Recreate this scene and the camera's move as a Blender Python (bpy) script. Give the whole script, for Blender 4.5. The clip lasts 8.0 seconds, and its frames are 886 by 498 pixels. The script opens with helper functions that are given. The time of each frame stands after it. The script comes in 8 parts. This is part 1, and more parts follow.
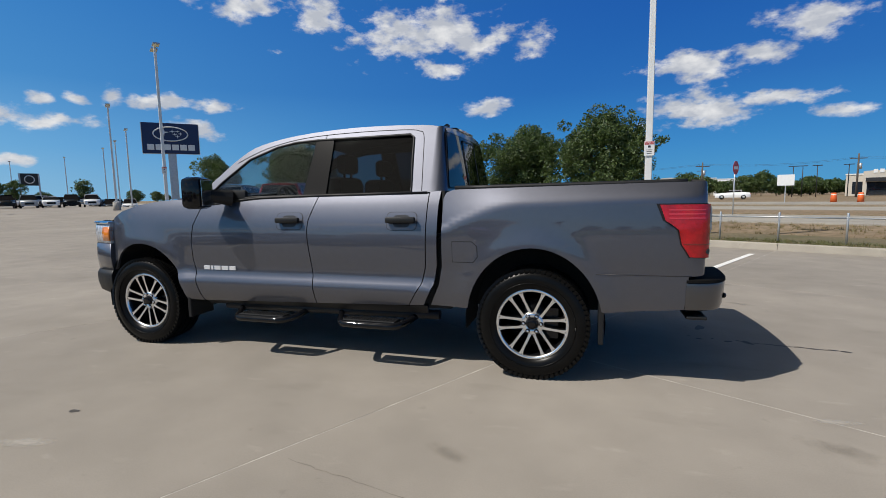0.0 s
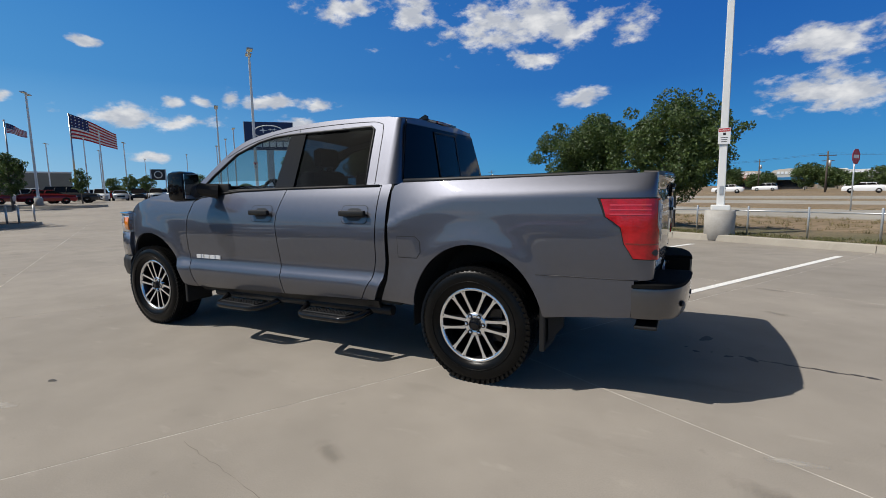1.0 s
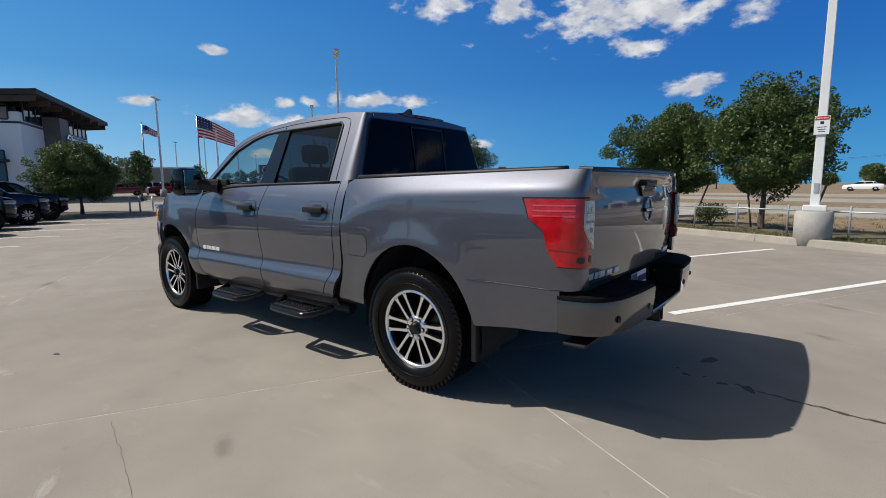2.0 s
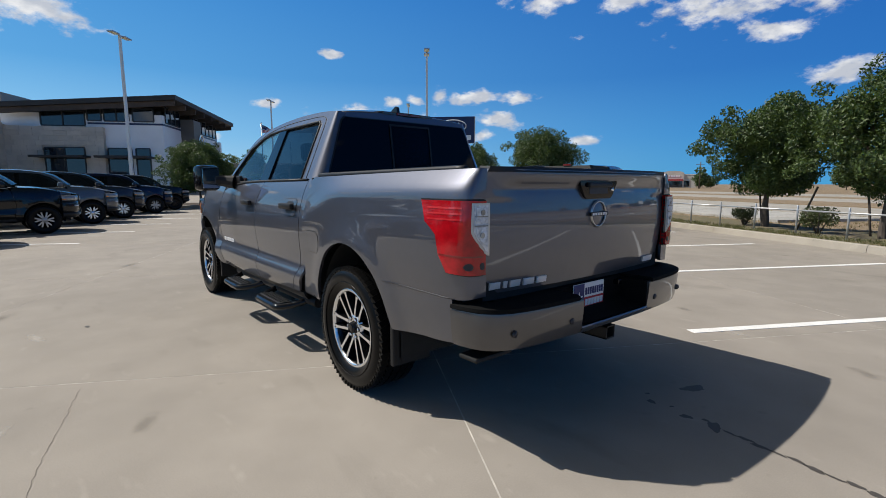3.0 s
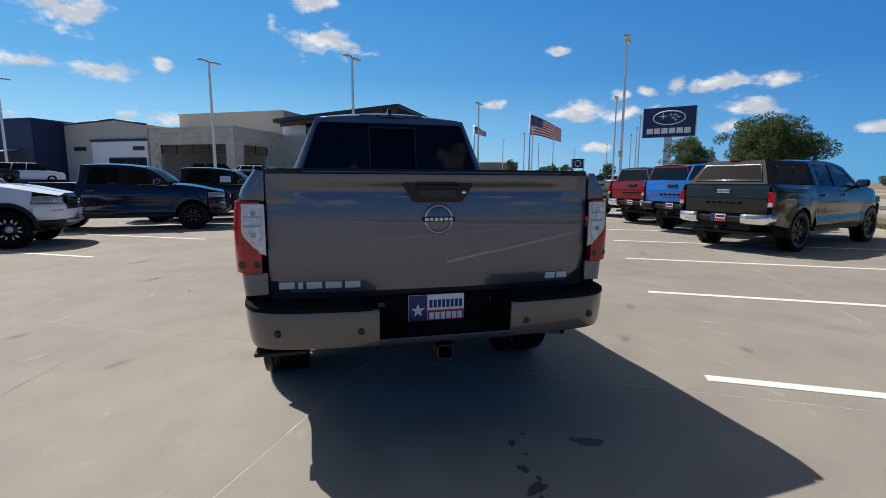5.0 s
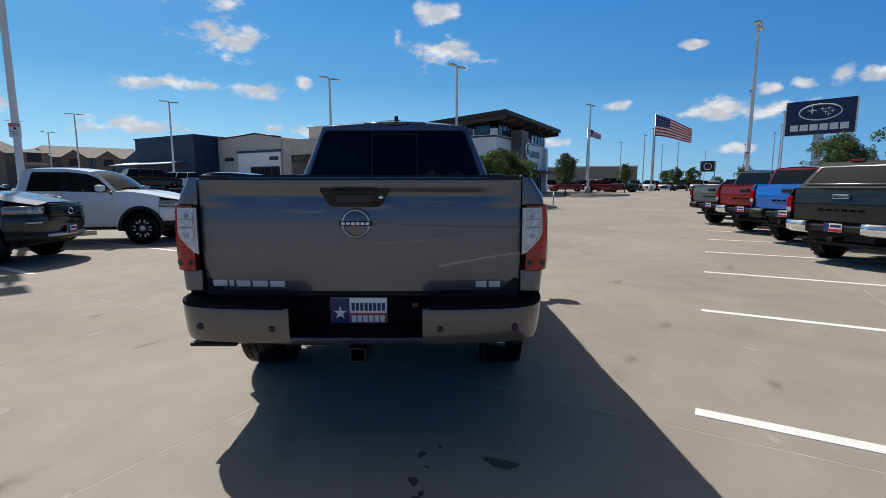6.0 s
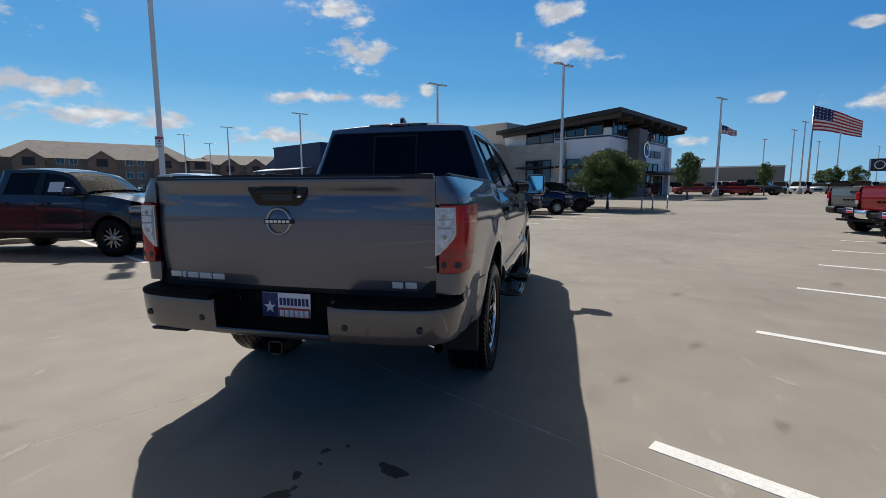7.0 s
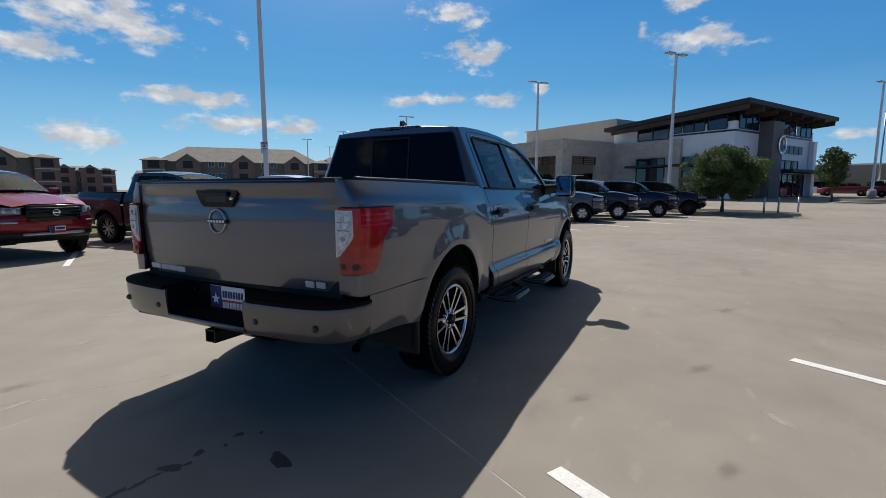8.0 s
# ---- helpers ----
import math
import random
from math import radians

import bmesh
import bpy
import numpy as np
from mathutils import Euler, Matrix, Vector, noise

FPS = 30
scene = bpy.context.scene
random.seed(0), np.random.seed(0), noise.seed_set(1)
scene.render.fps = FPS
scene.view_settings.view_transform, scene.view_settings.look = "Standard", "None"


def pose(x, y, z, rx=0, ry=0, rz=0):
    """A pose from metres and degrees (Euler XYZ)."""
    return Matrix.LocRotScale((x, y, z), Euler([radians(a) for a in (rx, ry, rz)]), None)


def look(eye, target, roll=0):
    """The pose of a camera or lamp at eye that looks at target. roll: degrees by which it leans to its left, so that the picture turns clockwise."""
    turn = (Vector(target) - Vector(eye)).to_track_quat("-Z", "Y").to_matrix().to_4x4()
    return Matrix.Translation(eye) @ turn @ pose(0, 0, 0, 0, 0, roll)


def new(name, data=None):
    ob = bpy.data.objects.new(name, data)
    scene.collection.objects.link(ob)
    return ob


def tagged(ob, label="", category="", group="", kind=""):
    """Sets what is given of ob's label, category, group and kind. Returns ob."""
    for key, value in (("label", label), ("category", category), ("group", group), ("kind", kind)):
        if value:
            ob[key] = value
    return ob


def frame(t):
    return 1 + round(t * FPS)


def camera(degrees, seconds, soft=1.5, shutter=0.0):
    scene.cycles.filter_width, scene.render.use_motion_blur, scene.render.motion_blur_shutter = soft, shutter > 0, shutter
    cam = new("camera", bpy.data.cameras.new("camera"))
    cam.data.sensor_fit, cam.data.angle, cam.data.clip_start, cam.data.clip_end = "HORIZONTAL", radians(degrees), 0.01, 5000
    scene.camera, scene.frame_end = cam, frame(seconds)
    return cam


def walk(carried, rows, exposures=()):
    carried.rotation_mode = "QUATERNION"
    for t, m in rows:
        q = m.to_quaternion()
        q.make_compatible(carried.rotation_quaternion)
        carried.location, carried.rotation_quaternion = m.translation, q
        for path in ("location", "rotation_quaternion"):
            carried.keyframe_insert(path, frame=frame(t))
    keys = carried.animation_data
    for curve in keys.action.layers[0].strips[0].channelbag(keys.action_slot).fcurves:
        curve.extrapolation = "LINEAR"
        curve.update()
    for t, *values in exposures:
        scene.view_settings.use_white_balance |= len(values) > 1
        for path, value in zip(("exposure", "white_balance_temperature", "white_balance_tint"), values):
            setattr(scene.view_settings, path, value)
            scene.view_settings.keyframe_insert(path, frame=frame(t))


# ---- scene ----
cam = camera(86.3, 8.0, soft=0.6)
PATH = [
    (0, (0.366, -4.301, 1.322), (-0.216, -2.4, 1.098), -1.0),
    (0.5, (0.848, -4.098, 1.311), (0.099, -2.259, 1.076), -1.0),
    (1, (1.268, -3.81, 1.305), (0.345, -2.053, 1.059), -1.0),
    (2.5, (2.336, -2.79, 1.306), (0.949, -1.374, 1.039), -0.3),
    (3, (2.653, -2.386, 1.315), (1.122, -1.128, 1.043), -0.0),
    (3.5, (2.913, -1.958, 1.327), (1.255, -0.874, 1.053), 0.1),
    (4, (3.179, -1.517, 1.329), (1.411, -0.623, 1.051), 0.4),
    (5.5, (3.544, -0.056, 1.342), (1.577, 0.179, 1.066), 0.0),
    (6, (3.577, 0.443, 1.339), (1.594, 0.437, 1.077), -0.0),
    (6.5, (3.52, 0.948, 1.32), (1.552, 0.698, 1.067), 0.1),
    (7, (3.393, 1.462, 1.318), (1.469, 0.978, 1.069), -0.1),
    (7.5, (3.23, 1.966, 1.319), (1.374, 1.261, 1.072), -0.1),
    (8, (3.013, 2.447, 1.335), (1.25, 1.537, 1.086), 0.0),
]
walk(cam, [(t, look(eye, target, roll)) for t, eye, target, roll in PATH], exposures=[(0, -0.17), (1, -0.17), (2.5, -0.06), (4, 0.02), (6, -0.05), (7, -0.16), (8, -0.2)])

# ---- sun, sky and clouds ----
SUN_DIR = Vector((-0.625, -0.52, 1.0)).normalized()
sun = new("sun", bpy.data.lights.new("sun", "SUN"))
sun.data.energy, sun.data.angle, sun.data.color = 4.95, radians(0.5), (1.0, 0.95, 0.875)
sun.matrix_world = look(SUN_DIR * 50, (0, 0, 0))

# clouds: bearing, height above the horizon, half width and half height, all in degrees
CLOUDS_NORTH = [
    (108.5, 17.8, 9.0, 2.4), (96.5, 16.8, 2.6, 1.1), (120.9, 19.9, 3.1, 1.7), (128.8, 19.8, 3.6, 1.0), (106.1, 14.4, 2.2, 0.8),
    (101.7, 10.3, 1.9, 0.7), (150.3, 7.7, 5.6, 0.9), (141.0, 10.1, 0.9, 0.6), (143.7, 9.7, 0.9, 0.4), (148.8, 3.8, 1.4, 0.4), (134.2, 7.4, 1.9, 0.8), (136.2, 5.9, 1.3, 0.7), (146.5, 9.4, 0.9, 0.4), (153.5, 14.3, 0.8, 0.3), (137.7, 10.0, 2.7, 0.7), (131.6, 9.7, 1.5, 0.5), (79.8, 12.9, 4.5, 1.2),
    (79.1, 8.4, 4.6, 1.5), (72.0, 8.9, 3.6, 0.6), (67.0, 7.1, 2.6, 0.5), (73.9, 13.2, 1.8, 0.7), (70.0, 15.4, 3.5, 1.2), (124.2, 5.0, 2.0, 0.4),
]
CLOUDS_WEST = [
    (-164.0, 11.5, 0.7, 0.5), (-160.5, 6.6, 1.1, 0.4), (-164.5, 6.3, 1.8, 0.5), (-174.6, 16.5, 0.6, 0.9), (176.5, 6.0, 1.6, 0.5), (168.0, 5.2, 1.8, 0.5), (160.5, 8.8, 1.2, 0.4),
    (-179.7, 15.2, 4.6, 1.3), (-156.4, 15.3, 3.4, 1.4), (-179.0, 19.0, 3.0, 0.9), (-151.0, 10.4, 4.3, 0.7), (-159.0, 10.3, 2.9, 0.8),
    (-146.7, 5.8, 4.4, 0.7), (-154.1, 19.2, 3.7, 1.4), (-125.6, 9.6, 4.7, 0.8), (-132.0, 7.2, 6.0, 0.9), (-118.3, 16.1, 7.1, 2.0),
    (-112.7, 12.5, 4.0, 1.0), (-116.1, 5.1, 3.1, 1.1),
]


# unseen eastern clouds, scattered at random, added for fill light and reflections
rng_sky = random.Random(21)
CLOUDS_UNSEEN_EAST = [(a + rng_sky.uniform(-4, 4), rng_sky.uniform(5, 21), rng_sky.uniform(2.0, 5.5), rng_sky.uniform(0.6, 1.6)) for a in range(-100, 64, 9)]


def make_world():
    world = bpy.data.worlds.new("sky")
    scene.world = world
    world.use_nodes = True
    nt = world.node_tree
    nt.nodes.clear()
    N, L = nt.nodes.new, nt.links.new
    out, bg, sky = N("ShaderNodeOutputWorld"), N("ShaderNodeBackground"), N("ShaderNodeTexSky")
    sky.sky_type, sky.sun_disc = "NISHITA", False
    sky.sun_elevation = math.asin(SUN_DIR.z)
    sky.sun_rotation = math.atan2(SUN_DIR.x, SUN_DIR.y)
    sky.air_density, sky.dust_density, sky.ozone_density = 1.0, 0.5, 2.0
    hsv = N("ShaderNodeHueSaturation")
    hsv.inputs["Saturation"].default_value, hsv.inputs["Value"].default_value = 1.0, 1.0
    L(sky.outputs[0], hsv.inputs["Color"])
    co = N("ShaderNodeTexCoord")
    # clear-air gradient from pale horizon to deep blue, greyed overhead to tone the fill, brighter towards the sun
    up, grad = N("ShaderNodeSeparateXYZ"), N("ShaderNodeValToRGB")
    L(co.outputs["Generated"], up.inputs[0]), L(up.outputs["Z"], grad.inputs["Fac"])
    el = grad.color_ramp.elements
    el[0].position, el[0].color = 0.0, (0.36, 0.58, 0.80, 1)
    el[1].position, el[1].color = 0.85, (0.075, 0.072, 0.068, 1)
    for pos, col in ((0.09, (0.17, 0.42, 0.74, 1)), (0.2, (0.055, 0.255, 0.61, 1)), (0.34, (0.025, 0.18, 0.54, 1)), (0.48, (0.026, 0.14, 0.40, 1)), (0.64, (0.060, 0.075, 0.09, 1))):
        e = el.new(pos)
        e.color = col
    dot, near, gain = N("ShaderNodeVectorMath"), N("ShaderNodeMapRange"), N("ShaderNodeVectorMath")
    ease, tint = N("ShaderNodeMath"), N("ShaderNodeMix")
    dot.operation, gain.operation, ease.operation = "DOT_PRODUCT", "MULTIPLY", "POWER"
    tint.data_type, ease.inputs[1].default_value = "RGBA", 1.3
    tint.inputs[6].default_value, tint.inputs[7].default_value = (0.8, 5.9, 8.7, 1), (19.5, 16.8, 13.4, 1)
    dot.inputs[1].default_value = SUN_DIR
    near.inputs["From Min"].default_value, near.inputs["From Max"].default_value = -0.2, 0.8
    L(co.outputs["Generated"], dot.inputs[0]), L(dot.outputs["Value"], near.inputs["Value"])
    L(grad.outputs[0], gain.inputs[0]), L(near.outputs[0], ease.inputs[0]), L(ease.outputs[0], tint.inputs["Factor"]), L(tint.outputs[2], gain.inputs[1])
    blend = N("ShaderNodeMix")
    blend.data_type = "RGBA"
    blend.inputs["Factor"].default_value = 0.9
    L(hsv.outputs[0], blend.inputs[6]), L(gain.outputs[0], blend.inputs[7])
    # pale glow of the air round the sun
    aur, sq, glow, lit = N("ShaderNodeMapRange"), N("ShaderNodeMath"), N("ShaderNodeVectorMath"), N("ShaderNodeVectorMath")
    aur.inputs["From Min"].default_value, aur.inputs["From Max"].default_value = 0.79, 1.0
    sq.operation, sq.inputs[1].default_value = "POWER", 2.0
    glow.operation, lit.operation = "SCALE", "ADD"
    glow.inputs[0].default_value = (7.5, 7.1, 6.4)
    L(dot.outputs["Value"], aur.inputs["Value"]), L(aur.outputs[0], sq.inputs[0]), L(sq.outputs[0], glow.inputs["Scale"])
    L(blend.outputs[2], lit.inputs[0]), L(glow.outputs[0], lit.inputs[1])
    last = None
    for az, el, w, h in CLOUDS_NORTH + CLOUDS_WEST + CLOUDS_UNSEEN_EAST:
        mp = N("ShaderNodeMapping")
        mp.vector_type = "TEXTURE"
        mp.inputs["Rotation"].default_value = (0, -radians(el), radians(az))
        mp.inputs["Scale"].default_value = (1000, radians(w) * (1.3 if w > 2 else 1.6), radians(h) * (1.5 if w > 2 else 1.8))
        L(co.outputs["Generated"], mp.inputs["Vector"])
        ln = N("ShaderNodeVectorMath")
        ln.operation = "LENGTH"
        L(mp.outputs[0], ln.inputs[0])
        if last is None:
            last = ln.outputs["Value"]
        else:
            mn = N("ShaderNodeMath")
            mn.operation = "MINIMUM"
            L(last, mn.inputs[0]), L(ln.outputs["Value"], mn.inputs[1])
            last = mn.outputs[0]
    stretch = N("ShaderNodeMapping")
    stretch.inputs["Scale"].default_value = (1, 1, 1.9)
    L(co.outputs["Generated"], stretch.inputs["Vector"])
    ns = N("ShaderNodeTexNoise")
    ns.inputs["Scale"].default_value, ns.inputs["Detail"].default_value, ns.inputs["Roughness"].default_value = 17, 5, 0.55
    L(stretch.outputs[0], ns.inputs["Vector"])
    a = N("ShaderNodeMath")
    puff, a0 = N("ShaderNodeTexNoise"), N("ShaderNodeMath")
    puff.inputs["Scale"].default_value, puff.inputs["Detail"].default_value, puff.inputs["Roughness"].default_value = 62, 6, 0.6
    L(stretch.outputs[0], puff.inputs["Vector"])
    a0.operation = a.operation = "MULTIPLY_ADD"
    a0.inputs[1].default_value, a0.inputs[2].default_value = 2.7, -0.79
    L(ns.outputs["Fac"], a0.inputs[0]), L(puff.outputs["Fac"], a.inputs[0]), L(a0.outputs[0], a.inputs[2])
    a.inputs[1].default_value = 0.7
    # scattered cloud added overhead, out of view, to whiten the fill light
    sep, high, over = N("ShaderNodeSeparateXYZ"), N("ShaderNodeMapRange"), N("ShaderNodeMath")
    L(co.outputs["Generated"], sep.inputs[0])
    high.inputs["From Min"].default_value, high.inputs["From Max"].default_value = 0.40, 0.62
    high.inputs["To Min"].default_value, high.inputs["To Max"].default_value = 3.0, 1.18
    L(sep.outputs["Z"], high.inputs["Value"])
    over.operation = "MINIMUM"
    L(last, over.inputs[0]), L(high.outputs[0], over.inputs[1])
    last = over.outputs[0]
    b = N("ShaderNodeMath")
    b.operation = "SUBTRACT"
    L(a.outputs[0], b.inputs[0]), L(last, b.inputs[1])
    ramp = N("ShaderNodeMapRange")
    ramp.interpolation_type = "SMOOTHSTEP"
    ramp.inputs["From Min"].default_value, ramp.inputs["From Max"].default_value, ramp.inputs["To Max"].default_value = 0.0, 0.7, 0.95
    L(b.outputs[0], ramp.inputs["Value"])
    tone = N("ShaderNodeValToRGB")
    tone.color_ramp.elements[0].color, tone.color_ramp.elements[1].color = (5.6, 5.9, 6.5, 1), (9.0, 9.0, 9.0, 1)
    tone.color_ramp.elements[0].position, tone.color_ramp.elements[1].position = 0.42, 0.66
    n2 = N("ShaderNodeTexNoise")
    n2.inputs["Scale"].default_value, n2.inputs["Detail"].default_value = 24, 5
    L(stretch.outputs[0], n2.inputs["Vector"]), L(n2.outputs["Fac"], tone.inputs["Fac"])
    mix = N("ShaderNodeMix")
    mix.data_type = "RGBA"
    L(ramp.outputs[0], mix.inputs["Factor"]), L(lit.outputs[0], mix.inputs[6]), L(tone.outputs[0], mix.inputs[7])
    L(mix.outputs[2], bg.inputs["Color"])
    bg.inputs["Strength"].default_value = 0.1
    L(bg.outputs[0], out.inputs["Surface"])


make_world()


# ---- materials ----
def material(name, color, rough=0.5, metal=0.0, var=0.0, scale=5.0, bump=0.0, bump_scale=60.0, coat=0.0, spec=0.5, obj_random=0.0, fine=0.0, dist=0.01, coords="Object"):
    """A principled material with two-scale colour variation and fine relief."""
    m = bpy.data.materials.new(name)
    m.use_nodes = True
    nt = m.node_tree
    p = nt.nodes["Principled BSDF"]
    N, L = nt.nodes.new, nt.links.new
    p.inputs["Base Color"].default_value = (*color, 1)
    p.inputs["Roughness"].default_value, p.inputs["Metallic"].default_value = rough, metal
    p.inputs["Coat Weight"].default_value, p.inputs["Coat Roughness"].default_value = coat, 0.03
    p.inputs["Specular IOR Level"].default_value = spec
    co = N("ShaderNodeTexCoord")
    src = co.outputs[coords]
    if var or fine or obj_random:
        n = N("ShaderNodeTexNoise")
        n.inputs["Scale"].default_value, n.inputs["Detail"].default_value, n.inputs["Roughness"].default_value = scale, 6, 0.6
        L(src, n.inputs["Vector"])
        n2 = N("ShaderNodeTexNoise")
        n2.inputs["Scale"].default_value, n2.inputs["Detail"].default_value = scale * 14, 4
        L(src, n2.inputs["Vector"])
        r1 = N("ShaderNodeMapRange")
        r1.inputs["From Min"].default_value, r1.inputs["From Max"].default_value = 0.3, 0.7
        r1.inputs["To Min"].default_value, r1.inputs["To Max"].default_value = 1 - var, 1 + var
        L(n.outputs["Fac"], r1.inputs["Value"])
        r2 = N("ShaderNodeMapRange")
        r2.inputs["From Min"].default_value, r2.inputs["From Max"].default_value = 0.3, 0.7
        r2.inputs["To Min"].default_value, r2.inputs["To Max"].default_value = 1 - fine, 1 + fine
        L(n2.outputs["Fac"], r2.inputs["Value"])
        mu = N("ShaderNodeMath")
        mu.operation = "MULTIPLY"
        L(r1.outputs[0], mu.inputs[0]), L(r2.outputs[0], mu.inputs[1])
        fac = mu.outputs[0]
        if obj_random:
            oi = N("ShaderNodeObjectInfo")
            r3 = N("ShaderNodeMapRange")
            r3.inputs["To Min"].default_value, r3.inputs["To Max"].default_value = 1 - obj_random, 1 + obj_random
            L(oi.outputs["Random"], r3.inputs["Value"])
            m2 = N("ShaderNodeMath")
            m2.operation = "MULTIPLY"
            L(fac, m2.inputs[0]), L(r3.outputs[0], m2.inputs[1])
            fac = m2.outputs[0]
        vm = N("ShaderNodeVectorMath")
        vm.operation = "SCALE"
        vm.inputs[0].default_value = color
        L(fac, vm.inputs["Scale"])
        L(vm.outputs[0], p.inputs["Base Color"])
    if bump:
        nb = N("ShaderNodeTexNoise")
        nb.inputs["Scale"].default_value, nb.inputs["Detail"].default_value = bump_scale, 5
        L(src, nb.inputs["Vector"])
        bp = N("ShaderNodeBump")
        bp.inputs["Strength"].default_value, bp.inputs["Distance"].default_value = bump, dist
        L(nb.outputs["Fac"], bp.inputs["Height"])
        L(bp.outputs[0], p.inputs["Normal"])
    return m


def glass(name, tint, gloss_rough=0.0, ior=1.5):
    """Thin tinted glass: a clear tinted pane whose gloss rises towards grazing angles, alike from both sides."""
    m = bpy.data.materials.new(name)
    m.use_nodes = True
    nt = m.node_tree
    nt.nodes.clear()
    N, L = nt.nodes.new, nt.links.new
    out, mix, tr, gl = N("ShaderNodeOutputMaterial"), N("ShaderNodeMixShader"), N("ShaderNodeBsdfTransparent"), N("ShaderNodeBsdfGlossy")
    tr.inputs["Color"].default_value = (*tint, 1)
    gl.inputs["Roughness"].default_value = gloss_rough
    f0 = ((ior - 1) / (ior + 1)) ** 2
    lw, power, fac = N("ShaderNodeLayerWeight"), N("ShaderNodeMath"), N("ShaderNodeMath")
    lw.inputs["Blend"].default_value = 0.5
    power.operation, fac.operation = "POWER", "MULTIPLY_ADD"
    power.inputs[1].default_value = 5.0
    fac.inputs[1].default_value, fac.inputs[2].default_value = 1 - f0, f0
    L(lw.outputs["Facing"], power.inputs[0]), L(power.outputs[0], fac.inputs[0])
    L(fac.outputs[0], mix.inputs[0]), L(tr.outputs[0], mix.inputs[1]), L(gl.outputs[0], mix.inputs[2]), L(mix.outputs[0], out.inputs["Surface"])
    return m


def car_paint(name, color, metal=0.5, rough=0.35, flake=0.06, ior=1.65):
    m = material(name, color, rough, metal, var=0.02, scale=1.5, fine=flake, coat=1.0, spec=0.15)
    m.node_tree.nodes["Principled BSDF"].inputs["Coat IOR"].default_value = ior
    return m


M = {}
M["paint"] = car_paint("gunmetal_paint", (0.108, 0.113, 0.138), 0.95, 0.49, 0.02, 1.58)
M["black_plastic"] = material("black_plastic", (0.010, 0.010, 0.0105), 0.5, spec=0.35, var=0.15, scale=8, bump=0.15, bump_scale=400, dist=0.002)
M["gloss_black"] = material("gloss_black", (0.006, 0.006, 0.007), 0.08, spec=0.35)
M["pad"] = material("ribbed_rubber_pad", (0.006, 0.006, 0.006), 0.85, spec=0.1, var=0.2, scale=20)
M["rubber"] = material("rubber", (0.0045, 0.0045, 0.0045), 0.30, spec=0.15, var=0.25, scale=9, bump=0.2, bump_scale=120, dist=0.003)
M["under"] = material("underbody", (0.01, 0.01, 0.01), 0.8, var=0.3, scale=6)
M["machined"] = material("machined_alloy", (0.80, 0.81, 0.83), 0.24, 0.95, var=0.05, scale=20)
M["chrome"] = material("chrome", (0.85, 0.86, 0.88), 0.06, 1.0)
M["silver"] = material("silver_alloy", (0.45, 0.46, 0.47), 0.3, 0.9)
M["dark_alloy"] = material("dark_alloy", (0.008, 0.008, 0.009), 0.25, 0.2)
M["glass_dark"] = glass("privacy_glass", (0.10, 0.11, 0.12), ior=1.35)
M["glass_clear"] = glass("tinted_glass", (0.80, 0.87, 0.85), ior=1.4)
M["glass_shield"] = glass("windshield_glass", (0.62, 0.69, 0.68), ior=2.2)
M["red_lens"] = material("red_lens", (0.38, 0.003, 0.008), 0.12, var=0.35, scale=18, spec=0.5, coat=0.3, bump=0.25, bump_scale=16, dist=0.006)
M["red_bright"] = material("red_lens_bright", (0.56, 0.018, 0.024), 0.10, coat=1.0)
M["red_dark"] = material("red_lens_dark", (0.2, 0.006, 0.006), 0.1, coat=1.0)
M["clear_lens"] = material("clear_lens", (0.50, 0.53, 0.58), 0.10, 0.25, var=0.5, scale=34, coat=0.6, bump=0.5, bump_scale=40, dist=0.008)
M["lamp_grey"] = material("headlamp_lens", (0.26, 0.28, 0.30), 0.1, 0.4, var=0.5, scale=14, coat=1.0)
M["smoked_lens"] = material("smoked_lens", (0.03, 0.03, 0.032), 0.06, coat=1.0)
M["amber"] = material("amber_lens", (0.75, 0.22, 0.02), 0.15, coat=1.0)
M["interior"] = material("interior_cloth", (0.03, 0.03, 0.032), 0.85, var=0.2, scale=10)
M["white_plastic"] = material("white_plastic", (0.78, 0.78, 0.77), 0.45, var=0.04, scale=4)
M["white_paint"] = material("white_pole_paint", (0.74, 0.74, 0.72), 0.4, var=0.06, scale=2, bump=0.05)
M["concrete_base"] = material("cast_concrete", (0.38, 0.36, 0.33), 0.85, var=0.15, scale=3, fine=0.06, bump=0.25, bump_scale=40)
M["blue_sign"] = material("navy_sign_face", (0.012, 0.018, 0.075), 0.3, var=0.05, scale=2)
M["galv"] = material("galvanised_steel", (0.52, 0.53, 0.54), 0.45, 0.6, var=0.12, scale=6)
M["line_paint"] = material("line_paint", (0.78, 0.77, 0.74), 0.7, var=0.08, scale=6, fine=0.12)
M["red_paint"] = material("sign_red", (0.5, 0.02, 0.02), 0.4)
M["ink"] = material("dark_ink", (0.02, 0.02, 0.025), 0.5)
M["navy_ink"] = material("navy_ink", (0.02, 0.025, 0.12), 0.5)
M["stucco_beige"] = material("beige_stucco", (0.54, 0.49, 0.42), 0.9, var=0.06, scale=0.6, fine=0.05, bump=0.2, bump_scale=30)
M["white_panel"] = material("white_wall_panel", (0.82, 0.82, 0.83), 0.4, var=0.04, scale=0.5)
M["navy_metal"] = material("navy_wall_metal", (0.017, 0.027, 0.085), 0.5, var=0.08, scale=0.5)
M["dark_roof"] = material("dark_bronze_roof", (0.03, 0.026, 0.024), 0.6, var=0.15, scale=0.8)
M["beam"] = material("dark_timber_beam", (0.07, 0.05, 0.038), 0.7, var=0.25, scale=2)
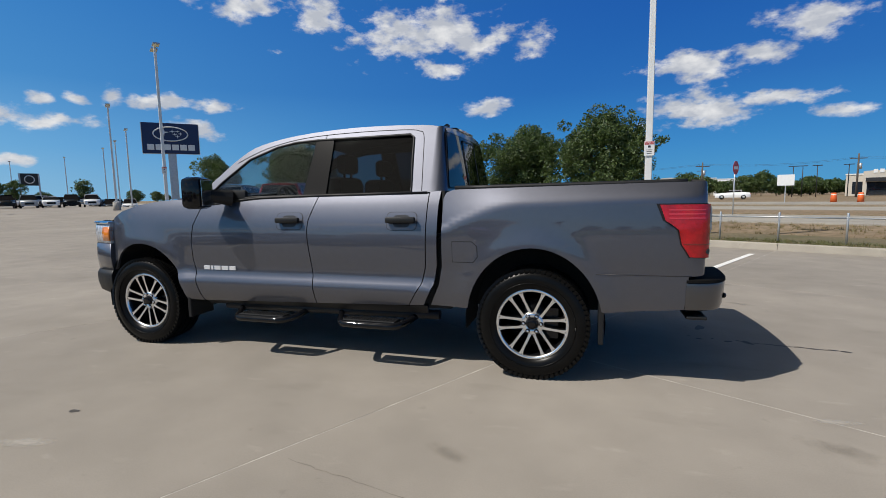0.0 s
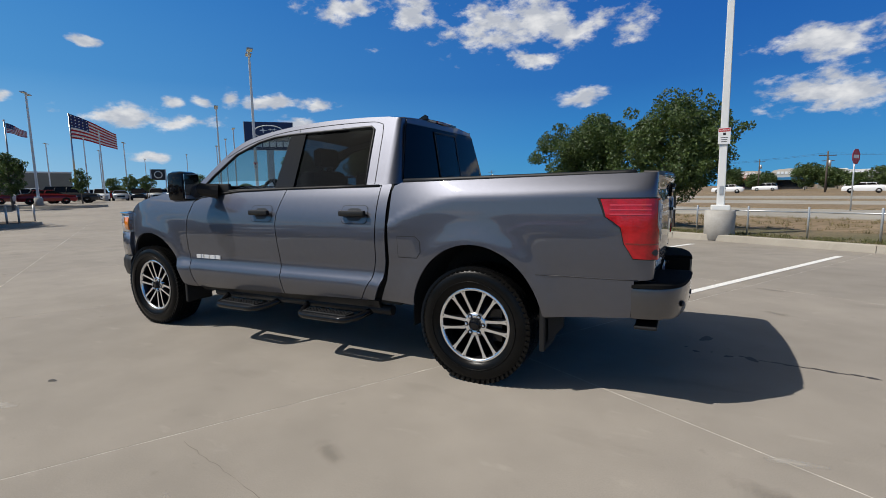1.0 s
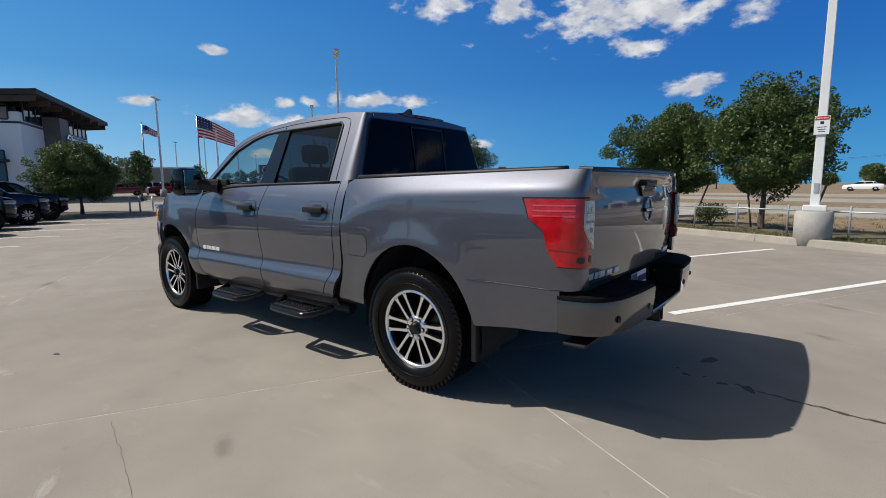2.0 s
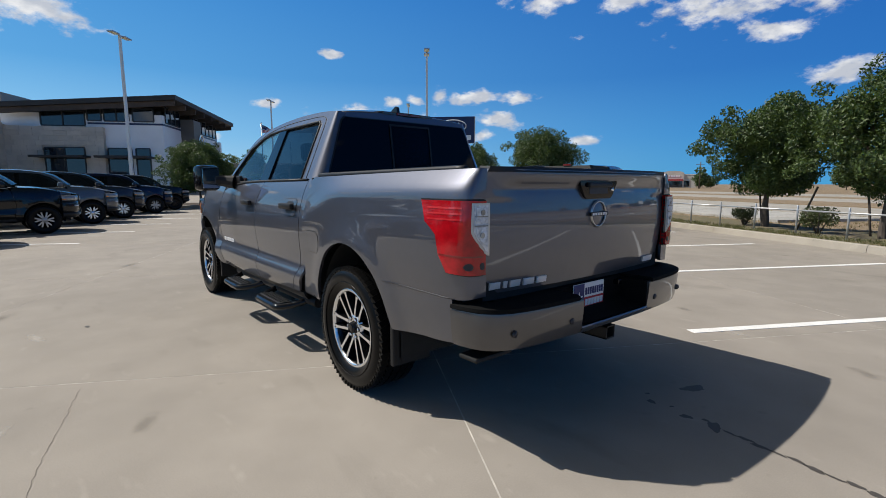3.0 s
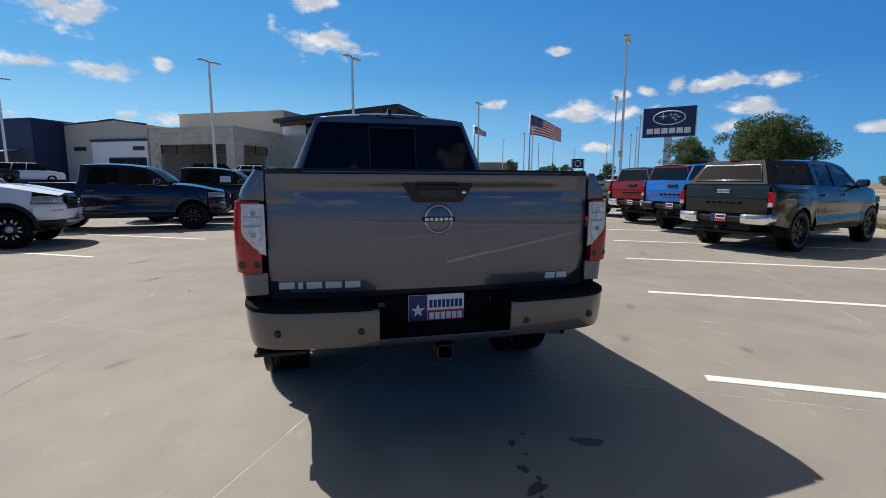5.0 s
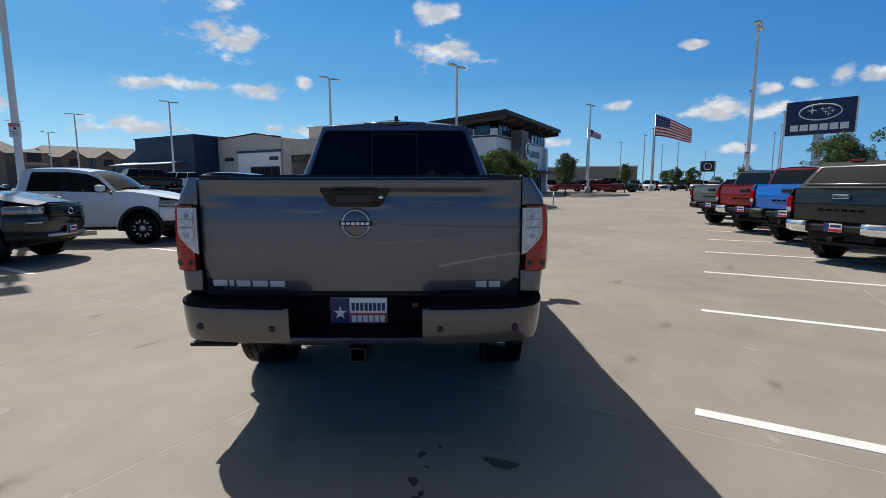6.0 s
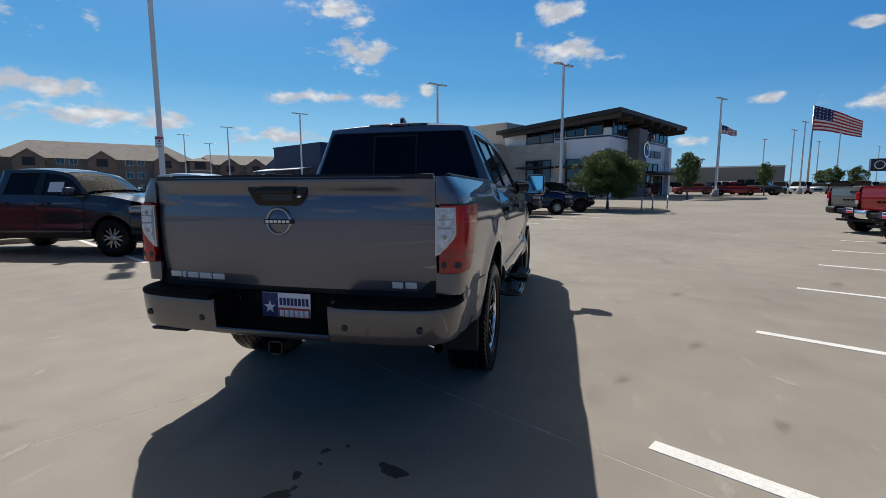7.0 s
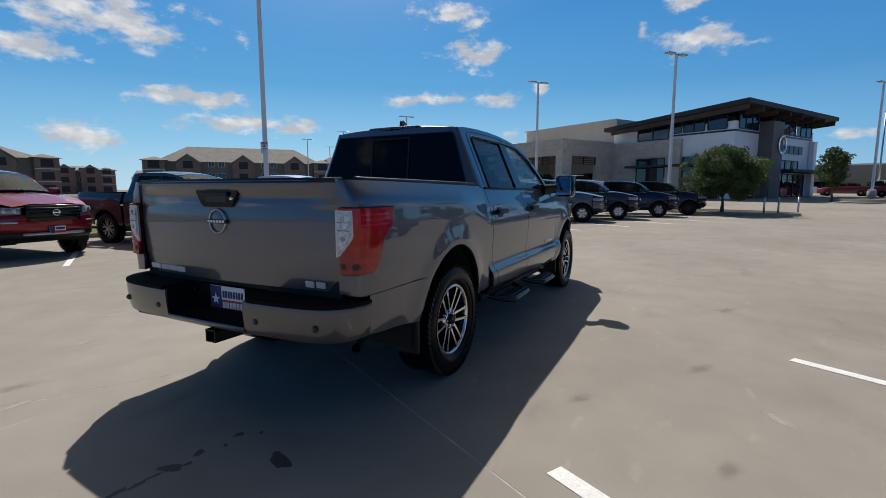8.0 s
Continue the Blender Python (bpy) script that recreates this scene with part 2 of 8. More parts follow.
M["store_glass"] = material("store_glass", (0.015, 0.02, 0.028), 0.04, spec=0.9, var=0.2, scale=0.4)
M["mullion"] = material("dark_mullion", (0.02, 0.02, 0.022), 0.5)
M["bark"] = material("bark", (0.10, 0.08, 0.065), 0.95, var=0.35, scale=8, bump=0.8, bump_scale=30)
M["mulch"] = material("mulch", (0.07, 0.05, 0.035), 1.0, var=0.5, scale=12, bump=1.0, bump_scale=60)
M["brick_brown"] = material("brown_cladding", (0.25, 0.185, 0.145), 0.9, var=0.15, scale=0.8, fine=0.1)
M["tan_siding"] = material("olive_siding", (0.235, 0.22, 0.18), 0.9, var=0.08, scale=0.5)
M["shingle"] = material("roof_shingle", (0.26, 0.235, 0.21), 0.95, var=0.15, scale=0.6, fine=0.15)
M["trim_white"] = material("white_trim", (0.7, 0.69, 0.66), 0.6, var=0.04, scale=1)


# ---- mesh helpers ----
def part(name, bm, mat, parent=None, label="", smooth=False, sharp=35):
    me = bpy.data.meshes.new(name)
    bm.normal_update()
    if smooth:
        for f in bm.faces:
            f.smooth = True
        for e in bm.edges:
            if len(e.link_faces) == 2 and e.calc_face_angle(0) > radians(sharp):
                e.smooth = False
    bm.to_mesh(me)
    bm.free()
    for mm in mat if isinstance(mat, (list, tuple)) else [mat]:
        me.materials.append(mm)
    ob = new(name, me)
    if parent is not None:
        ob.parent = parent
    if label:
        tagged(ob, label)
    return ob


def thing(name, label, category, group="", kind="", at=None):
    ob = new(name)
    ob.empty_display_size = 0.2
    if at is not None:
        ob.matrix_world = at
    return tagged(ob, label, category, group, kind)


def box(bm, x0, x1, y0, y1, z0, z1, bevel=0.0, m=None, mat_index=0):
    r = bmesh.ops.create_cube(bm, size=1.0)
    vs = r["verts"]
    for v in vs:
        v.co = Vector(((x0 + x1) / 2 + v.co.x * (x1 - x0), (y0 + y1) / 2 + v.co.y * (y1 - y0), (z0 + z1) / 2 + v.co.z * (z1 - z0)))
    fs = list({f for v in vs for f in v.link_faces})
    for f in fs:
        f.material_index = mat_index
    if m is not None:
        bmesh.ops.transform(bm, matrix=m, verts=vs)
    if bevel:
        es = list({e for v in vs for e in v.link_edges})
        bmesh.ops.bevel(bm, geom=es, offset=bevel, segments=2, profile=0.5, affect="EDGES", material=mat_index)
    return bm


def box_bm(*a, **k):
    return box(bmesh.new(), *a, **k)


def tube(bm, points, radius, n=8, caps=True, mat_index=0):
    """A round tube along points; radius may be one number or one for each point."""
    pts = [Vector(p) for p in points]
    rad = radius if isinstance(radius, (list, tuple)) else [radius] * len(pts)
    rings, prev = [], None
    for i, p in enumerate(pts):
        d = (pts[min(i + 1, len(pts) - 1)] - pts[max(i - 1, 0)]).normalized()
        if prev is None:
            prev = d.orthogonal().normalized()
        side = (prev - d * prev.dot(d)).normalized()
        prev = side
        up = d.cross(side)
        rings.append([bm.verts.new(p + (side * math.cos(2 * math.pi * j / n) + up * math.sin(2 * math.pi * j / n)) * rad[i]) for j in range(n)])
    for a, b in zip(rings, rings[1:]):
        for j in range(n):
            f = bm.faces.new((a[j], a[(j + 1) % n], b[(j + 1) % n], b[j]))
            f.smooth, f.material_index = True, mat_index
    if caps:
        bm.faces.new(rings[0][::-1]).material_index = mat_index
        bm.faces.new(rings[-1]).material_index = mat_index
    return bm


def prism(bm, outline, depth, m=None, mat_index=0):
    """Extrudes an outline in the xz plane by depth along +y."""
    a = [bm.verts.new((x, 0, z)) for x, z in outline]
    b = [bm.verts.new((x, depth, z)) for x, z in outline]
    fs = [bm.faces.new(a), bm.faces.new(b[::-1])]
    n = len(a)
    for i in range(n):
        fs.append(bm.faces.new((a[i], b[i], b[(i + 1) % n], a[(i + 1) % n])))
    for f in fs:
        f.material_index = mat_index
    bmesh.ops.recalc_face_normals(bm, faces=fs)
    if m is not None:
        bmesh.ops.transform(bm, matrix=m, verts=a + b)
    return bm


def lathe(bm, profile, n=32, axis_y=True, mat_index=0):
    """Turns a profile of (radius, offset) about the y axis."""
    rings = []
    for r, o in profile:
        rings.append([bm.verts.new((r * math.cos(2 * math.pi * j / n), o, r * math.sin(2 * math.pi * j / n))) for j in range(n)])
    for a, b in zip(rings, rings[1:]):
        for j in range(n):
            f = bm.faces.new((a[j], b[j], b[(j + 1) % n], a[(j + 1) % n]))
            f.smooth, f.material_index = True, mat_index
    return bm
# ---- ground, parking lot, curb, roads ----
LOT = pose(-0.036, -0.237, 0, 0, 0, 61)  # local x runs towards the fence, local y along the rows
CURB = 9.05


def ground_material(name, c1, c2, c3, scale, bump=0.6, bump_scale=20):
    """Grass or soil: three colours mixed at two scales."""
    m = material(name, c1, 0.95, bump=bump, bump_scale=bump_scale, dist=0.03)
    nt = m.node_tree
    N, L = nt.nodes.new, nt.links.new
    p = nt.nodes["Principled BSDF"]
    co = N("ShaderNodeTexCoord")
    na, nb = N("ShaderNodeTexNoise"), N("ShaderNodeTexNoise")
    na.inputs["Scale"].default_value, na.inputs["Detail"].default_value = scale, 8
    nb.inputs["Scale"].default_value, nb.inputs["Detail"].default_value = scale * 22, 6
    L(co.outputs["Object"], na.inputs["Vector"]), L(co.outputs["Object"], nb.inputs["Vector"])
    ra, rb = N("ShaderNodeValToRGB"), N("ShaderNodeMix")
    ra.color_ramp.elements[0].color, ra.color_ramp.elements[0].position = (*c1, 1), 0.4
    ra.color_ramp.elements[1].color, ra.color_ramp.elements[1].position = (*c2, 1), 0.6
    rb.data_type = "RGBA"
    mr = N("ShaderNodeMapRange")
    mr.inputs["From Min"].default_value, mr.inputs["From Max"].default_value = 0.42, 0.62
    L(na.outputs["Fac"], ra.inputs["Fac"]), L(nb.outputs["Fac"], mr.inputs["Value"])
    L(mr.outputs[0], rb.inputs["Factor"]), L(ra.outputs[0], rb.inputs[6])
    rb.inputs[7].default_value = (*c3, 1)
    L(rb.outputs[2], p.inputs["Base Color"])
    return m


M["dry_grass"] = ground_material("dry_grass", (0.235, 0.165, 0.10), (0.29, 0.215, 0.135), (0.17, 0.13, 0.07), 0.15)
M["green_grass"] = ground_material("green_grass", (0.10, 0.13, 0.035), (0.16, 0.16, 0.06), (0.07, 0.10, 0.025), 0.5)
M["verge"] = ground_material("thin_verge_grass", (0.13, 0.12, 0.05), (0.20, 0.155, 0.085), (0.10, 0.085, 0.05), 0.9)


def concrete_material(name, base, stain=0.5):
    """Broom-finished concrete: broad blotches, darker tyre stains, fine grain."""
    m = material(name, base, 0.85, bump=0.25, bump_scale=180, dist=0.003)
    nt = m.node_tree
    N, L = nt.nodes.new, nt.links.new
    p = nt.nodes["Principled BSDF"]
    p.inputs["Diffuse Roughness"].default_value = 0.0
    co, geo = N("ShaderNodeTexCoord"), N("ShaderNodeNewGeometry")
    def noise_range(scale, detail, lo, hi, a, b, src):
        n, r = N("ShaderNodeTexNoise"), N("ShaderNodeMapRange")
        n.inputs["Scale"].default_value, n.inputs["Detail"].default_value = scale, detail
        r.inputs["From Min"].default_value, r.inputs["From Max"].default_value, r.inputs["To Min"].default_value, r.inputs["To Max"].default_value = lo, hi, a, b
        L(src, n.inputs["Vector"]), L(n.outputs["Fac"], r.inputs["Value"])
        return r.outputs[0]
    src = geo.outputs["Position"]
    st = N("ShaderNodeMapping")
    st.inputs["Scale"].default_value = (1.0, 2.6, 1.0)
    st.inputs["Rotation"].default_value = (0, 0, radians(28))
    L(src, st.inputs["Vector"])
    fs = [noise_range(0.35, 5, 0.35, 0.65, 0.9, 1.08, src), noise_range(2.2, 7, 0.35, 0.7, 0.93, 1.07, src), noise_range(140, 3, 0.3, 0.7, 0.93, 1.07, src),
          noise_range(3.1, 8, 0.63, 0.74, 1.0, 1.16, st.outputs[0]), noise_range(9.0, 5, 0.66, 0.76, 1.0, 0.86, src),
          noise_range(0.9, 4, 0.62, 0.76, 1.0, 1 - 0.34 * stain, st.outputs[0])]
    oi, r3 = N("ShaderNodeObjectInfo"), N("ShaderNodeMapRange")
    r3.inputs["To Min"].default_value, r3.inputs["To Max"].default_value = 0.97, 1.03
    L(oi.outputs["Random"], r3.inputs["Value"])
    fac = r3.outputs[0]
    for f in fs:
        mu = N("ShaderNodeMath")
        mu.operation = "MULTIPLY"
        L(fac, mu.inputs[0]), L(f, mu.inputs[1])
        fac = mu.outputs[0]
    vm = N("ShaderNodeVectorMath")
    vm.operation = "SCALE"
    vm.inputs[0].default_value = base
    L(fac, vm.inputs["Scale"]), L(vm.outputs[0], p.inputs["Base Color"])
    return m


M["concrete"] = concrete_material("lot_concrete", (0.283, 0.254, 0.218))
M["curb"] = concrete_material("curb_concrete", (0.37, 0.335, 0.28), 0.3)
M["road"] = concrete_material("road_concrete", (0.33, 0.305, 0.26), 0.3)
M["joint"] = material("joint_filler", (0.46, 0.43, 0.385), 0.9, var=0.6, scale=3)


def sheet(name, outline, z, mat, label, category, z0=None, m=None):
    """A flat sheet, or a slab down to z0, with the outline given in xy."""
    bm = bmesh.new()
    a = [bm.verts.new((x, y, z)) for x, y in outline]
    f = bm.faces.new(a)
    if f.normal.z < 0:
        f.normal_flip()
    f.normal_update()
    if f.normal.z < 0:
        bmesh.ops.reverse_faces(bm, faces=[f])
    if z0 is not None:
        r = bmesh.ops.extrude_face_region(bm, geom=[f])
        for v in [g for g in r["geom"] if isinstance(g, bmesh.types.BMVert)]:
            v.co.z = z0
        bmesh.ops.recalc_face_normals(bm, faces=bm.faces)
    ob = part(name, bm, mat)
    if m is not None:
        ob.matrix_world = m
    return tagged(ob, label, category, kind="structure")


def rect(x0, x1, y0, y1):
    return [(x0, y0), (x1, y0), (x1, y1), (x0, y1)]


sheet("ground", rect(-3000, 3000, -3000, 3000), -0.05, M["dry_grass"], "flat dry tan grassland reaching the horizon", "ground")
lot = sheet("parking_lot", rect(-95, CURB, -45, 150), -0.001, M["joint"], "pale concrete parking lot with sawn joints", "pavement", z0=-0.2, m=LOT)
RISE_B, RISE_Z = [29.5, 33, 38, 44, 60, 100, 149], [-0.012, 0.10, 0.32, 0.50, 0.62, 0.75, 0.9]


def lot_rise(x, y):
    """Height of the lot's surface, which climbs gently beyond the parked rows."""
    v = LOT.inverted() @ Vector((x, y, 0))
    return max(0.0, float(np.interp(v.y, RISE_B, RISE_Z))) if -60 < v.x < CURB and v.y < 149 else 0.0


up_bm = bmesh.new()
lines = [[up_bm.verts.new((a, b, z)) for a in (-60, -40, -20, 0, CURB - 0.02)] for b, z in zip(RISE_B, RISE_Z)]
for p, q in zip(lines, lines[1:]):
    for i in range(4):
        up_bm.faces.new((p[i], p[i + 1], q[i + 1], q[i]))
ground_up = bmesh.ops.extrude_face_region(up_bm, geom=up_bm.faces[:])
for v in [g for g in ground_up["geom"] if isinstance(g, bmesh.types.BMVert)]:
    v.co.z = -0.3
bmesh.ops.recalc_face_normals(up_bm, faces=up_bm.faces[:])
SA, SB, GAP = 4.2, 4.0, 0.009


def slab_mesh(a, b, mat):
    bm = box_bm(0, a - GAP, 0, b - GAP, -0.1, 0.0)
    me = bpy.data.meshes.new("slab")
    bm.to_mesh(me)
    bm.free()
    me.materials.append(mat)
    return me


upper = tagged(part("upper_lot", up_bm, M["concrete"]), "concrete lot climbing gently towards the far rows", "pavement", kind="structure")
upper.matrix_world = LOT
rest = bmesh.new()
full, edge = slab_mesh(SA, SB, M["concrete"]), slab_mesh(CURB - 2 * SA, SB, M["concrete"])
for i in range(-22, 3):
    for j in range(-11, 37):
        if i < -3 and j < 1:
            continue
        if -5 <= i and -5 <= j <= 12:
            ob = new("slab", edge if i == 2 else full)
            ob.parent = lot
            ob.location = (i * SA, j * SB, 0)
        else:
            box(rest, i * SA, (min((i + 1) * SA, CURB)) - GAP, j * SB, (j + 1) * SB - GAP, -0.1, 0.0)
tagged(part("slab_field", rest, M["concrete"], lot), kind="stuff")
# grass behind the parked row
sheet("lawn", rect(-120, -3 * SA - 0.16, -60, 4), 0.09, M["green_grass"], "patchy green and yellow lawn behind the parking row", "grass", z0=-0.3, m=LOT)

curb = thing("curb", "pale concrete curb along the edge of the lot", "curb", kind="structure", at=LOT)
for j in range(-8, 30):
    bm = bmesh.new()
    prism(bm, [(CURB, -0.1), (CURB + 0.03, 0.135), (CURB + 0.06, 0.15), (CURB + 0.17, 0.15), (CURB + 0.17, -0.1)], 3.99, m=pose(0, j * 4.0, 0))
    part("curb_stone", bm, M["curb"], curb)
back = thing("curb", "low concrete curb behind the parked row", "curb", kind="structure", at=LOT)
for j in range(-12, 1):
    bm = bmesh.new()
    prism(bm, [(-3 * SA - 0.16, -0.1), (-3 * SA - 0.16, 0.12), (-3 * SA - 0.02, 0.12), (-3 * SA, -0.1)], 3.99, m=pose(0, j * 4.0, 0))
    part("curb_stone", bm, M["curb"], back)
sheet("verge", rect(CURB + 0.17, CURB + 2.9, -32, 120), 0.12, M["verge"], "narrow strip of thin grass and soil beyond the curb", "grass", z0=-0.2, m=LOT)
sheet("service_road", rect(20, 27.5, -150, 400), 0.0, M["road"], "pale concrete service road beyond the field", "road", z0=-0.2, m=LOT)
sheet("main_road", rect(34, 42, -300, 600), 0.02, M["road"], "wide pale concrete road", "road", z0=-0.2, m=LOT)
sheet("main_road", rect(50, 60, -300, 600), 0.02, M["road"], "far carriageway of a wide concrete road", "road", z0=-0.2, m=LOT)
sheet("median", rect(27.5, 34, -150, 400), 0.03, M["dry_grass"], "patchy grass median between the roads", "grass", z0=-0.2, m=LOT)

for k in range(-2, 14):
    bm = box_bm(2.36, 8.1, 0.25 + 2.68 * k - 0.05, 0.25 + 2.68 * k + 0.05, -0.003, 0.004)
    ob = tagged(part("stall_line", bm, M["line_paint"]), "white painted stall line on the concrete", "road marking", "fence-side stall lines")
    ob.matrix_world = LOT
for k in range(-3, 9):
    bm = box_bm(-12.4, -6.67, 3.03 + 2.68 * k - 0.05, 3.03 + 2.68 * k + 0.05, -0.003, 0.004)
    ob = tagged(part("stall_line", bm, M["line_paint"]), "white painted stall line on the concrete", "road marking", "far-side stall lines")
    ob.matrix_world = LOT

# ---- showroom building ----
SHOW = pose(-46.8, 5.8, 0, 0, 0, 151)  # local x along its front, local y along its flank


def pane_row(parent, axis, at, spans, z0, z1, depth=0.08, name="window", cols=None):
    """Windows in a wall: each a dark frame with its own panes. axis 'x' windows lie in the plane x = at, 'y' in y = at."""
    for i, (a, b) in enumerate(spans):
        n = cols[i] if cols else max(1, round((b - a) / 1.3))
        def bx(bm, u0, u1, w0, w1, d0, d1):
            if axis == "x":
                return box(bm, at + d0, at + d1, u0, u1, w0, w1)
            return box(bm, u0, u1, at + d0, at + d1, w0, w1)
        fr = bmesh.new()
        bx(fr, a, b, z0, z0 + 0.09, -depth, 0.02), bx(fr, a, b, z1 - 0.09, z1, -depth, 0.02)
        for k in range(n + 1):
            u = a + (b - a) * k / n
            bx(fr, u - 0.045, u + 0.045, z0 + 0.09, z1 - 0.09, -depth, 0.02)
        w = part(name, fr, M["mullion"], parent)
        for k in range(n):
            u0, u1 = a + (b - a) * k / n + 0.045, a + (b - a) * (k + 1) / n - 0.045
            part("pane", bx(bmesh.new(), u0, u1, z0 + 0.09, z1 - 0.09, -0.03, -0.005), M["store_glass"], w)


def stone_wall(parent, axis, at, u0, u1, z0, z1, out=0.12, skip=()):
    """Large limestone blocks in courses on a wall face, leaving out the openings in skip."""
    rng = random.Random(7)
    zc, row = z0, 0
    while zc < z1 - 0.05:
        h = min(0.42, z1 - zc)
        u = u0
        off = -rng.uniform(0, 1.0)
        while u < u1 - 0.01:
            w = rng.uniform(0.6, 1.25) + off
            off = 0
            if w < 0.3:
                w = 0.5
            e = min(u + w, u1)
            if not any(e > s[0] and u < s[1] and zc + h > s[2] and zc < s[3] for s in skip):
                d = out - rng.uniform(0, 0.02)
                bm = bmesh.new()
                if axis == "x":
                    box(bm, at - d, at, u, e - 0.012, zc, zc + h - 0.012)
                else:
                    box(bm, u, e - 0.012, at - d, at, zc, zc + h - 0.012)
                part("stone_block", bm, M["stone"], parent)
            u = e
        zc += h
        row += 1


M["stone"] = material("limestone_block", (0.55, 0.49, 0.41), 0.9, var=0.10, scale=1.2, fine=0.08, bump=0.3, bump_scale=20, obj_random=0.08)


M["letter_grey"] = material("brushed_letter", (0.16, 0.165, 0.18), 0.4, 0.5)
M["tower_grey"] = material("grey_brown_panel", (0.15, 0.137, 0.12), 0.6, var=0.12, scale=0.7)


def showroom():
    s = thing("showroom", "two-storey dealership showroom with limestone, white panels and a dark overhanging roof", "building", at=SHOW)
    core = bmesh.new()
    box(core, 0, 17, 0, 12.6, 0, 7.4)
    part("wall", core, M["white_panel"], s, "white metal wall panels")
    roof = bmesh.new()
    for x0, x1, y0, y1, z0, z1, mi in [(-1.6, 18.4, -1.7, 12.7, 0, 0.4, 0)]:
        box(roof, x0, x1, y0, y1, z0, z1)
    for v in roof.verts:
        v.co.z += 8.55 - 0.072 * (v.co.y + 1.7)
    rf = part("roof", roof, M["dark_roof"], s, "dark bronze sloping roof slab with deep eaves")
    for k in range(8):
        bm = box_bm(-1.3 + k * 2.75, -1.1 + k * 2.75, -1.5, 12.0, -0.45, -0.01)
        for v in bm.verts:
            v.co.z += 8.55 - 0.072 * (v.co.y + 1.7)
        part("beam", bm, M["beam"], rf)
    # attic band behind the clerestory glass
    part("attic", box_bm(0.3, 16.7, 0.3, 12.3, 7.4, 7.75), M["mullion"], s)
    pane_row(s, "x", 0.0, [(0.7, 2.4), (2.7, 4.7), (4.9, 6.0)], 6.75, 7.95)
    pane_row(s, "x", 0.0, [(6.2, 9.6)], 6.3, 7.6, cols=[2])
    part("blue_stripe", box_bm(-0.05, 0.0, -0.05, 6.0, 6.5, 6.66), M["blue_sign"], s)
    part("blue_stripe", box_bm(-0.05, 16.6, -0.05, 0.0, 6.5, 6.66), M["blue_sign"], s)
    pane_row(s, "x", 0.0, [(1.2, 2.35), (2.7, 4.6)], 0.3, 4.5)
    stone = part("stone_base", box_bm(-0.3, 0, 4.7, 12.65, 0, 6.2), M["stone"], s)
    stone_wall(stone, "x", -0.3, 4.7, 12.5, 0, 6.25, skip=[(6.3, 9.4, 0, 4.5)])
    pane_row(s, "x", -0.3, [(6.3, 9.4)], 0.2, 4.5, cols=[2])
    for a, b in [(5.8, 9.9), (0.9, 5.0)]:
        part("canopy", box_bm(-1.7, -0.05 if b < 5.5 else -0.45, a, b, 3.55, 3.75), M["dark_roof"], s)
    # front
    pane_row(s, "y", 0.0, [(0.6, 4.2), (6.9, 16.4)], 6.75, 8.3)
    pane_row(s, "y", 0.0, [(1.0, 4.2), (7.4, 15.4)], 0.2, 2.95)
    part("entrance_tower", box_bm(4.5, 6.7, -1.2, 0, 0, 7.6), M["tower_grey"], s, "grey-brown panelled entrance tower")
    pane_row(s, "y", 0.0, [(7.4, 13.6)], 3.35, 4.3, cols=[4])
    part("canopy", box_bm(6.75, 17.2, -2.2, -0.03, 3.02, 3.25), M["dark_roof"], s)
    for k in range(6):
        part("sign_letter", box_bm(7.6 + k * 1.15, 8.5 + k * 1.15, -0.14, -0.03, 4.95, 5.75), M["letter_grey"], s)
    ring = bmesh.new()
    lathe(ring, [(0.85, -0.08), (0.85, 0.02), (0.65, 0.02), (0.65, -0.08), (0.85, -0.08)], 28)
    bmesh.ops.transform(ring, matrix=pose(6.35, -1.26, 5.5), verts=ring.verts)
    part("round_emblem", ring, M["chrome"], s)
    part("column", box_bm(16.1, 16.9, -0.5, -0.05, 0, 6.4), M["white_panel"], s)
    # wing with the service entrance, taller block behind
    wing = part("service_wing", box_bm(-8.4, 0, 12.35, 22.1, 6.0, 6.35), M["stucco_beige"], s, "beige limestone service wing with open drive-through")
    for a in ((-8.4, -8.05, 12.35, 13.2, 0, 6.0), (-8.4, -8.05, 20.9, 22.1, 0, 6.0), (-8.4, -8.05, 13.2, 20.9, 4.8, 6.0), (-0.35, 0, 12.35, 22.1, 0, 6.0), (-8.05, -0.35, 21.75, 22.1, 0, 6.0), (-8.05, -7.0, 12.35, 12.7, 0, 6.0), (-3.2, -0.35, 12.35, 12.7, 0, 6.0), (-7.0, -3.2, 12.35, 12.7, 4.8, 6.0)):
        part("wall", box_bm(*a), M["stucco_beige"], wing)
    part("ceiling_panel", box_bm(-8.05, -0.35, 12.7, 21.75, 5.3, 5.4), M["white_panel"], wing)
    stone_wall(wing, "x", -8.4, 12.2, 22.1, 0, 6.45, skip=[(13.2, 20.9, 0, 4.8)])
    stone_wall(wing, "y", 12.35, -8.4, -0.4, 0, 6.45, skip=[(-7.0, -3.2, 0, 4.8)])
    # slatted bronze headers in the openings
    for k in range(5):
        part("header_slat", box_bm(-8.36, -8.28, 13.2, 20.9, 3.98 + 0.19 * k, 4.03 + 0.19 * k), M["beam"], wing)
        part("header_slat", box_bm(-7.0, -3.2, 12.38, 12.46, 3.98 + 0.19 * k, 4.03 + 0.19 * k), M["beam"], wing)
    for y in (13.22, 15.1, 17.05, 19.0, 20.8):
        part("header_post", box_bm(-8.38, -8.26, y, y + 0.08, 3.95, 4.8), M["beam"], wing)
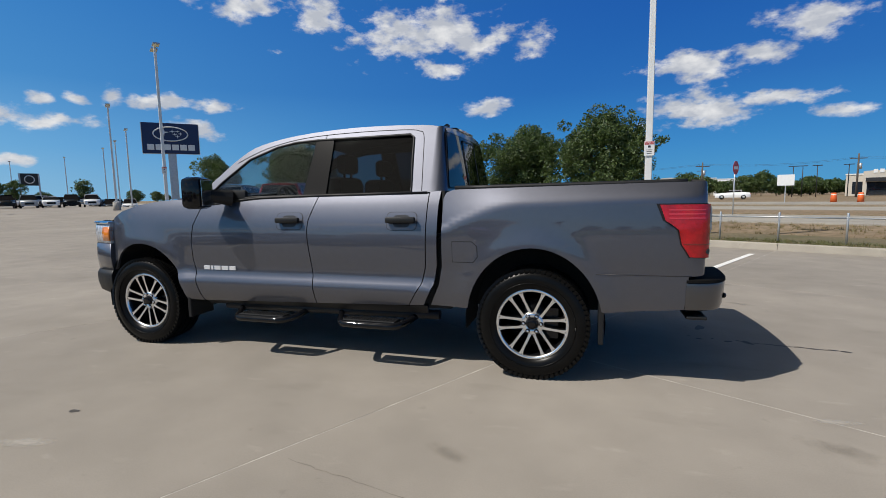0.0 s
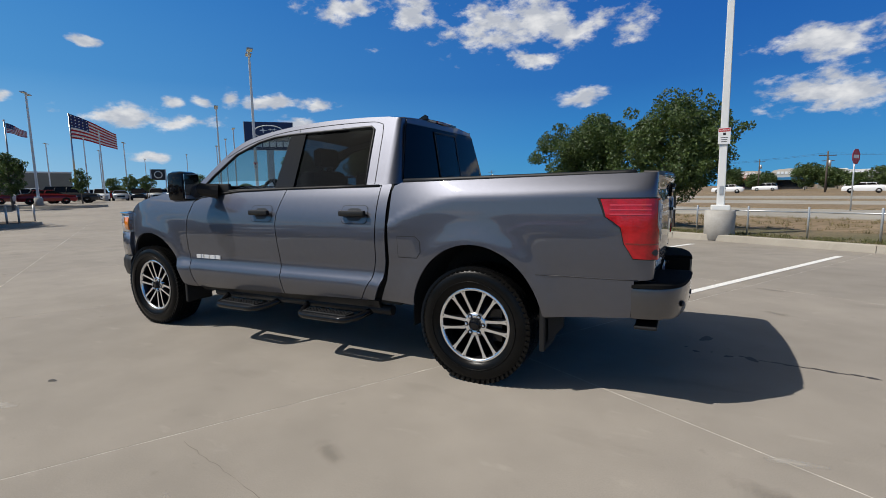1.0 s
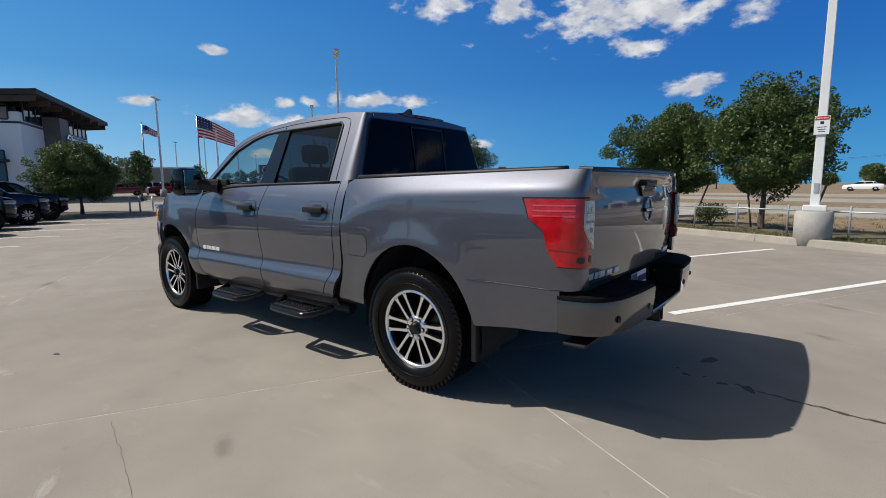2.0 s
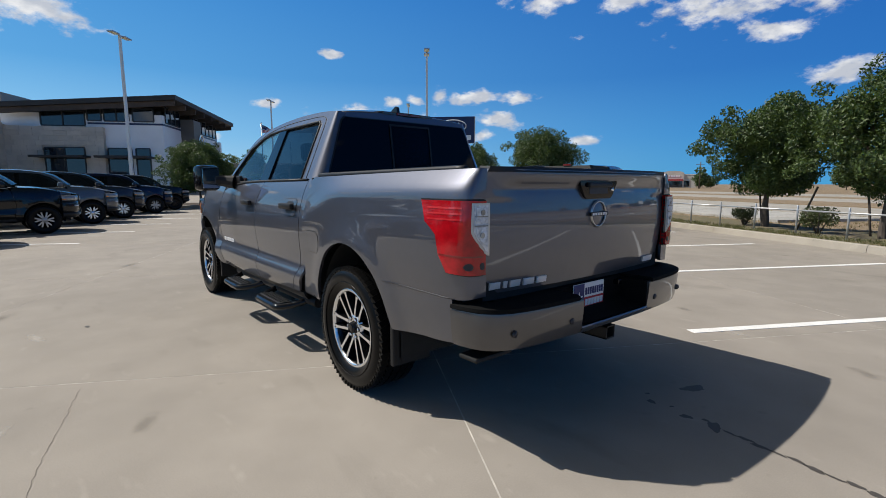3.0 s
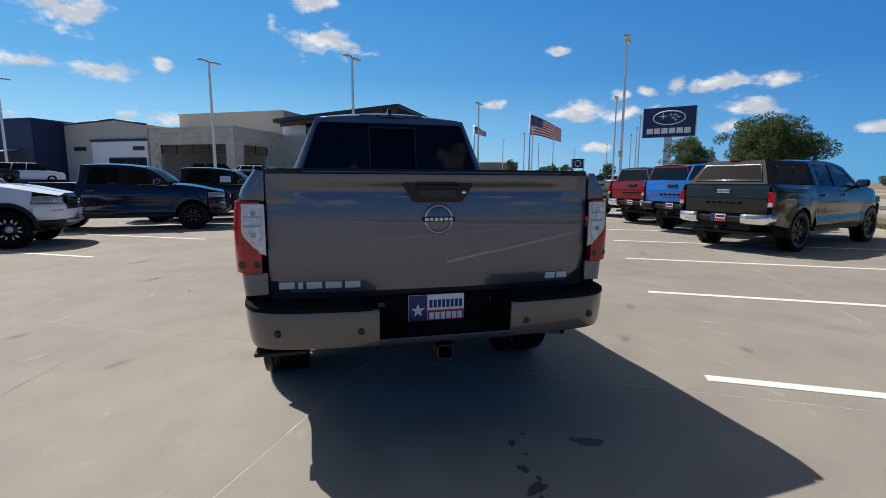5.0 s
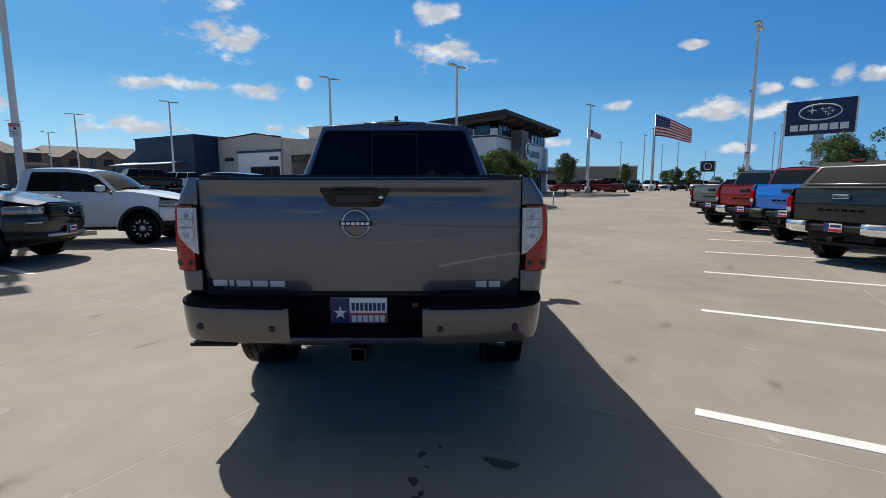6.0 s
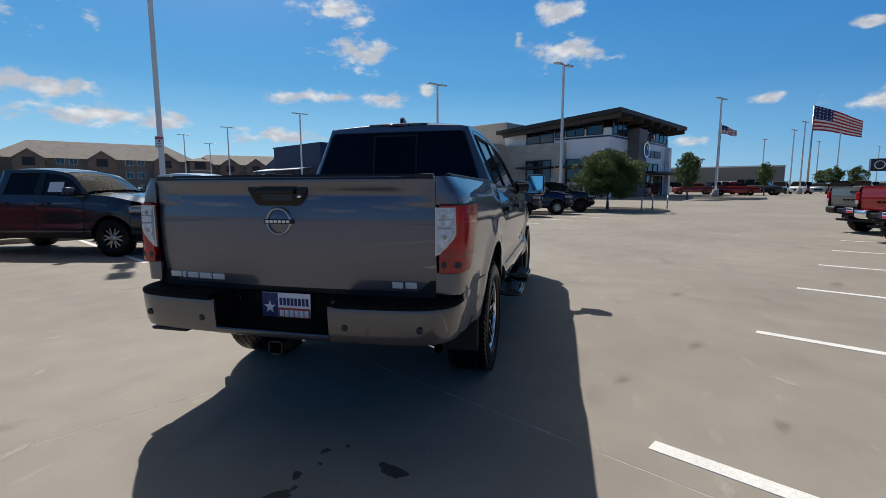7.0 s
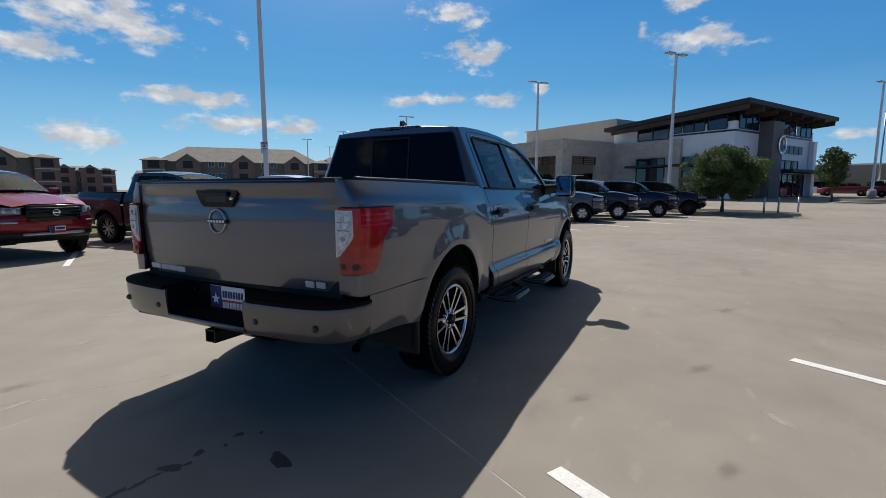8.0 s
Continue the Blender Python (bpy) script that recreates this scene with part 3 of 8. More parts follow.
    for x in (-6.98, -5.1, -3.3):
        part("header_post", box_bm(x, x + 0.08, 12.36, 12.48, 3.95, 4.8), M["beam"], wing)
    part("inner_door", box_bm(-0.42, -0.36, 14.5, 18.5, 0, 3.2), M["store_glass"], wing)
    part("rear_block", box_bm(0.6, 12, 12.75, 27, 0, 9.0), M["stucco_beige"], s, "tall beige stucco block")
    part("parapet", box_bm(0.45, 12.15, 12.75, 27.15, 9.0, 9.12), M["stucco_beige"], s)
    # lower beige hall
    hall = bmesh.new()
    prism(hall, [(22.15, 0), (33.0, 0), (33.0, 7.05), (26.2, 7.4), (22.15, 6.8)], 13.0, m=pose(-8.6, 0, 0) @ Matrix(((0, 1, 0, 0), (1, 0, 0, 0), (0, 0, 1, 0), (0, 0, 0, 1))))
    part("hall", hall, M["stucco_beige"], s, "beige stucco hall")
    cop = bmesh.new()
    for (a0, z0), (a1, z1) in (((22.15, 6.8), (26.2, 7.4)), ((26.2, 7.4), (33.0, 7.05))):
        tube(cop, [(-8.62, a0, z0), (-8.62, a1, z1)], 0.09, 6)
    part("coping", cop, M["mullion"], s)
    part("hall_panel", box_bm(-8.74, -8.61, 22.2, 29.3, 0, 5.2), M["white_panel"], s)
    part("blue_stripe", box_bm(-8.80, -8.61, 22.2, 29.4, 5.2, 5.45), M["blue_sign"], s)
    pane_row(s, "x", -8.76, [(22.4, 27.0)], 0.1, 3.6, cols=[4])
    part("vent_panel", box_bm(-8.8, -8.745, 22.5, 23.9, 4.3, 4.7), M["mullion"], s)
    for k in range(5):
        part("sign_bar", box_bm(-8.68, -8.61, 30.2 + 0.34 * k, 30.44 + 0.34 * k, 4.35, 4.75), M["mullion"], s)
    return s


showroom()


M["lean_metal"] = material("pale_roof_metal", (0.36, 0.39, 0.44), 0.45, 0.3, var=0.08, scale=0.6)


def navy_workshop():
    s = thing("workshop", "low navy metal workshop with a pale lean-to roof", "building", at=SHOW)
    part("wall", box_bm(-11.7, 2, 33.1, 45.3, 0, 7.25), M["navy_metal"], s)
    for k in range(29):
        part("rib", box_bm(-11.712, -11.7, 33.2 + k * 0.42, 33.23 + k * 0.42, 0, 7.25), M["navy_metal"], s)
    part("coping", box_bm(-11.8, 2.1, 33.0, 45.4, 7.25, 7.4), M["navy_metal"], s)
    bm = bmesh.new()
    prism(bm, [(45.3, 0), (51, 0), (51, 3.9), (45.3, 6.1)], 9.0, m=pose(-11.5, 0, 0, 0, 0, 0) @ Matrix(((0, 1, 0, 0), (1, 0, 0, 0), (0, 0, 1, 0), (0, 0, 0, 1))))
    part("side_bay", bm, M["navy_metal"], s)
    bm = box_bm(-13.9, -11.8, 35.0, 47.6, 0, 0.10)
    for v in bm.verts:
        v.co.z += 4.3 + 0.18 * (v.co.x + 11.8)
    part("lean_to_roof", bm, M["lean_metal"], s, "pale grey metal lean-to roof")
    for y in (35.3, 41, 47):
        part("post", box_bm(-13.7, -13.55, y, y + 0.15, 0, 3.95), M["navy_metal"], s)
    part("door", box_bm(-11.8, -11.72, 42.4, 43.8, 0, 2.6), M["white_panel"], s)


navy_workshop()


# ---- stains and cracks on the slabs ----
M["oil"] = material("old_oil_stain", (0.07, 0.062, 0.053), 0.6, var=0.4, scale=9)
M["hairline"] = material("hairline_crack", (0.17, 0.15, 0.125), 0.9, var=0.3, scale=9)


def soft_stain(name, color, lo=0.5, most=0.26):
    """A stain that thins out towards its edge and in blotches."""
    m = material(name, color, 0.85, var=0.2, scale=3)
    nt = m.node_tree
    N, L = nt.nodes.new, nt.links.new
    p, out = nt.nodes["Principled BSDF"], nt.nodes["Material Output"]
    co, ln, n, add, r = N("ShaderNodeTexCoord"), N("ShaderNodeVectorMath"), N("ShaderNodeTexNoise"), N("ShaderNodeMath"), N("ShaderNodeMapRange")
    geo = N("ShaderNodeNewGeometry")
    ln.operation, add.operation = "LENGTH", "ADD"
    n.inputs["Scale"].default_value, n.inputs["Detail"].default_value = 14, 6
    L(co.outputs["Object"], ln.inputs[0]), L(geo.outputs["Position"], n.inputs["Vector"])
    L(ln.outputs["Value"], add.inputs[0]), L(n.outputs["Fac"], add.inputs[1])
    r.interpolation_type = "SMOOTHSTEP"
    r.inputs["From Min"].default_value, r.inputs["From Max"].default_value = lo, 1.35
    r.inputs["To Min"].default_value, r.inputs["To Max"].default_value = most, 0.0
    L(add.outputs[0], r.inputs["Value"])
    mix, tr = N("ShaderNodeMixShader"), N("ShaderNodeBsdfTransparent")
    L(r.outputs[0], mix.inputs[0]), L(tr.outputs[0], mix.inputs[1]), L(p.outputs[0], mix.inputs[2]), L(mix.outputs[0], out.inputs["Surface"])
    return m


M["faint_oil"] = soft_stain("faint_stain", (0.17, 0.15, 0.125))
M["pale_scuff"] = soft_stain("pale_scuff", (0.52, 0.49, 0.44), 0.7, 0.5)


def stain(name, label, x, y, a, b, turn, mat, seed, z=0.0015):
    rng = random.Random(seed)
    bm = bmesh.new()
    ph = [rng.uniform(0, 6.28) for _ in range(4)]
    vs = []
    for k in range(28):
        t = 2 * math.pi * k / 28
        r = 1 + 0.16 * math.sin(2 * t + ph[0]) + 0.12 * math.sin(3 * t + ph[1]) + 0.10 * math.sin(5 * t + ph[2]) + 0.06 * math.sin(9 * t + ph[3])
        vs.append(bm.verts.new((r * math.cos(t), r * math.sin(t), 0)))
    bm.faces.new(vs)
    ob = tagged(part(name, bm, mat), label, "stain", "stains on the concrete")
    ob.matrix_world = pose(x, y, z, 0, 0, turn) @ Matrix.Diagonal((a, b, 1, 1))


stain("oil_stain", "dark oil stain on the concrete", 1.43, 0.72, 0.075, 0.045, 60, M["oil"], 1)
for i, (x, y, r) in enumerate([(1.35, 0.33, 0.028), (1.57, 0.30, 0.032), (1.46, 0.36, 0.014), (1.72, 0.30, 0.05), (1.66, 0.34, 0.02), (1.28, 0.42, 0.015)]):
    stain("oil_stain", "small dark oil drip on the concrete", x, y, r, r * 0.7, 40 * i, M["oil"], 10 + i)
for i in range(9):
    stain("oil_stain", "trail of dark wet drips on the concrete", 1.80 + 0.075 * i, 0.292 - 0.009 * i + 0.008 * math.sin(i * 2), 0.042, 0.009 + 0.004 * (i % 3), -7, M["oil"], 30 + i)
stain("oil_stain", "small dark spot on the concrete", -2.74, -2.24, 0.035, 0.02, 20, M["oil"], 50)
for i, (x, y, a, b) in enumerate([(0.03, 1.9, 0.16, 0.08), (-0.57, 3.9, 0.05, 0.03), (1.63, -1.55, 0.26, 0.13), (-0.9, 2.6, 0.24, 0.09), (-4.2, 5.2, 0.4, 0.14), (-3.0, 2.9, 0.3, 0.1), (0.5, 2.7, 0.16, 0.08), (-6.5, -1.5, 0.4, 0.14), (2.2, 3.2, 0.28, 0.1), (-1.2, -3.2, 0.2, 0.1), (-3.6, -2.9, 0.35, 0.12), (-0.3, -2.1, 0.2, 0.08), (2.1, 1.9, 0.22, 0.09), (-5.2, -3.6, 0.4, 0.15)]):
    stain("oil_stain", "faint grey stain on the concrete", x, y, a, b, -28, M["faint_oil"], 70 + i)
for i, (x, y, a, b) in enumerate([(-0.6, -2.75, 0.22, 0.06), (0.25, -2.95, 0.16, 0.07), (-1.7, -3.1, 0.3, 0.06), (1.2, 2.2, 0.12, 0.06), (1.75, -1.2, 0.2, 0.05), (-2.6, -2.6, 0.25, 0.07), (0.9, -2.2, 0.14, 0.05), (-0.2, 3.0, 0.2, 0.06)]):
    stain("scuff_mark", "pale scuffed patch on the concrete", x, y, a, b, -28 + 9 * i, M["pale_scuff"], 170 + i)


def crack(points, seed, w=0.0014):
    rng = random.Random(seed)
    pts = []
    for p, q in zip(points, points[1:]):
        for k in range(10):
            v = Vector((*p, 0)).lerp(Vector((*q, 0)), k / 10)
            pts.append(v + Vector((rng.uniform(-1, 1) * 0.007, rng.uniform(-1, 1) * 0.007, 0)))
    pts.append(Vector((*points[-1], 0)))
    bm = bmesh.new()
    prev = None
    for i, v in enumerate(pts):
        d = (pts[min(i + 1, len(pts) - 1)] - pts[max(i - 1, 0)]).normalized()
        n = Vector((-d.y, d.x, 0)) * w * rng.uniform(0.4, 1.2)
        e = (bm.verts.new(v + n), bm.verts.new(v - n))
        if prev:
            bm.faces.new((prev[0], e[0], e[1], prev[1]))
        prev = e
    ob = tagged(part("crack", bm, M["hairline"]), "hairline crack across a concrete slab", "crack", "cracks in the concrete")
    ob.location.z = 0.0016


crack([(-1.07, -2.36), (-0.6, -2.45), (-0.07, -2.56), (0.4, -2.62)], 1)
crack([(-3.15, -3.38), (-4.3, -2.82), (-5.43, -2.22)], 3, 0.0011)
# ---- the grey pickup truck ----
from mathutils.geometry import delaunay_2d_cdt


def smooth_interp(v, xs, ys, r=0.012):
    return sum(float(np.interp(v + o * r, xs, ys)) for o in (-1, -0.5, 0, 0.5, 1)) / 5


DOOR_Z = [0.38, 0.44, 0.50, 0.56, 0.60, 0.63, 0.68, 0.72, 0.85, 0.97, 1.06, 1.13, 1.2, 1.27, 1.32, 1.345, 1.36, 1.95]
DOOR_W = [0.88, 0.945, 0.972, 0.986, 0.992, 0.986, 0.958, 0.953, 0.966, 0.973, 0.967, 0.955, 0.936, 0.913, 0.891, 0.876, 0.868, 0.604]
BED_Z = [0.46, 0.52, 0.60, 0.74, 0.77, 0.80, 0.88, 0.96, 1.05, 1.15, 1.22, 1.30]
BED_W = [0.932, 0.952, 0.966, 0.979, 0.979, 0.984, 0.993, 0.998, 1.000, 0.996, 0.990, 0.986]


def flare(x, z, cx, a=0.50):
    r = math.hypot(x - cx, (z - 0.40) * 0.92)
    return 0.022 * math.exp(-((r - a) / 0.09) ** 2)


def door_surf(u, z):
    w = smooth_interp(z, DOOR_Z, DOOR_W, 0.032 if z > 0.77 else 0.012)
    if u < -3.6:
        w -= 0.20 * ((-3.6 - u) / 0.62) ** 2
    if z < 1.2:
        w += flare(u, z, -3.55)
    return Vector((u, w, z))


def green_surf(u, z):
    """Cab side above the belt, wrapping round the rear corner."""
    w = smooth_interp(z, DOOR_Z, DOOR_W)
    if u < -2.5:
        w -= 0.03 * (-2.5 - u)
    if u <= -0.74:
        return Vector((u, w, z))
    th = (u + 0.74) / 0.1257 * math.pi / 2
    return Vector((-0.74 + 0.08 * math.sin(th) - max(0, z - 1.36) * 0.15 * math.sin(th), w - 0.08 + 0.08 * math.cos(th), z))


def bed_surf(u, z):
    """Bed side: below a rising shoulder crease it stands upright, above it leans in."""
    zc = smooth_interp(u, [-0.70, -0.58, -0.44, -0.30, -0.14, 0.36, 0.80, 1.2], [1.06, 1.12, 1.175, 1.225, 1.255, 1.268, 1.28, 1.285], 0.06)
    def width(zz):
        if zz <= zc:
            return float(np.interp(zz, BED_Z, BED_W))
        return 0.986 - 0.082 * ((zz - zc) / (1.39 - zc)) ** 1.15
    w = sum(width(z + o * 0.016) for o in (-1, -0.5, 0, 0.5, 1)) / 5
    k = w - 0.992
    if u <= 0.75:
        return Vector((u, w + flare(u, z, 0.0), z))
    th = min((u - 0.75) / 0.40, 1.0) * math.pi / 2
    sx, sy = math.sin(th) ** 0.667, max(0.0, math.cos(th)) ** 0.3
    return Vector((0.75 + 0.35 * sx - 0.06 * max(0, 0.8 - z), 0.848 + (k + 0.144) * sy, z))


def uy(y):
    """Where on the wrapped bed corner a half-width y falls, for lamps laid out from behind."""
    return 0.75 + 0.40 * math.acos(max(0.0, (y - 0.848) / 0.144) ** (1 / 0.3)) / (math.pi / 2)


def tail_surf(y, z):
    if z < 1.25:
        base = smooth_interp(z, [0.74, 0.80, 0.87, 0.95, 1.0, 1.05, 1.10, 1.15, 1.22, 1.27, 1.30], [1.104, 1.1115, 1.1205, 1.1305, 1.1352, 1.1385, 1.1402, 1.1405, 1.137, 1.131, 1.127], 0.035)
    else:
        base = smooth_interp(z, [1.22, 1.27, 1.292, 1.30, 1.34, 1.36, 1.39, 1.40], [1.137, 1.131, 1.127, 1.1275, 1.152, 1.157, 1.155, 1.14], 0.006)
    # the groove under the top lip fades out towards the sides
    if z > 1.24:
        k = min(1.0, max(0.0, (0.80 - abs(y)) / 0.16))
        base = base * k + (1.140 + 0.1 * max(0, z - 1.34)) * (1 - k)
    return Vector((base - 0.05 * (y / 0.83) ** 2, y, z))


def panel(name, outline, surf, mat, parent, sgn=1, step=0.06, zstep=0.035, lip=0.02, inset=0.0, label="", lip_dir=None):
    """A pressed panel: the outline (u, z) laid on the surface, with its edges folded in. sgn mirrors it across y."""
    edge = []
    for (u0, z0), (u1, z1) in zip(outline, outline[1:] + outline[:1]):
        n = max(1, int(math.hypot((u1 - u0) / step, (z1 - z0) / zstep) + 0.5))
        edge += [Vector((u0 + (u1 - u0) * k / n, z0 + (z1 - z0) * k / n)) for k in range(n)]
    us, zs = [p[0] for p in outline], [p[1] for p in outline]
    nu, nz = max(1, int((max(us) - min(us)) / step)), max(1, int((max(zs) - min(zs)) / zstep))
    segs = np.array([(*p, *q) for p, q in zip(outline, outline[1:] + outline[:1])])
    inner = []
    for i in range(nu + 1):
        for j in range(nz + 1):
            u, z = min(us) + (max(us) - min(us)) * (i + 0.5) / (nu + 1), min(zs) + (max(zs) - min(zs)) * (j + 0.5) / (nz + 1)
            hit = (segs[:, 1] > z) != (segs[:, 3] > z)
            cross = segs[hit, 0] + (z - segs[hit, 1]) / (segs[hit, 3] - segs[hit, 1]) * (segs[hit, 2] - segs[hit, 0])
            if np.count_nonzero(cross > u) % 2 == 0:
                continue
            du, dz = (segs[:, 2] - segs[:, 0]) / step, (segs[:, 3] - segs[:, 1]) / zstep
            t = np.clip(((u - segs[:, 0]) / step * du + (z - segs[:, 1]) / zstep * dz) / (du * du + dz * dz + 1e-12), 0, 1)
            dd = np.hypot((u - segs[:, 0]) / step - t * du, (z - segs[:, 1]) / zstep - t * dz)
            if dd.min() > 0.35:
                inner.append(Vector((u, z)))
    res = delaunay_2d_cdt(edge + inner, [], [list(range(len(edge)))], 1, 1e-6)
    bm = bmesh.new()
    vs = [bm.verts.new(surf(v.x, v.y)) for v in res[0]]
    for f in res[2]:
        bm.faces.new([vs[i] for i in f])
    bm.normal_update()
    tail = lip_dir is not None
    out = Vector((1, 0, 0)) if tail else Vector((0, 1, 0))
    mean = sum((f.normal * f.calc_area() for f in bm.faces), Vector())
    if mean.dot(out) < 0:
        bmesh.ops.reverse_faces(bm, faces=bm.faces[:])
    bm.normal_update()
    for f in bm.faces:
        f.smooth = True
    if inset:
        moved = [v.co - v.normal * inset for v in bm.verts]
        for v, c in zip(bm.verts, moved):
            v.co = c
    if lip:
        be = [e for e in bm.edges if len(e.link_faces) == 1]
        for e in be:
            e.smooth = False
        nrm = {tuple(round(c, 6) for c in v.co): v.normal.copy() for e in be for v in e.verts}
        r = bmesh.ops.extrude_edge_only(bm, edges=be)
        for v in [g for g in r["geom"] if isinstance(g, bmesh.types.BMVert)]:
            v.co -= nrm.get(tuple(round(c, 6) for c in v.co), out) * lip
    if sgn < 0:
        for v in bm.verts:
            v.co.y = -v.co.y
        bmesh.ops.reverse_faces(bm, faces=bm.faces[:])
    return part(name, bm, mat, parent, label)


def arc(cx, cz, a, b, t0, t1, n=18):
    return [(cx + a * math.cos(radians(t0 + (t1 - t0) * i / n)), cz + b * math.sin(radians(t0 + (t1 - t0) * i / n))) for i in range(n + 1)]


def sweep(bm, path, profile, mat_index=0, close=True):
    """Sweeps a profile of (outward, z) along a plan path of (x, y); outward is to the right of travel."""
    n = len(path)
    rows = []
    for i, (x, y) in enumerate(path):
        a, b = path[max(i - 1, 0)], path[min(i + 1, n - 1)]
        d = Vector((b[0] - a[0], b[1] - a[1], 0)).normalized()
        o = Vector((d.y, -d.x, 0))
        rows.append([bm.verts.new((x + o.x * k, y + o.y * k, z)) for k, z in profile])
    for r, s in zip(rows, rows[1:]):
        for j in range(len(profile) - 1):
            f = bm.faces.new((r[j], s[j], s[j + 1], r[j + 1]))
            f.smooth, f.material_index = True, mat_index
    if close:
        for r in (rows[0], rows[-1]):
            if len(r) > 2:
                bm.faces.new(r).material_index = mat_index
    bmesh.ops.recalc_face_normals(bm, faces=bm.faces[:])
    return bm


def spline(pts, n=6):
    """A smooth line through points."""
    P = [Vector((*p, 0)) if len(p) == 2 else Vector(p) for p in pts]
    out = []
    for i in range(len(P) - 1):
        a, b, c, d = P[max(i - 1, 0)], P[i], P[i + 1], P[min(i + 2, len(P) - 1)]
        for k in range(n):
            t = k / n
            out.append(0.5 * ((2 * b) + (c - a) * t + (2 * a - 5 * b + 4 * c - d) * t * t + (3 * b - a - 3 * c + d) * t ** 3))
    out.append(P[-1])
    return [tuple(p)[:len(pts[0])] for p in out]


# wheel meshes are shared by all four wheels
def tyre_bm(R=0.403, rim=0.252, w=0.27, blocks=64):
    bm = bmesh.new()
    h = w / 2
    prof = [(rim - 0.004, -h + 0.035), (rim + 0.012, -h + 0.012), (rim + 0.035, -h + 0.002), (R - 0.085, -h - 0.008), (R - 0.045, -h - 0.002), (R - 0.022, -h + 0.014), (R - 0.012, -h + 0.03)]
    prof += [(R - 0.012, h - 0.03), (R - 0.022, h - 0.014), (R - 0.045, h + 0.002), (R - 0.085, h + 0.008), (rim + 0.035, h - 0.002), (rim + 0.012, h - 0.012), (rim - 0.004, h - 0.035)]
    lathe(bm, prof, 56)
    for k in range(blocks):
        t = 2 * math.pi * k / blocks
        for j, y in enumerate((-0.108, -0.054, 0.0, 0.054, 0.108)):
            tt = t + (0.5 if j % 2 else 0) * 2 * math.pi / blocks
            m = Matrix.Rotation(tt, 4, "Y") @ Matrix.Translation((R - 0.012, y, 0)) @ Matrix.Rotation(0.35 * (1 if j < 2 else -1), 4, "X")
            box(bm, -0.01, 0.009, -0.0235, 0.0235, -0.0175, 0.0175, m=m)
        m = Matrix.Rotation(t, 4, "Y")
        for s in (-1, 1):
            box(bm, R - 0.034, R - 0.012, s * (h - 0.012) - 0.006, s * (h - 0.012) + 0.006, -0.012, 0.012, m=m)
    for r0 in (R - 0.10, rim + 0.05):
        for s in (-1,):
            tube(bm, [(r0 * math.cos(2 * math.pi * i / 48), s * (h + 0.006), r0 * math.sin(2 * math.pi * i / 48)) for i in range(49)], 0.003, 5)
    return bm


def rim_barrel_bm(rim=0.252):
    bm = bmesh.new()
    lathe(bm, [(rim, -0.115), (rim + 0.008, -0.11), (rim - 0.006, -0.095), (rim - 0.022, -0.06), (rim - 0.03, 0.1), (0.08, 0.1), (0.0, 0.1)], 40)
    lathe(bm, [(0.0, -0.035), (0.17, -0.03), (0.17, 0.05)], 32)  # brake disc
    box(bm, 0.09, 0.18, -0.045, 0.04, -0.11, 0.11)
    return bm


def spoke_bm():
    """A pair of parallel spokes that flare out to the rim, with machined faces and dark flanks."""
    bm = bmesh.new()
    for s in (-1, 1):
        rows = []
        for r, off, hw in [(0.070, 0.024, 0.012), (0.095, 0.029, 0.0095), (0.15, 0.034, 0.0085), (0.195, 0.038, 0.009), (0.222, 0.042, 0.013), (0.240, 0.046, 0.022)]:
            y = -0.088 - 0.022 * ((r - 0.05) / 0.19) ** 0.7
            q = [Vector((r, y, s * off - hw)), Vector((r, y, s * off + hw)), Vector((r, y + 0.05, s * off + hw + 0.005)), Vector((r, y + 0.05, s * off - hw - 0.005))]
            rows.append([bm.verts.new(p) for p in q])
        for a, b in zip(rows, rows[1:]):
            for j in range(4):
                f = bm.faces.new((a[j], b[j], b[(j + 1) % 4], a[(j + 1) % 4]))
                f.material_index = 0 if j == 0 else 1
        for r in (rows[0], rows[-1]):
            bm.faces.new(r).material_index = 1
        # rivet near the rim
        m = Matrix.Translation((0.232, -0.111, s * 0.046))
        box(bm, -0.004, 0.004, -0.001, 0.002, -0.004, 0.004, m=m, mat_index=1)
    bmesh.ops.recalc_face_normals(bm, faces=bm.faces[:])
    return bm


def mesh_of(name, bm, mats, smooth=False):
    me = bpy.data.meshes.new(name)
    bm.normal_update()
    if smooth:
        for f in bm.faces:
            f.smooth = True
    bm.to_mesh(me)
    bm.free()
    for mm in mats:
        me.materials.append(mm)
    return me


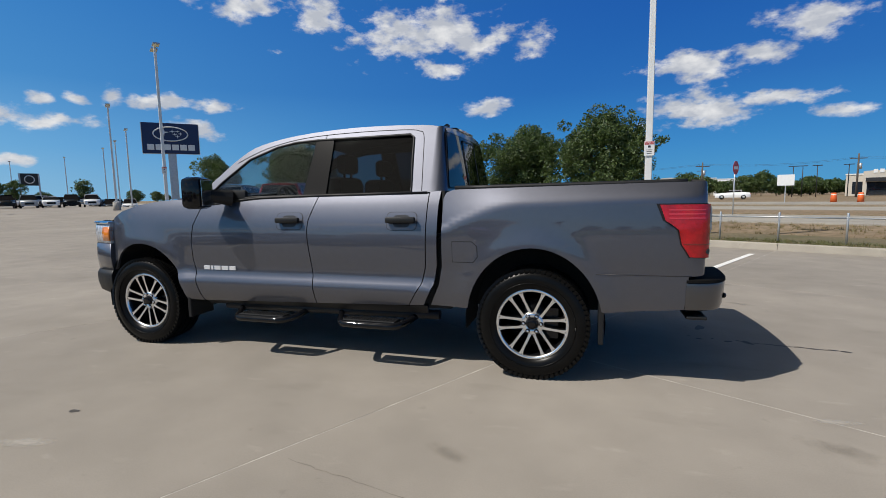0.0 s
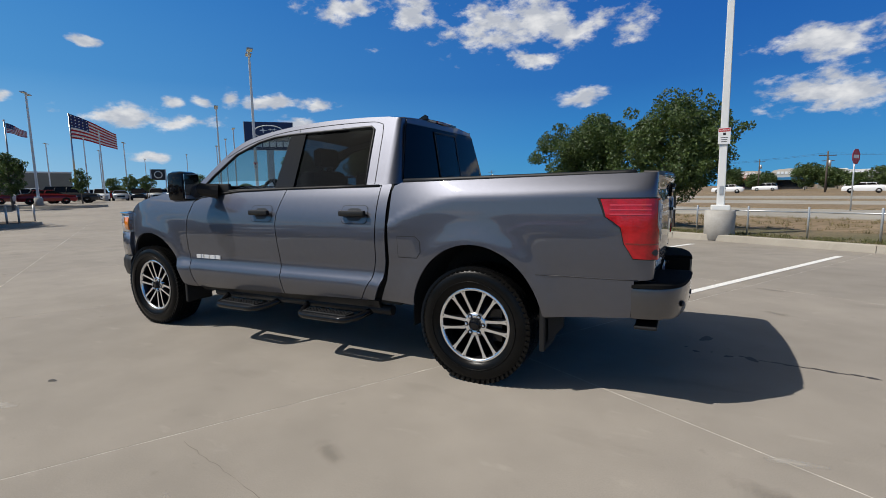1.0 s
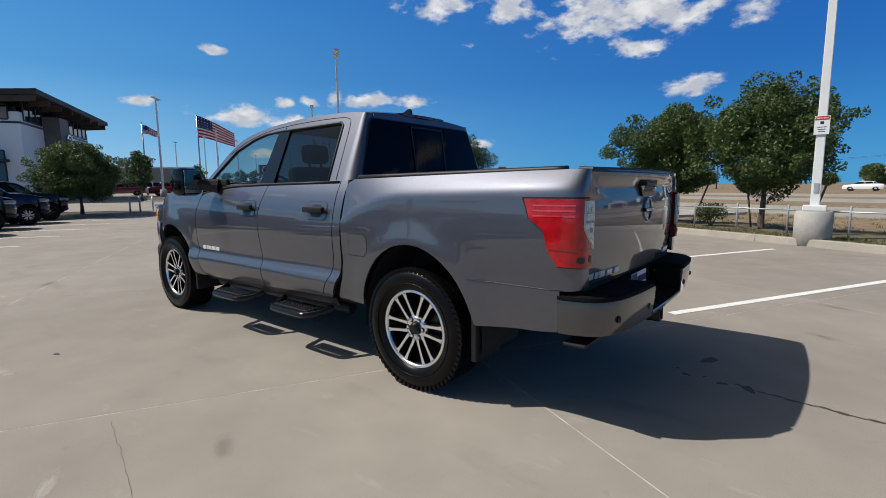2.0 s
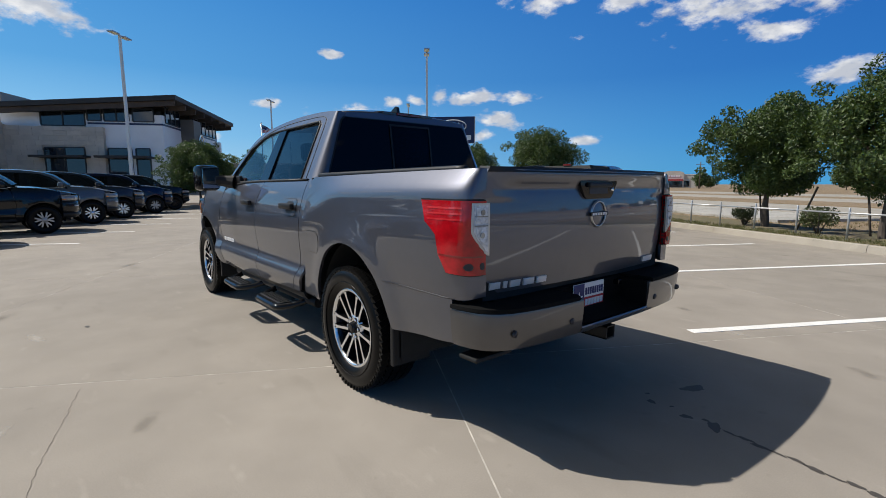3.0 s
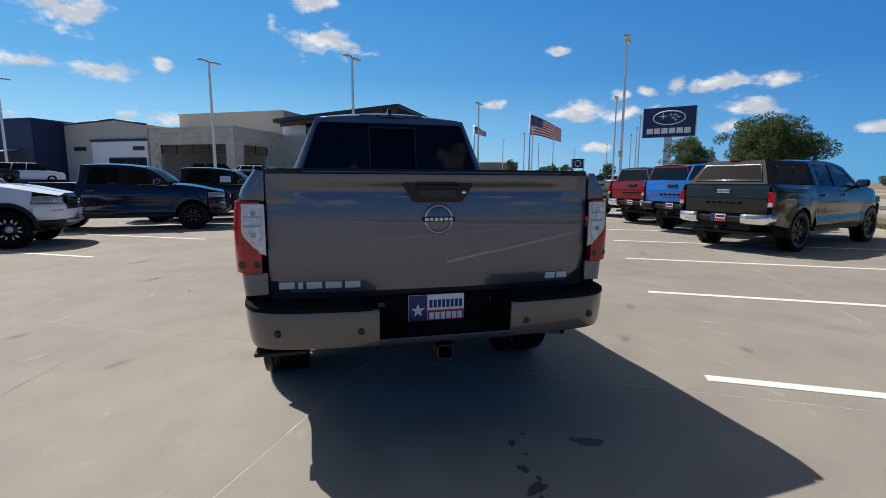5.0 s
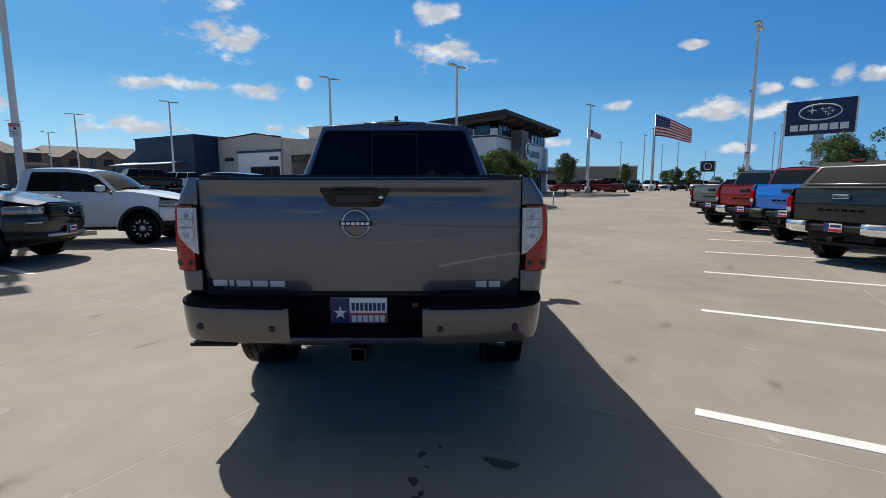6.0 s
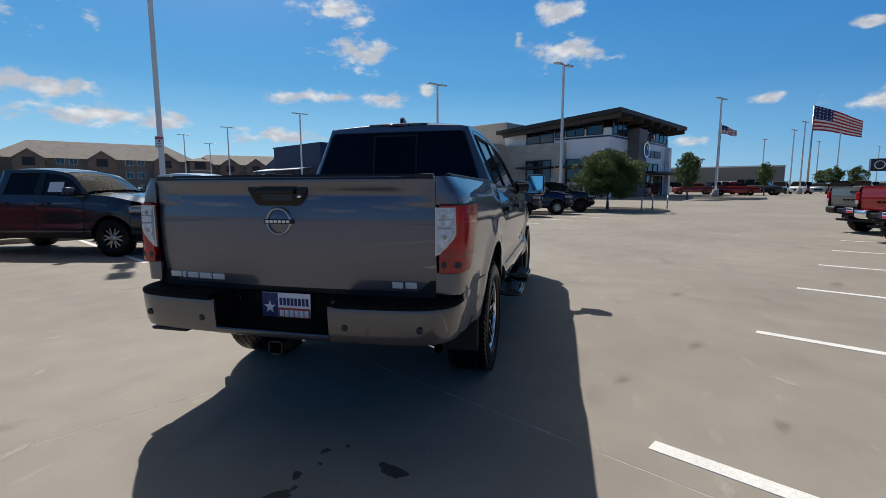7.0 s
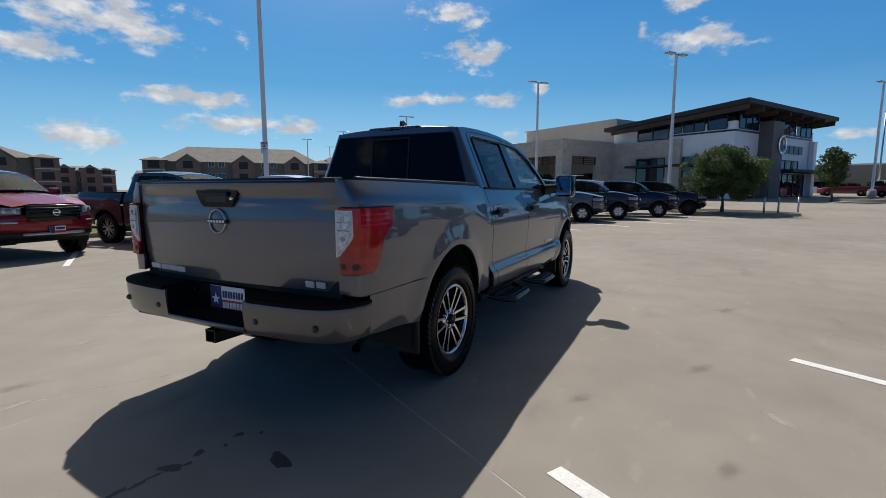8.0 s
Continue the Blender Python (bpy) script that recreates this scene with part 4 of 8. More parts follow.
def hero_wheel_meshes():
    cap = bmesh.new()
    lathe(cap, [(0.0, -0.118), (0.022, -0.118), (0.034, -0.114), (0.037, -0.105), (0.037, -0.08)], 20)
    lathe(cap, [(0.028, -0.1205), (0.031, -0.1205), (0.031, -0.116)], 20)
    hub = bmesh.new()
    lathe(hub, [(0.039, -0.090), (0.042, -0.0945), (0.06, -0.0945), (0.079, -0.0935), (0.088, -0.07)], 36)
    lug = bmesh.new()
    lathe(lug, [(0.0, -0.104), (0.008, -0.104), (0.0105, -0.098), (0.0105, -0.0955)], 10)
    pocket = bmesh.new()
    lathe(pocket, [(0.0, -0.0962), (0.0165, -0.0962), (0.0175, -0.0945), (0.0175, -0.08)], 14)
    lip = bmesh.new()
    lathe(lip, [(0.234, -0.098), (0.238, -0.114), (0.252, -0.118), (0.259, -0.112)], 48)
    return {
        "tyre": mesh_of("tyre", tyre_bm(), [M["rubber"]]), "wheel": mesh_of("wheel", rim_barrel_bm(), [M["dark_alloy"]]),
        "spoke": mesh_of("spoke", spoke_bm(), [M["machined"], M["dark_alloy"]]), "centre_cap": mesh_of("centre_cap", cap, [M["gloss_black"]]),
        "hub": mesh_of("hub", hub, [M["machined"]]), "lug_nut": mesh_of("lug_nut", lug, [M["chrome"]]), "lug_pocket": mesh_of("lug_pocket", pocket, [M["gloss_black"]]), "rim_lip": mesh_of("rim_lip", lip, [M["machined"]]),
    }


def hero_wheel(parent, meshes, x, sgn, z=0.398, y=0.86):
    w = new("wheel", meshes["wheel"])
    w.parent = parent
    w.matrix_local = pose(x, sgn * y, z, 0, 13 * x, 0 if sgn < 0 else 180)
    def kid(name, m=Matrix()):
        o = new(name, meshes[name])
        o.parent, o.matrix_local = w, m
    kid("tyre"), kid("hub"), kid("centre_cap"), kid("rim_lip")
    for k in range(6):
        kid("spoke", pose(0, 0, 0, 0, 60 * k, 0))
        kid("lug_nut", pose(0, 0, 0, 0, 60 * k, 0) @ pose(0.062, 0, 0))
        kid("lug_pocket", pose(0, 0, 0, 0, 60 * k, 0) @ pose(0.062, 0, 0))
    return w


def grid_bm(nu, nv, fn):
    bm = bmesh.new()
    rows = [[bm.verts.new(fn(i / nu, j / nv)) for j in range(nv + 1)] for i in range(nu + 1)]
    for i in range(nu):
        for j in range(nv):
            f = bm.faces.new((rows[i][j], rows[i + 1][j], rows[i + 1][j + 1], rows[i][j + 1]))
            f.smooth = True
    return bm


ROOF_X = [-2.95, -2.78, -2.64, -2.48, -2.26, -1.98, -1.72, -1.45, -1.10, -0.86, -0.74]
ROOF_Z = [1.385, 1.54, 1.665, 1.768, 1.831, 1.872, 1.893, 1.903, 1.899, 1.886, 1.868]


def roof_z(x):
    return smooth_interp(x, ROOF_X, ROOF_Z, 0.03)


def side_width(z):
    return smooth_interp(z, DOOR_Z, DOOR_W)


def seat(parent, x, y, w=0.5, label=""):
    bm = box_bm(x - 0.25, x + 0.25, y - w / 2, y + w / 2, 0.78, 0.98, bevel=0.05)
    box(bm, x + 0.12, x + 0.32, y - w / 2 + 0.02, y + w / 2 - 0.02, 0.92, 1.50, bevel=0.06)
    return part("seat", bm, M["interior"], parent, smooth=True)


def headrest(parent, x, y):
    bm = box_bm(x - 0.05, x + 0.06, y - 0.13, y + 0.13, 1.53, 1.70, bevel=0.04)
    box(bm, x - 0.01, x + 0.01, y - 0.07, y - 0.055, 1.44, 1.54)
    box(bm, x - 0.01, x + 0.01, y + 0.055, y + 0.07, 1.44, 1.54)
    return part("headrest", bm, M["interior"], parent, smooth=True)


def letter_bars(parent, place, widths, height, gap, mat, depth=0.006):
    """A word mark as plain raised bars: place maps (along, up) to a matrix."""
    u = 0.0
    for w in widths:
        bm = box_bm(0, w, -depth, 0.002, 0, height, bevel=0.0015)
        ob = part("badge_bar", bm, mat, parent)
        ob.matrix_local = place(u)
        u += w + gap


def hero_truck():
    t = thing("pickup_truck", "gunmetal grey crew-cab pickup truck with black step bars and machined wheels", "truck")
    P, BP = M["paint"], M["black_plastic"]
    for sgn in (-1, 1):
        # front fender
        fo = [(-2.905, 1.315), (-3.14, 1.33), (-3.4, 1.315), (-3.61, 1.285), (-3.85, 1.225), (-3.985, 1.165), (-3.985, 0.675)]
        fo += arc(-3.55, 0.40, 0.475, 0.535, 149, -2, 22) + [(-3.04, 0.435), (-2.91, 0.43), (-2.985, 0.79), (-2.985, 0.95), (-2.965, 1.1), (-2.905, 1.24)]
        panel("front_fender", fo, door_surf, P, t, sgn)
        # doors below the belt
        fd = [(-2.90, 0.43), (-1.755, 0.465), (-1.775, 0.66), (-1.815, 1.05), (-1.805, 1.14), (-1.735, 1.338), (-2.30, 1.318), (-2.55, 1.295), (-2.80, 1.27), (-2.895, 1.24), (-2.955, 1.1), (-2.977, 0.95), (-2.977, 0.79)]
        fdo = panel("front_door", fd, door_surf, P, t, sgn)
        rd = [(-1.747, 0.465), (-0.94, 0.49), (-0.835, 0.66), (-0.80, 0.80), (-0.79, 1.22), (-0.785, 1.345), (-1.727, 1.338), (-1.797, 1.14), (-1.807, 1.05), (-1.767, 0.66)]
        rdo = panel("rear_door", rd, door_surf, P, t, sgn)
        co = [(-0.932, 0.49), (-0.815, 0.495), (-0.735, 0.66), (-0.708, 0.80), (-0.70, 1.25), (-0.69, 1.36), (-0.777, 1.352), (-0.782, 1.22), (-0.792, 0.80), (-0.827, 0.66)]
        panel("cab_corner", co, door_surf, P, t, sgn)
        ro = [(-2.90, 0.39), (-0.80, 0.42), (-0.79, 0.485), (-1.75, 0.46), (-2.90, 0.425)]
        panel("rocker", ro, lambda u, z: door_surf(u, z) - Vector((0, 0.015, 0)), BP, t, sgn)
        # greenhouse: pillars and roof rail in one pressing
        top = [(x, z) for x, z in spline(list(zip(ROOF_X[:-1], ROOF_Z[:-1])), 3)]
        go = [(-2.96, 1.335)] + top + [(-0.78, 1.874), (-0.614, 1.865), (-0.614, 1.36), (-0.79, 1.352), (-0.93, 1.349), (-0.94, 1.372), (-0.965, 1.79), (-1.0, 1.818), (-1.86, 1.812), (-2.06, 1.80), (-2.24, 1.768), (-2.50, 1.668), (-2.74, 1.475), (-2.87, 1.345)]
        panel("cab_frame", go, green_surf, P, t, sgn, step=0.05)
        b0 = [(-1.885, 1.342), (-1.672, 1.345), (-1.69, 1.812), (-1.858, 1.81)]
        panel("pillar_trim", b0, green_surf, M["gloss_black"], t, sgn, inset=-0.002)
        gd = panel("door_glass", [(-2.84, 1.33), (-2.30, 1.335), (-1.885, 1.342), (-1.86, 1.81), (-2.06, 1.80), (-2.24, 1.768), (-2.50, 1.668), (-2.74, 1.475)], green_surf, M["glass_clear"], t, sgn, lip=0, inset=0.012, label="lightly tinted door glass")
        panel("door_glass", [(-1.672, 1.345), (-0.935, 1.35), (-0.965, 1.79), (-1.0, 1.818), (-1.69, 1.812)], green_surf, M["glass_dark"], t, sgn, lip=0, inset=0.012, label="dark privacy glass")
        # black seals round the door glass
        tb = bmesh.new()
        loop = [(-2.87, 1.335), (-2.55, 1.33), (-2.30, 1.337), (-1.78, 1.343), (-0.93, 1.350), (-0.955, 1.60), (-0.968, 1.79), (-1.0, 1.816), (-1.86, 1.81), (-2.06, 1.80), (-2.24, 1.766), (-2.50, 1.667), (-2.74, 1.474), (-2.87, 1.335)]
        pts = []
        for u, z in loop:
            v = green_surf(u, z)
            pts.append((v.x, sgn * (v.y + 0.001), v.z))
        tube(tb, pts, 0.010, 6)
        part("window_seal", tb, BP, t)
        # shut line of the door frames along the roof rail and down the rear pillar
        sl = bmesh.new()
        shut = spline([(-2.62, 1.642), (-2.4, 1.742), (-2.2, 1.798), (-2.0, 1.833), (-1.75, 1.853), (-1.4, 1.862), (-1.05, 1.858), (-0.93, 1.842), (-0.887, 1.80), (-0.868, 1.6), (-0.848, 1.362)], 4)
        tube(sl, [(u, sgn * (green_surf(u, z).y + 0.0005), z) for u, z in shut], 0.0032, 5)
        part("body_seam", sl, M["ink"], t)
        sl = bmesh.new()
        tube(sl, [(u, sgn * (green_surf(u, z).y + 0.0005), z) for u, z in ((-1.772, 1.812), (-1.768, 1.835), (-1.765, 1.852))], 0.003, 5)
        part("body_seam", sl, M["ink"], t)
        seal = bmesh.new()
        pts = [(u, sgn * (green_surf(u, z).y + 0.004), z) for u, z in [(-2.90, 1.262), (-2.72, 1.285), (-2.52, 1.312), (-2.30, 1.33), (-1.78, 1.341), (-1.3, 1.345), (-0.80, 1.349)]]
        tube(seal, pts, 0.009, 6)
        part("belt_moulding", seal, BP, t)
        # cargo bed side
        bo = [(-0.765, 0.495), (-0.48, 0.49)] + arc(0.0, 0.40, 0.48, 0.55, 170, 12, 26) + [(0.475, 0.505), (0.75, 0.535), (0.91, 0.555), (0.915, 0.775), (1.15, 0.79), (1.15, 0.897), (0.901, 0.905), (0.853, 0.985), (0.836, 1.078), (0.781, 1.136), (0.763, 1.243), (1.15, 1.243), (1.15, 1.386), (0.95, 1.386), (0.35, 1.378), (-0.14, 1.371), (-0.58, 1.365), (-0.635, 1.345), (-0.655, 1.30), (-0.66, 0.80), (-0.69, 0.66)]
        bed = panel("bed_side", bo, bed_surf, P, t, sgn, step=0.045, zstep=0.025)
        rail = bmesh.new()
        rp = [bed_surf(u, 1.386) for u in (-0.58, -0.3, 0, 0.3, 0.6, 0.75, 0.84, 0.90)]
        tube(rail, [(p.x, sgn * (p.y - 0.03), 1.376 + 0.012 * (p.x + 0.6) / 1.7) for p in rp], 0.018, 8)
        part("bed_rail_cap", rail, BP, t)
        # dark ink line drawn along the crease that sets off the lower bed side
        cb = bmesh.new()
        tube(cb, [(u, sgn * (bed_surf(u, 0.778).y + 0.0005), 0.778) for u in (0.43, 0.6, 0.75)] + [(bed_surf(u, 0.778).x, sgn * bed_surf(u, 0.778).y, 0.778) for u in (0.85, 0.94)], 0.003, 5)
        part("body_seam", cb, M["ink"], t)
        # tail lamp
        lo = [(0.768, 1.24), (1.1495, 1.24), (1.1495, 0.90), (0.904, 0.908), (0.857, 0.988), (0.84, 1.08), (0.785, 1.139)]
        gk = [(0.960 + (u - 0.960) * 1.045 if u < 1.1 else u, 1.07 + (z - 1.07) * 1.045) for u, z in lo]
        panel("lamp_gasket", gk, bed_surf, BP, t, sgn, step=0.02, zstep=0.02, lip=0.02, inset=-0.004)
        lamp = panel("tail_lamp", lo, bed_surf, M["red_lens"], t, sgn, step=0.02, zstep=0.02, lip=0.04, inset=-0.019, label="red wraparound tail lamp")
        # clear reversing lens in a bright frame on the rear face, its lower edge cut on the slant
        rl = [(uy(0.944), 1.230), (1.15, 1.230), (1.15, 0.985), (uy(0.885), 1.012), (uy(0.915), 1.045), (uy(0.938), 1.08), (uy(0.944), 1.10)]
        panel("lens_frame", rl, bed_surf, M["silver"], lamp, sgn, step=0.008, zstep=0.015, lip=0.012, inset=-0.0205)
        rv = [(uy(0.937), 1.222), (1.1499, 1.222), (1.1499, 1.002), (uy(0.885), 1.026), (uy(0.910), 1.053), (uy(0.931), 1.085), (uy(0.937), 1.105)]
        panel("reversing_lens", rv, bed_surf, M["clear_lens"], lamp, sgn, step=0.008, zstep=0.015, lip=0.012, inset=-0.0235, label="clear reversing lens")
        for z0 in (1.150, 1.176, 1.202):
            panel("lamp_rib", [(0.798, z0), (1.02, z0), (1.02, z0 + 0.008), (0.795, z0 + 0.008)], bed_surf, M["red_bright"], lamp, sgn, step=0.02, lip=0.008, inset=-0.021)
        panel("lamp_seam", [(0.862, 0.995), (1.147, 0.990), (1.147, 0.983), (0.862, 0.988)], bed_surf, M["red_dark"], lamp, sgn, step=0.02, lip=0.008, inset=-0.021)
        for yy in (0.892, 0.948):
            panel("bulb_socket", [(uy(yy + 0.014 * math.cos(a * 0.785)), 0.942 + 0.018 * math.sin(a * 0.785)) for a in range(8)], bed_surf, M["ink"], lamp, sgn, step=0.02, lip=0.006, inset=-0.021)
        panel("inner_bezel", [(uy(0.930), 1.210), (uy(0.868), 1.210), (uy(0.868), 1.137), (uy(0.930), 1.137)], bed_surf, M["lamp_inner"], lamp, sgn, step=0.01, lip=0.008, inset=-0.026)
        panel("inner_bezel", [(uy(0.928), 1.122), (uy(0.868), 1.122), (uy(0.868), 1.035), (uy(0.895), 1.05), (uy(0.928), 1.095)], bed_surf, M["lamp_inner"], lamp, sgn, step=0.01, lip=0.008, inset=-0.026)
        for z0 in (1.126, 1.168):
            panel("lamp_rib", [(uy(0.934), z0), (uy(0.866), z0), (uy(0.866), z0 + 0.005), (uy(0.934), z0 + 0.005)], bed_surf, M["lamp_grey"], lamp, sgn, step=0.01, lip=0.004, inset=-0.028)
        for z0 in (1.188, 1.085):
            panel("bulb", [(uy(0.898 + 0.013 * math.cos(a * 0.785)), z0 + 0.014 * math.sin(a * 0.785)) for a in range(8)], bed_surf, M["lamp_grey"], lamp, sgn, step=0.02, lip=0.006, inset=-0.0295)
        # handles, each over a flat inked cup with a dark panel for its shade
        for door, x0, x1 in ((fdo, -2.09, -1.86), (rdo, -1.11, -0.86)):
            zc = 1.135
            w0 = door_surf((x0 + x1) / 2, zc).y
            def rr(px, pz, hx, hz, r=0.035):
                return [(px + a * (hx - r) + r * math.cos(radians(q)), pz + b * (hz - r) + r * math.sin(radians(q))) for a, b, q0 in ((1, 1, 0), (-1, 1, 90), (-1, -1, 180), (1, -1, 270)) for q in range(q0, q0 + 91, 30)]
            cx = (x0 + x1) / 2
            panel("handle_cup", rr(cx, zc, 0.125, 0.07), door_surf, M["ink"], door, sgn, step=0.06, lip=0.0, inset=-0.0015)
            panel("handle_cup", rr(cx, zc, 0.121, 0.066), door_surf, P, door, sgn, step=0.06, lip=0.0, inset=-0.003)
            panel("handle_shadow", rr(cx, zc, 0.07, 0.047), door_surf, M["ink"], door, sgn, step=0.06, lip=0.0, inset=-0.0045)
            hb = box_bm(x0 + 0.005, x1 - 0.005, -0.02, 0.02, -0.022, 0.022, bevel=0.012)
            h = part("door_handle", hb, BP, door, "black door handle", smooth=True)
            h.matrix_local = pose(0, sgn * (w0 + 0.032), zc + 0.01)
        # fender word mark as plain bars
        def fplace(u):
            x = -2.87 + u if sgn < 0 else -2.52 - u
            v = door_surf(x, 0.735)
            return pose(v.x, sgn * (v.y + 0.001), 0.712, 0, 0, 0 if sgn < 0 else 180)
        letter_bars(t, fplace, (0.065, 0.022, 0.065, 0.07, 0.066), 0.035, 0.012, M["badge"])
        # mirror
        mb = box_bm(-2.80, -2.63, -0.11, 0.11, -0.13, 0.13, bevel=0.045)
        mir = part("door_mirror", mb, M["gloss_black"], t, "large black door mirror", smooth=True)
        mir.matrix_local = pose(-2.70, sgn * 1.135, 1.378, 0, 0 if sgn < 0 else -1, 15 if sgn < 0 else -3) @ pose(2.70, 0, 0)
        gm = box_bm(-2.632, -2.626, -0.088, 0.088, -0.105, 0.105, bevel=0.002)
        part("mirror_glass", gm, M["chrome"], mir)
        am = bmesh.new()
        tube(am, [(-2.70, sgn * 1.06, 1.36), (-2.64, sgn * 0.98, 1.345), (-2.58, sgn * 0.90, 1.335)], [0.055, 0.06, 0.07], 10)
        box(am, -2.72, -2.44, sgn * 0.875 - 0.02, sgn * 0.875 + 0.02, 1.285, 1.40, bevel=0.015)
        part("mirror_arm", am, BP, t, smooth=True)
        # wheel arch liners and mud flaps
        for cx in (-3.55, 0.0):
            def liner(u, v, cx=cx):
                a = radians(-8 + 196 * u)
                return (cx + 0.50 * math.cos(a), sgn * (0.50 + 0.425 * v), 0.40 + 0.56 * math.sin(a))
            part("arch_liner", grid_bm(18, 2, liner), M["under"], t)
        for x0, x1, zb, ztop in ((-3.075, -3.04, 0.27, 0.60), (0.45, 0.485, 0.28, 0.59)):
            fl = box_bm(x0, x1, sgn * 0.83 - 0.14, sgn * 0.83 + 0.13, zb, ztop, bevel=0.008)
            part("mud_flap", fl, BP, t)
        # step bar with two hoop steps
        sb = bmesh.new()
        tube(sb, [(-2.72, sgn * 0.86, 0.385), (-0.72, sgn * 0.86, 0.40)], 0.038, 10)
        bar = part("step_bar", sb, BP, t)
        for x0, x1, zz in ((-2.50, -1.95, 0.355), (-1.52, -0.96, 0.365)):
            hp = bmesh.new()
            tube(hp, spline([(x0 - 0.05, sgn * 0.87, zz + 0.02), (x0, sgn * 0.98, zz - 0.01), (x0 + 0.06, sgn * 1.075, zz - 0.02), (x0 + 0.16, sgn * 1.09, zz - 0.02), (x1 - 0.16, sgn * 1.09, zz - 0.02), (x1 - 0.06, sgn * 1.075, zz - 0.02), (x1, sgn * 0.98, zz - 0.01), (x1 + 0.05, sgn * 0.87, zz + 0.02)], 4), 0.026, 8)
            hoop = part("step_hoop", hp, M["gloss_black"], bar)
            tp = box_bm(x0 + 0.06, x1 - 0.06, sgn * 1.01 - 0.055, sgn * 1.01 + 0.055, zz - 0.012, zz + 0.010, bevel=0.005)
            for k in range(12):
                for r in (-0.03, 0.0, 0.03):
                    u = x0 + 0.09 + k * (x1 - x0 - 0.18) / 11
                    box(tp, u - 0.009, u + 0.009, sgn * (1.01 + r) - 0.006, sgn * (1.01 + r) + 0.006, zz + 0.009, zz + 0.017)
            part("step_tread", tp, BP, bar)
    # fuel door (driver's side)
    ff = [(-0.575, 0.985), (-0.43, 0.985), (-0.395, 0.955), (-0.39, 0.88), (-0.42, 0.84), (-0.575, 0.84)]
    fs = [(-0.58, 0.991), (-0.427, 0.991), (-0.388, 0.957), (-0.383, 0.878), (-0.417, 0.834), (-0.58, 0.834)]
    panel("fuel_door_gap", fs, bed_surf, M["ink"], t, -1, lip=0, inset=-0.001)
    panel("fuel_door", ff, bed_surf, P, t, -1, lip=0.002, inset=-0.0025)

    # hood, roof, windscreen, rear of the cab
    def hood(u, v):
        x = -4.43 + 1.42 * u
        hw = side_width(1.30) - 0.012 - (0.20 * ((-3.6 - x) / 0.62) ** 2 if x < -3.6 else 0) * 0.6
        s = 2 * v - 1
        ze = smooth_interp(x, [-4.45, -4.25, -4.09, -3.97, -3.85, -3.61, -3.4, -3.14, -3.0], [1.02, 1.10, 1.135, 1.17, 1.225, 1.285, 1.315, 1.33, 1.335], 0.05)
        bulge = 0.03 * math.exp(-((abs(s) - 0.45) / 0.2) ** 2)
        return (x, hw * s, ze + 0.055 * (1 - s * s) + bulge * 0.4)
    part("hood", grid_bm(28, 24, hood), P, t)

    def roof(u, v):
        x = -2.30 + 1.55 * u
        z = roof_z(x)
        w = side_width(z) - 0.004
        s = 2 * v - 1
        return (x - 0.10 * (1 - s * s) * (1 - u), w * s, z + 0.052 * (1 - s * s) * min(1, (1 - u) * 6 + 0.55))
    part("roof", grid_bm(24, 20, roof), P, t)
    rim = bmesh.new()
    tube(rim, [(-0.765, y, roof_z(-0.76) + 0.028 * (1 - (y / 0.6) ** 2) - 0.012) for y in [0.6 * k / 8 for k in range(-8, 9)]], 0.02, 8)
    part("roof_rear_edge", rim, P, t)

    def shield(u, v):
        x = -2.93 + (2.93 - 2.27) * u
        z = roof_z(x) + 0.004
        w = side_width(z) - 0.03
        s = 2 * v - 1
        return (x - (0.20 - 0.10 * u) * (1 - s * s), w * s, z + 0.05 * (1 - s * s) - 0.01)
    part("windshield", grid_bm(12, 16, shield), M["glass_shield"], t, "clear windshield glass")
    part("cowl", box_bm(-3.14, -2.92, -0.80, 0.80, 1.31, 1.345, bevel=0.01), BP, t)

    def back(y, z):
        return Vector((-0.66 - max(0, z - 1.36) * 0.15 - 0.0 + 0.02 * (1 - (y / 0.8) ** 2), y, z))
    frame_out = [(-0.79, 1.36), (0.79, 1.36), (0.578, 1.865), (0.3, 1.885), (0, 1.892), (-0.3, 1.885), (-0.578, 1.865)]
    panel("cab_back", frame_out, back, P, t, lip=0.02, lip_dir=1)
    glass_out = [(-0.75, 1.385), (0.75, 1.385), (0.76, 1.40), (0.62, 1.80), (0.595, 1.825), (-0.595, 1.825), (-0.62, 1.80), (-0.76, 1.40)]
    panel("rear_window_seal", [(y * 1.02, 1.605 + (z - 1.605) * 1.035) for y, z in glass_out], back, BP, t, lip=0.0, inset=-0.004, lip_dir=1)
    rg = panel("rear_window", glass_out, back, M["back_glass"], t, lip=0.004, inset=-0.008, lip_dir=1, label="dark tinted sliding rear window")
    panel("slider_pane", [(-0.20, 1.39), (0.20, 1.39), (0.20, 1.79), (-0.20, 1.79)], back, M["glass_rear"], rg, lip=0.004, inset=-0.013, lip_dir=1)
    for y0, y1 in ((-0.205, -0.19), (0.19, 0.205)):
        panel("slider_frame", [(y0, 1.385), (y1, 1.385), (y1, 1.80), (y0, 1.80)], back, BP, rg, lip=0.004, inset=-0.016, lip_dir=1)
    panel("slider_frame", [(-0.2, 1.785), (0.2, 1.785), (0.2, 1.80), (-0.2, 1.80)], back, BP, rg, lip=0.004, inset=-0.017, lip_dir=1)
    # high brake lamp and aerial
    hb = bmesh.new()
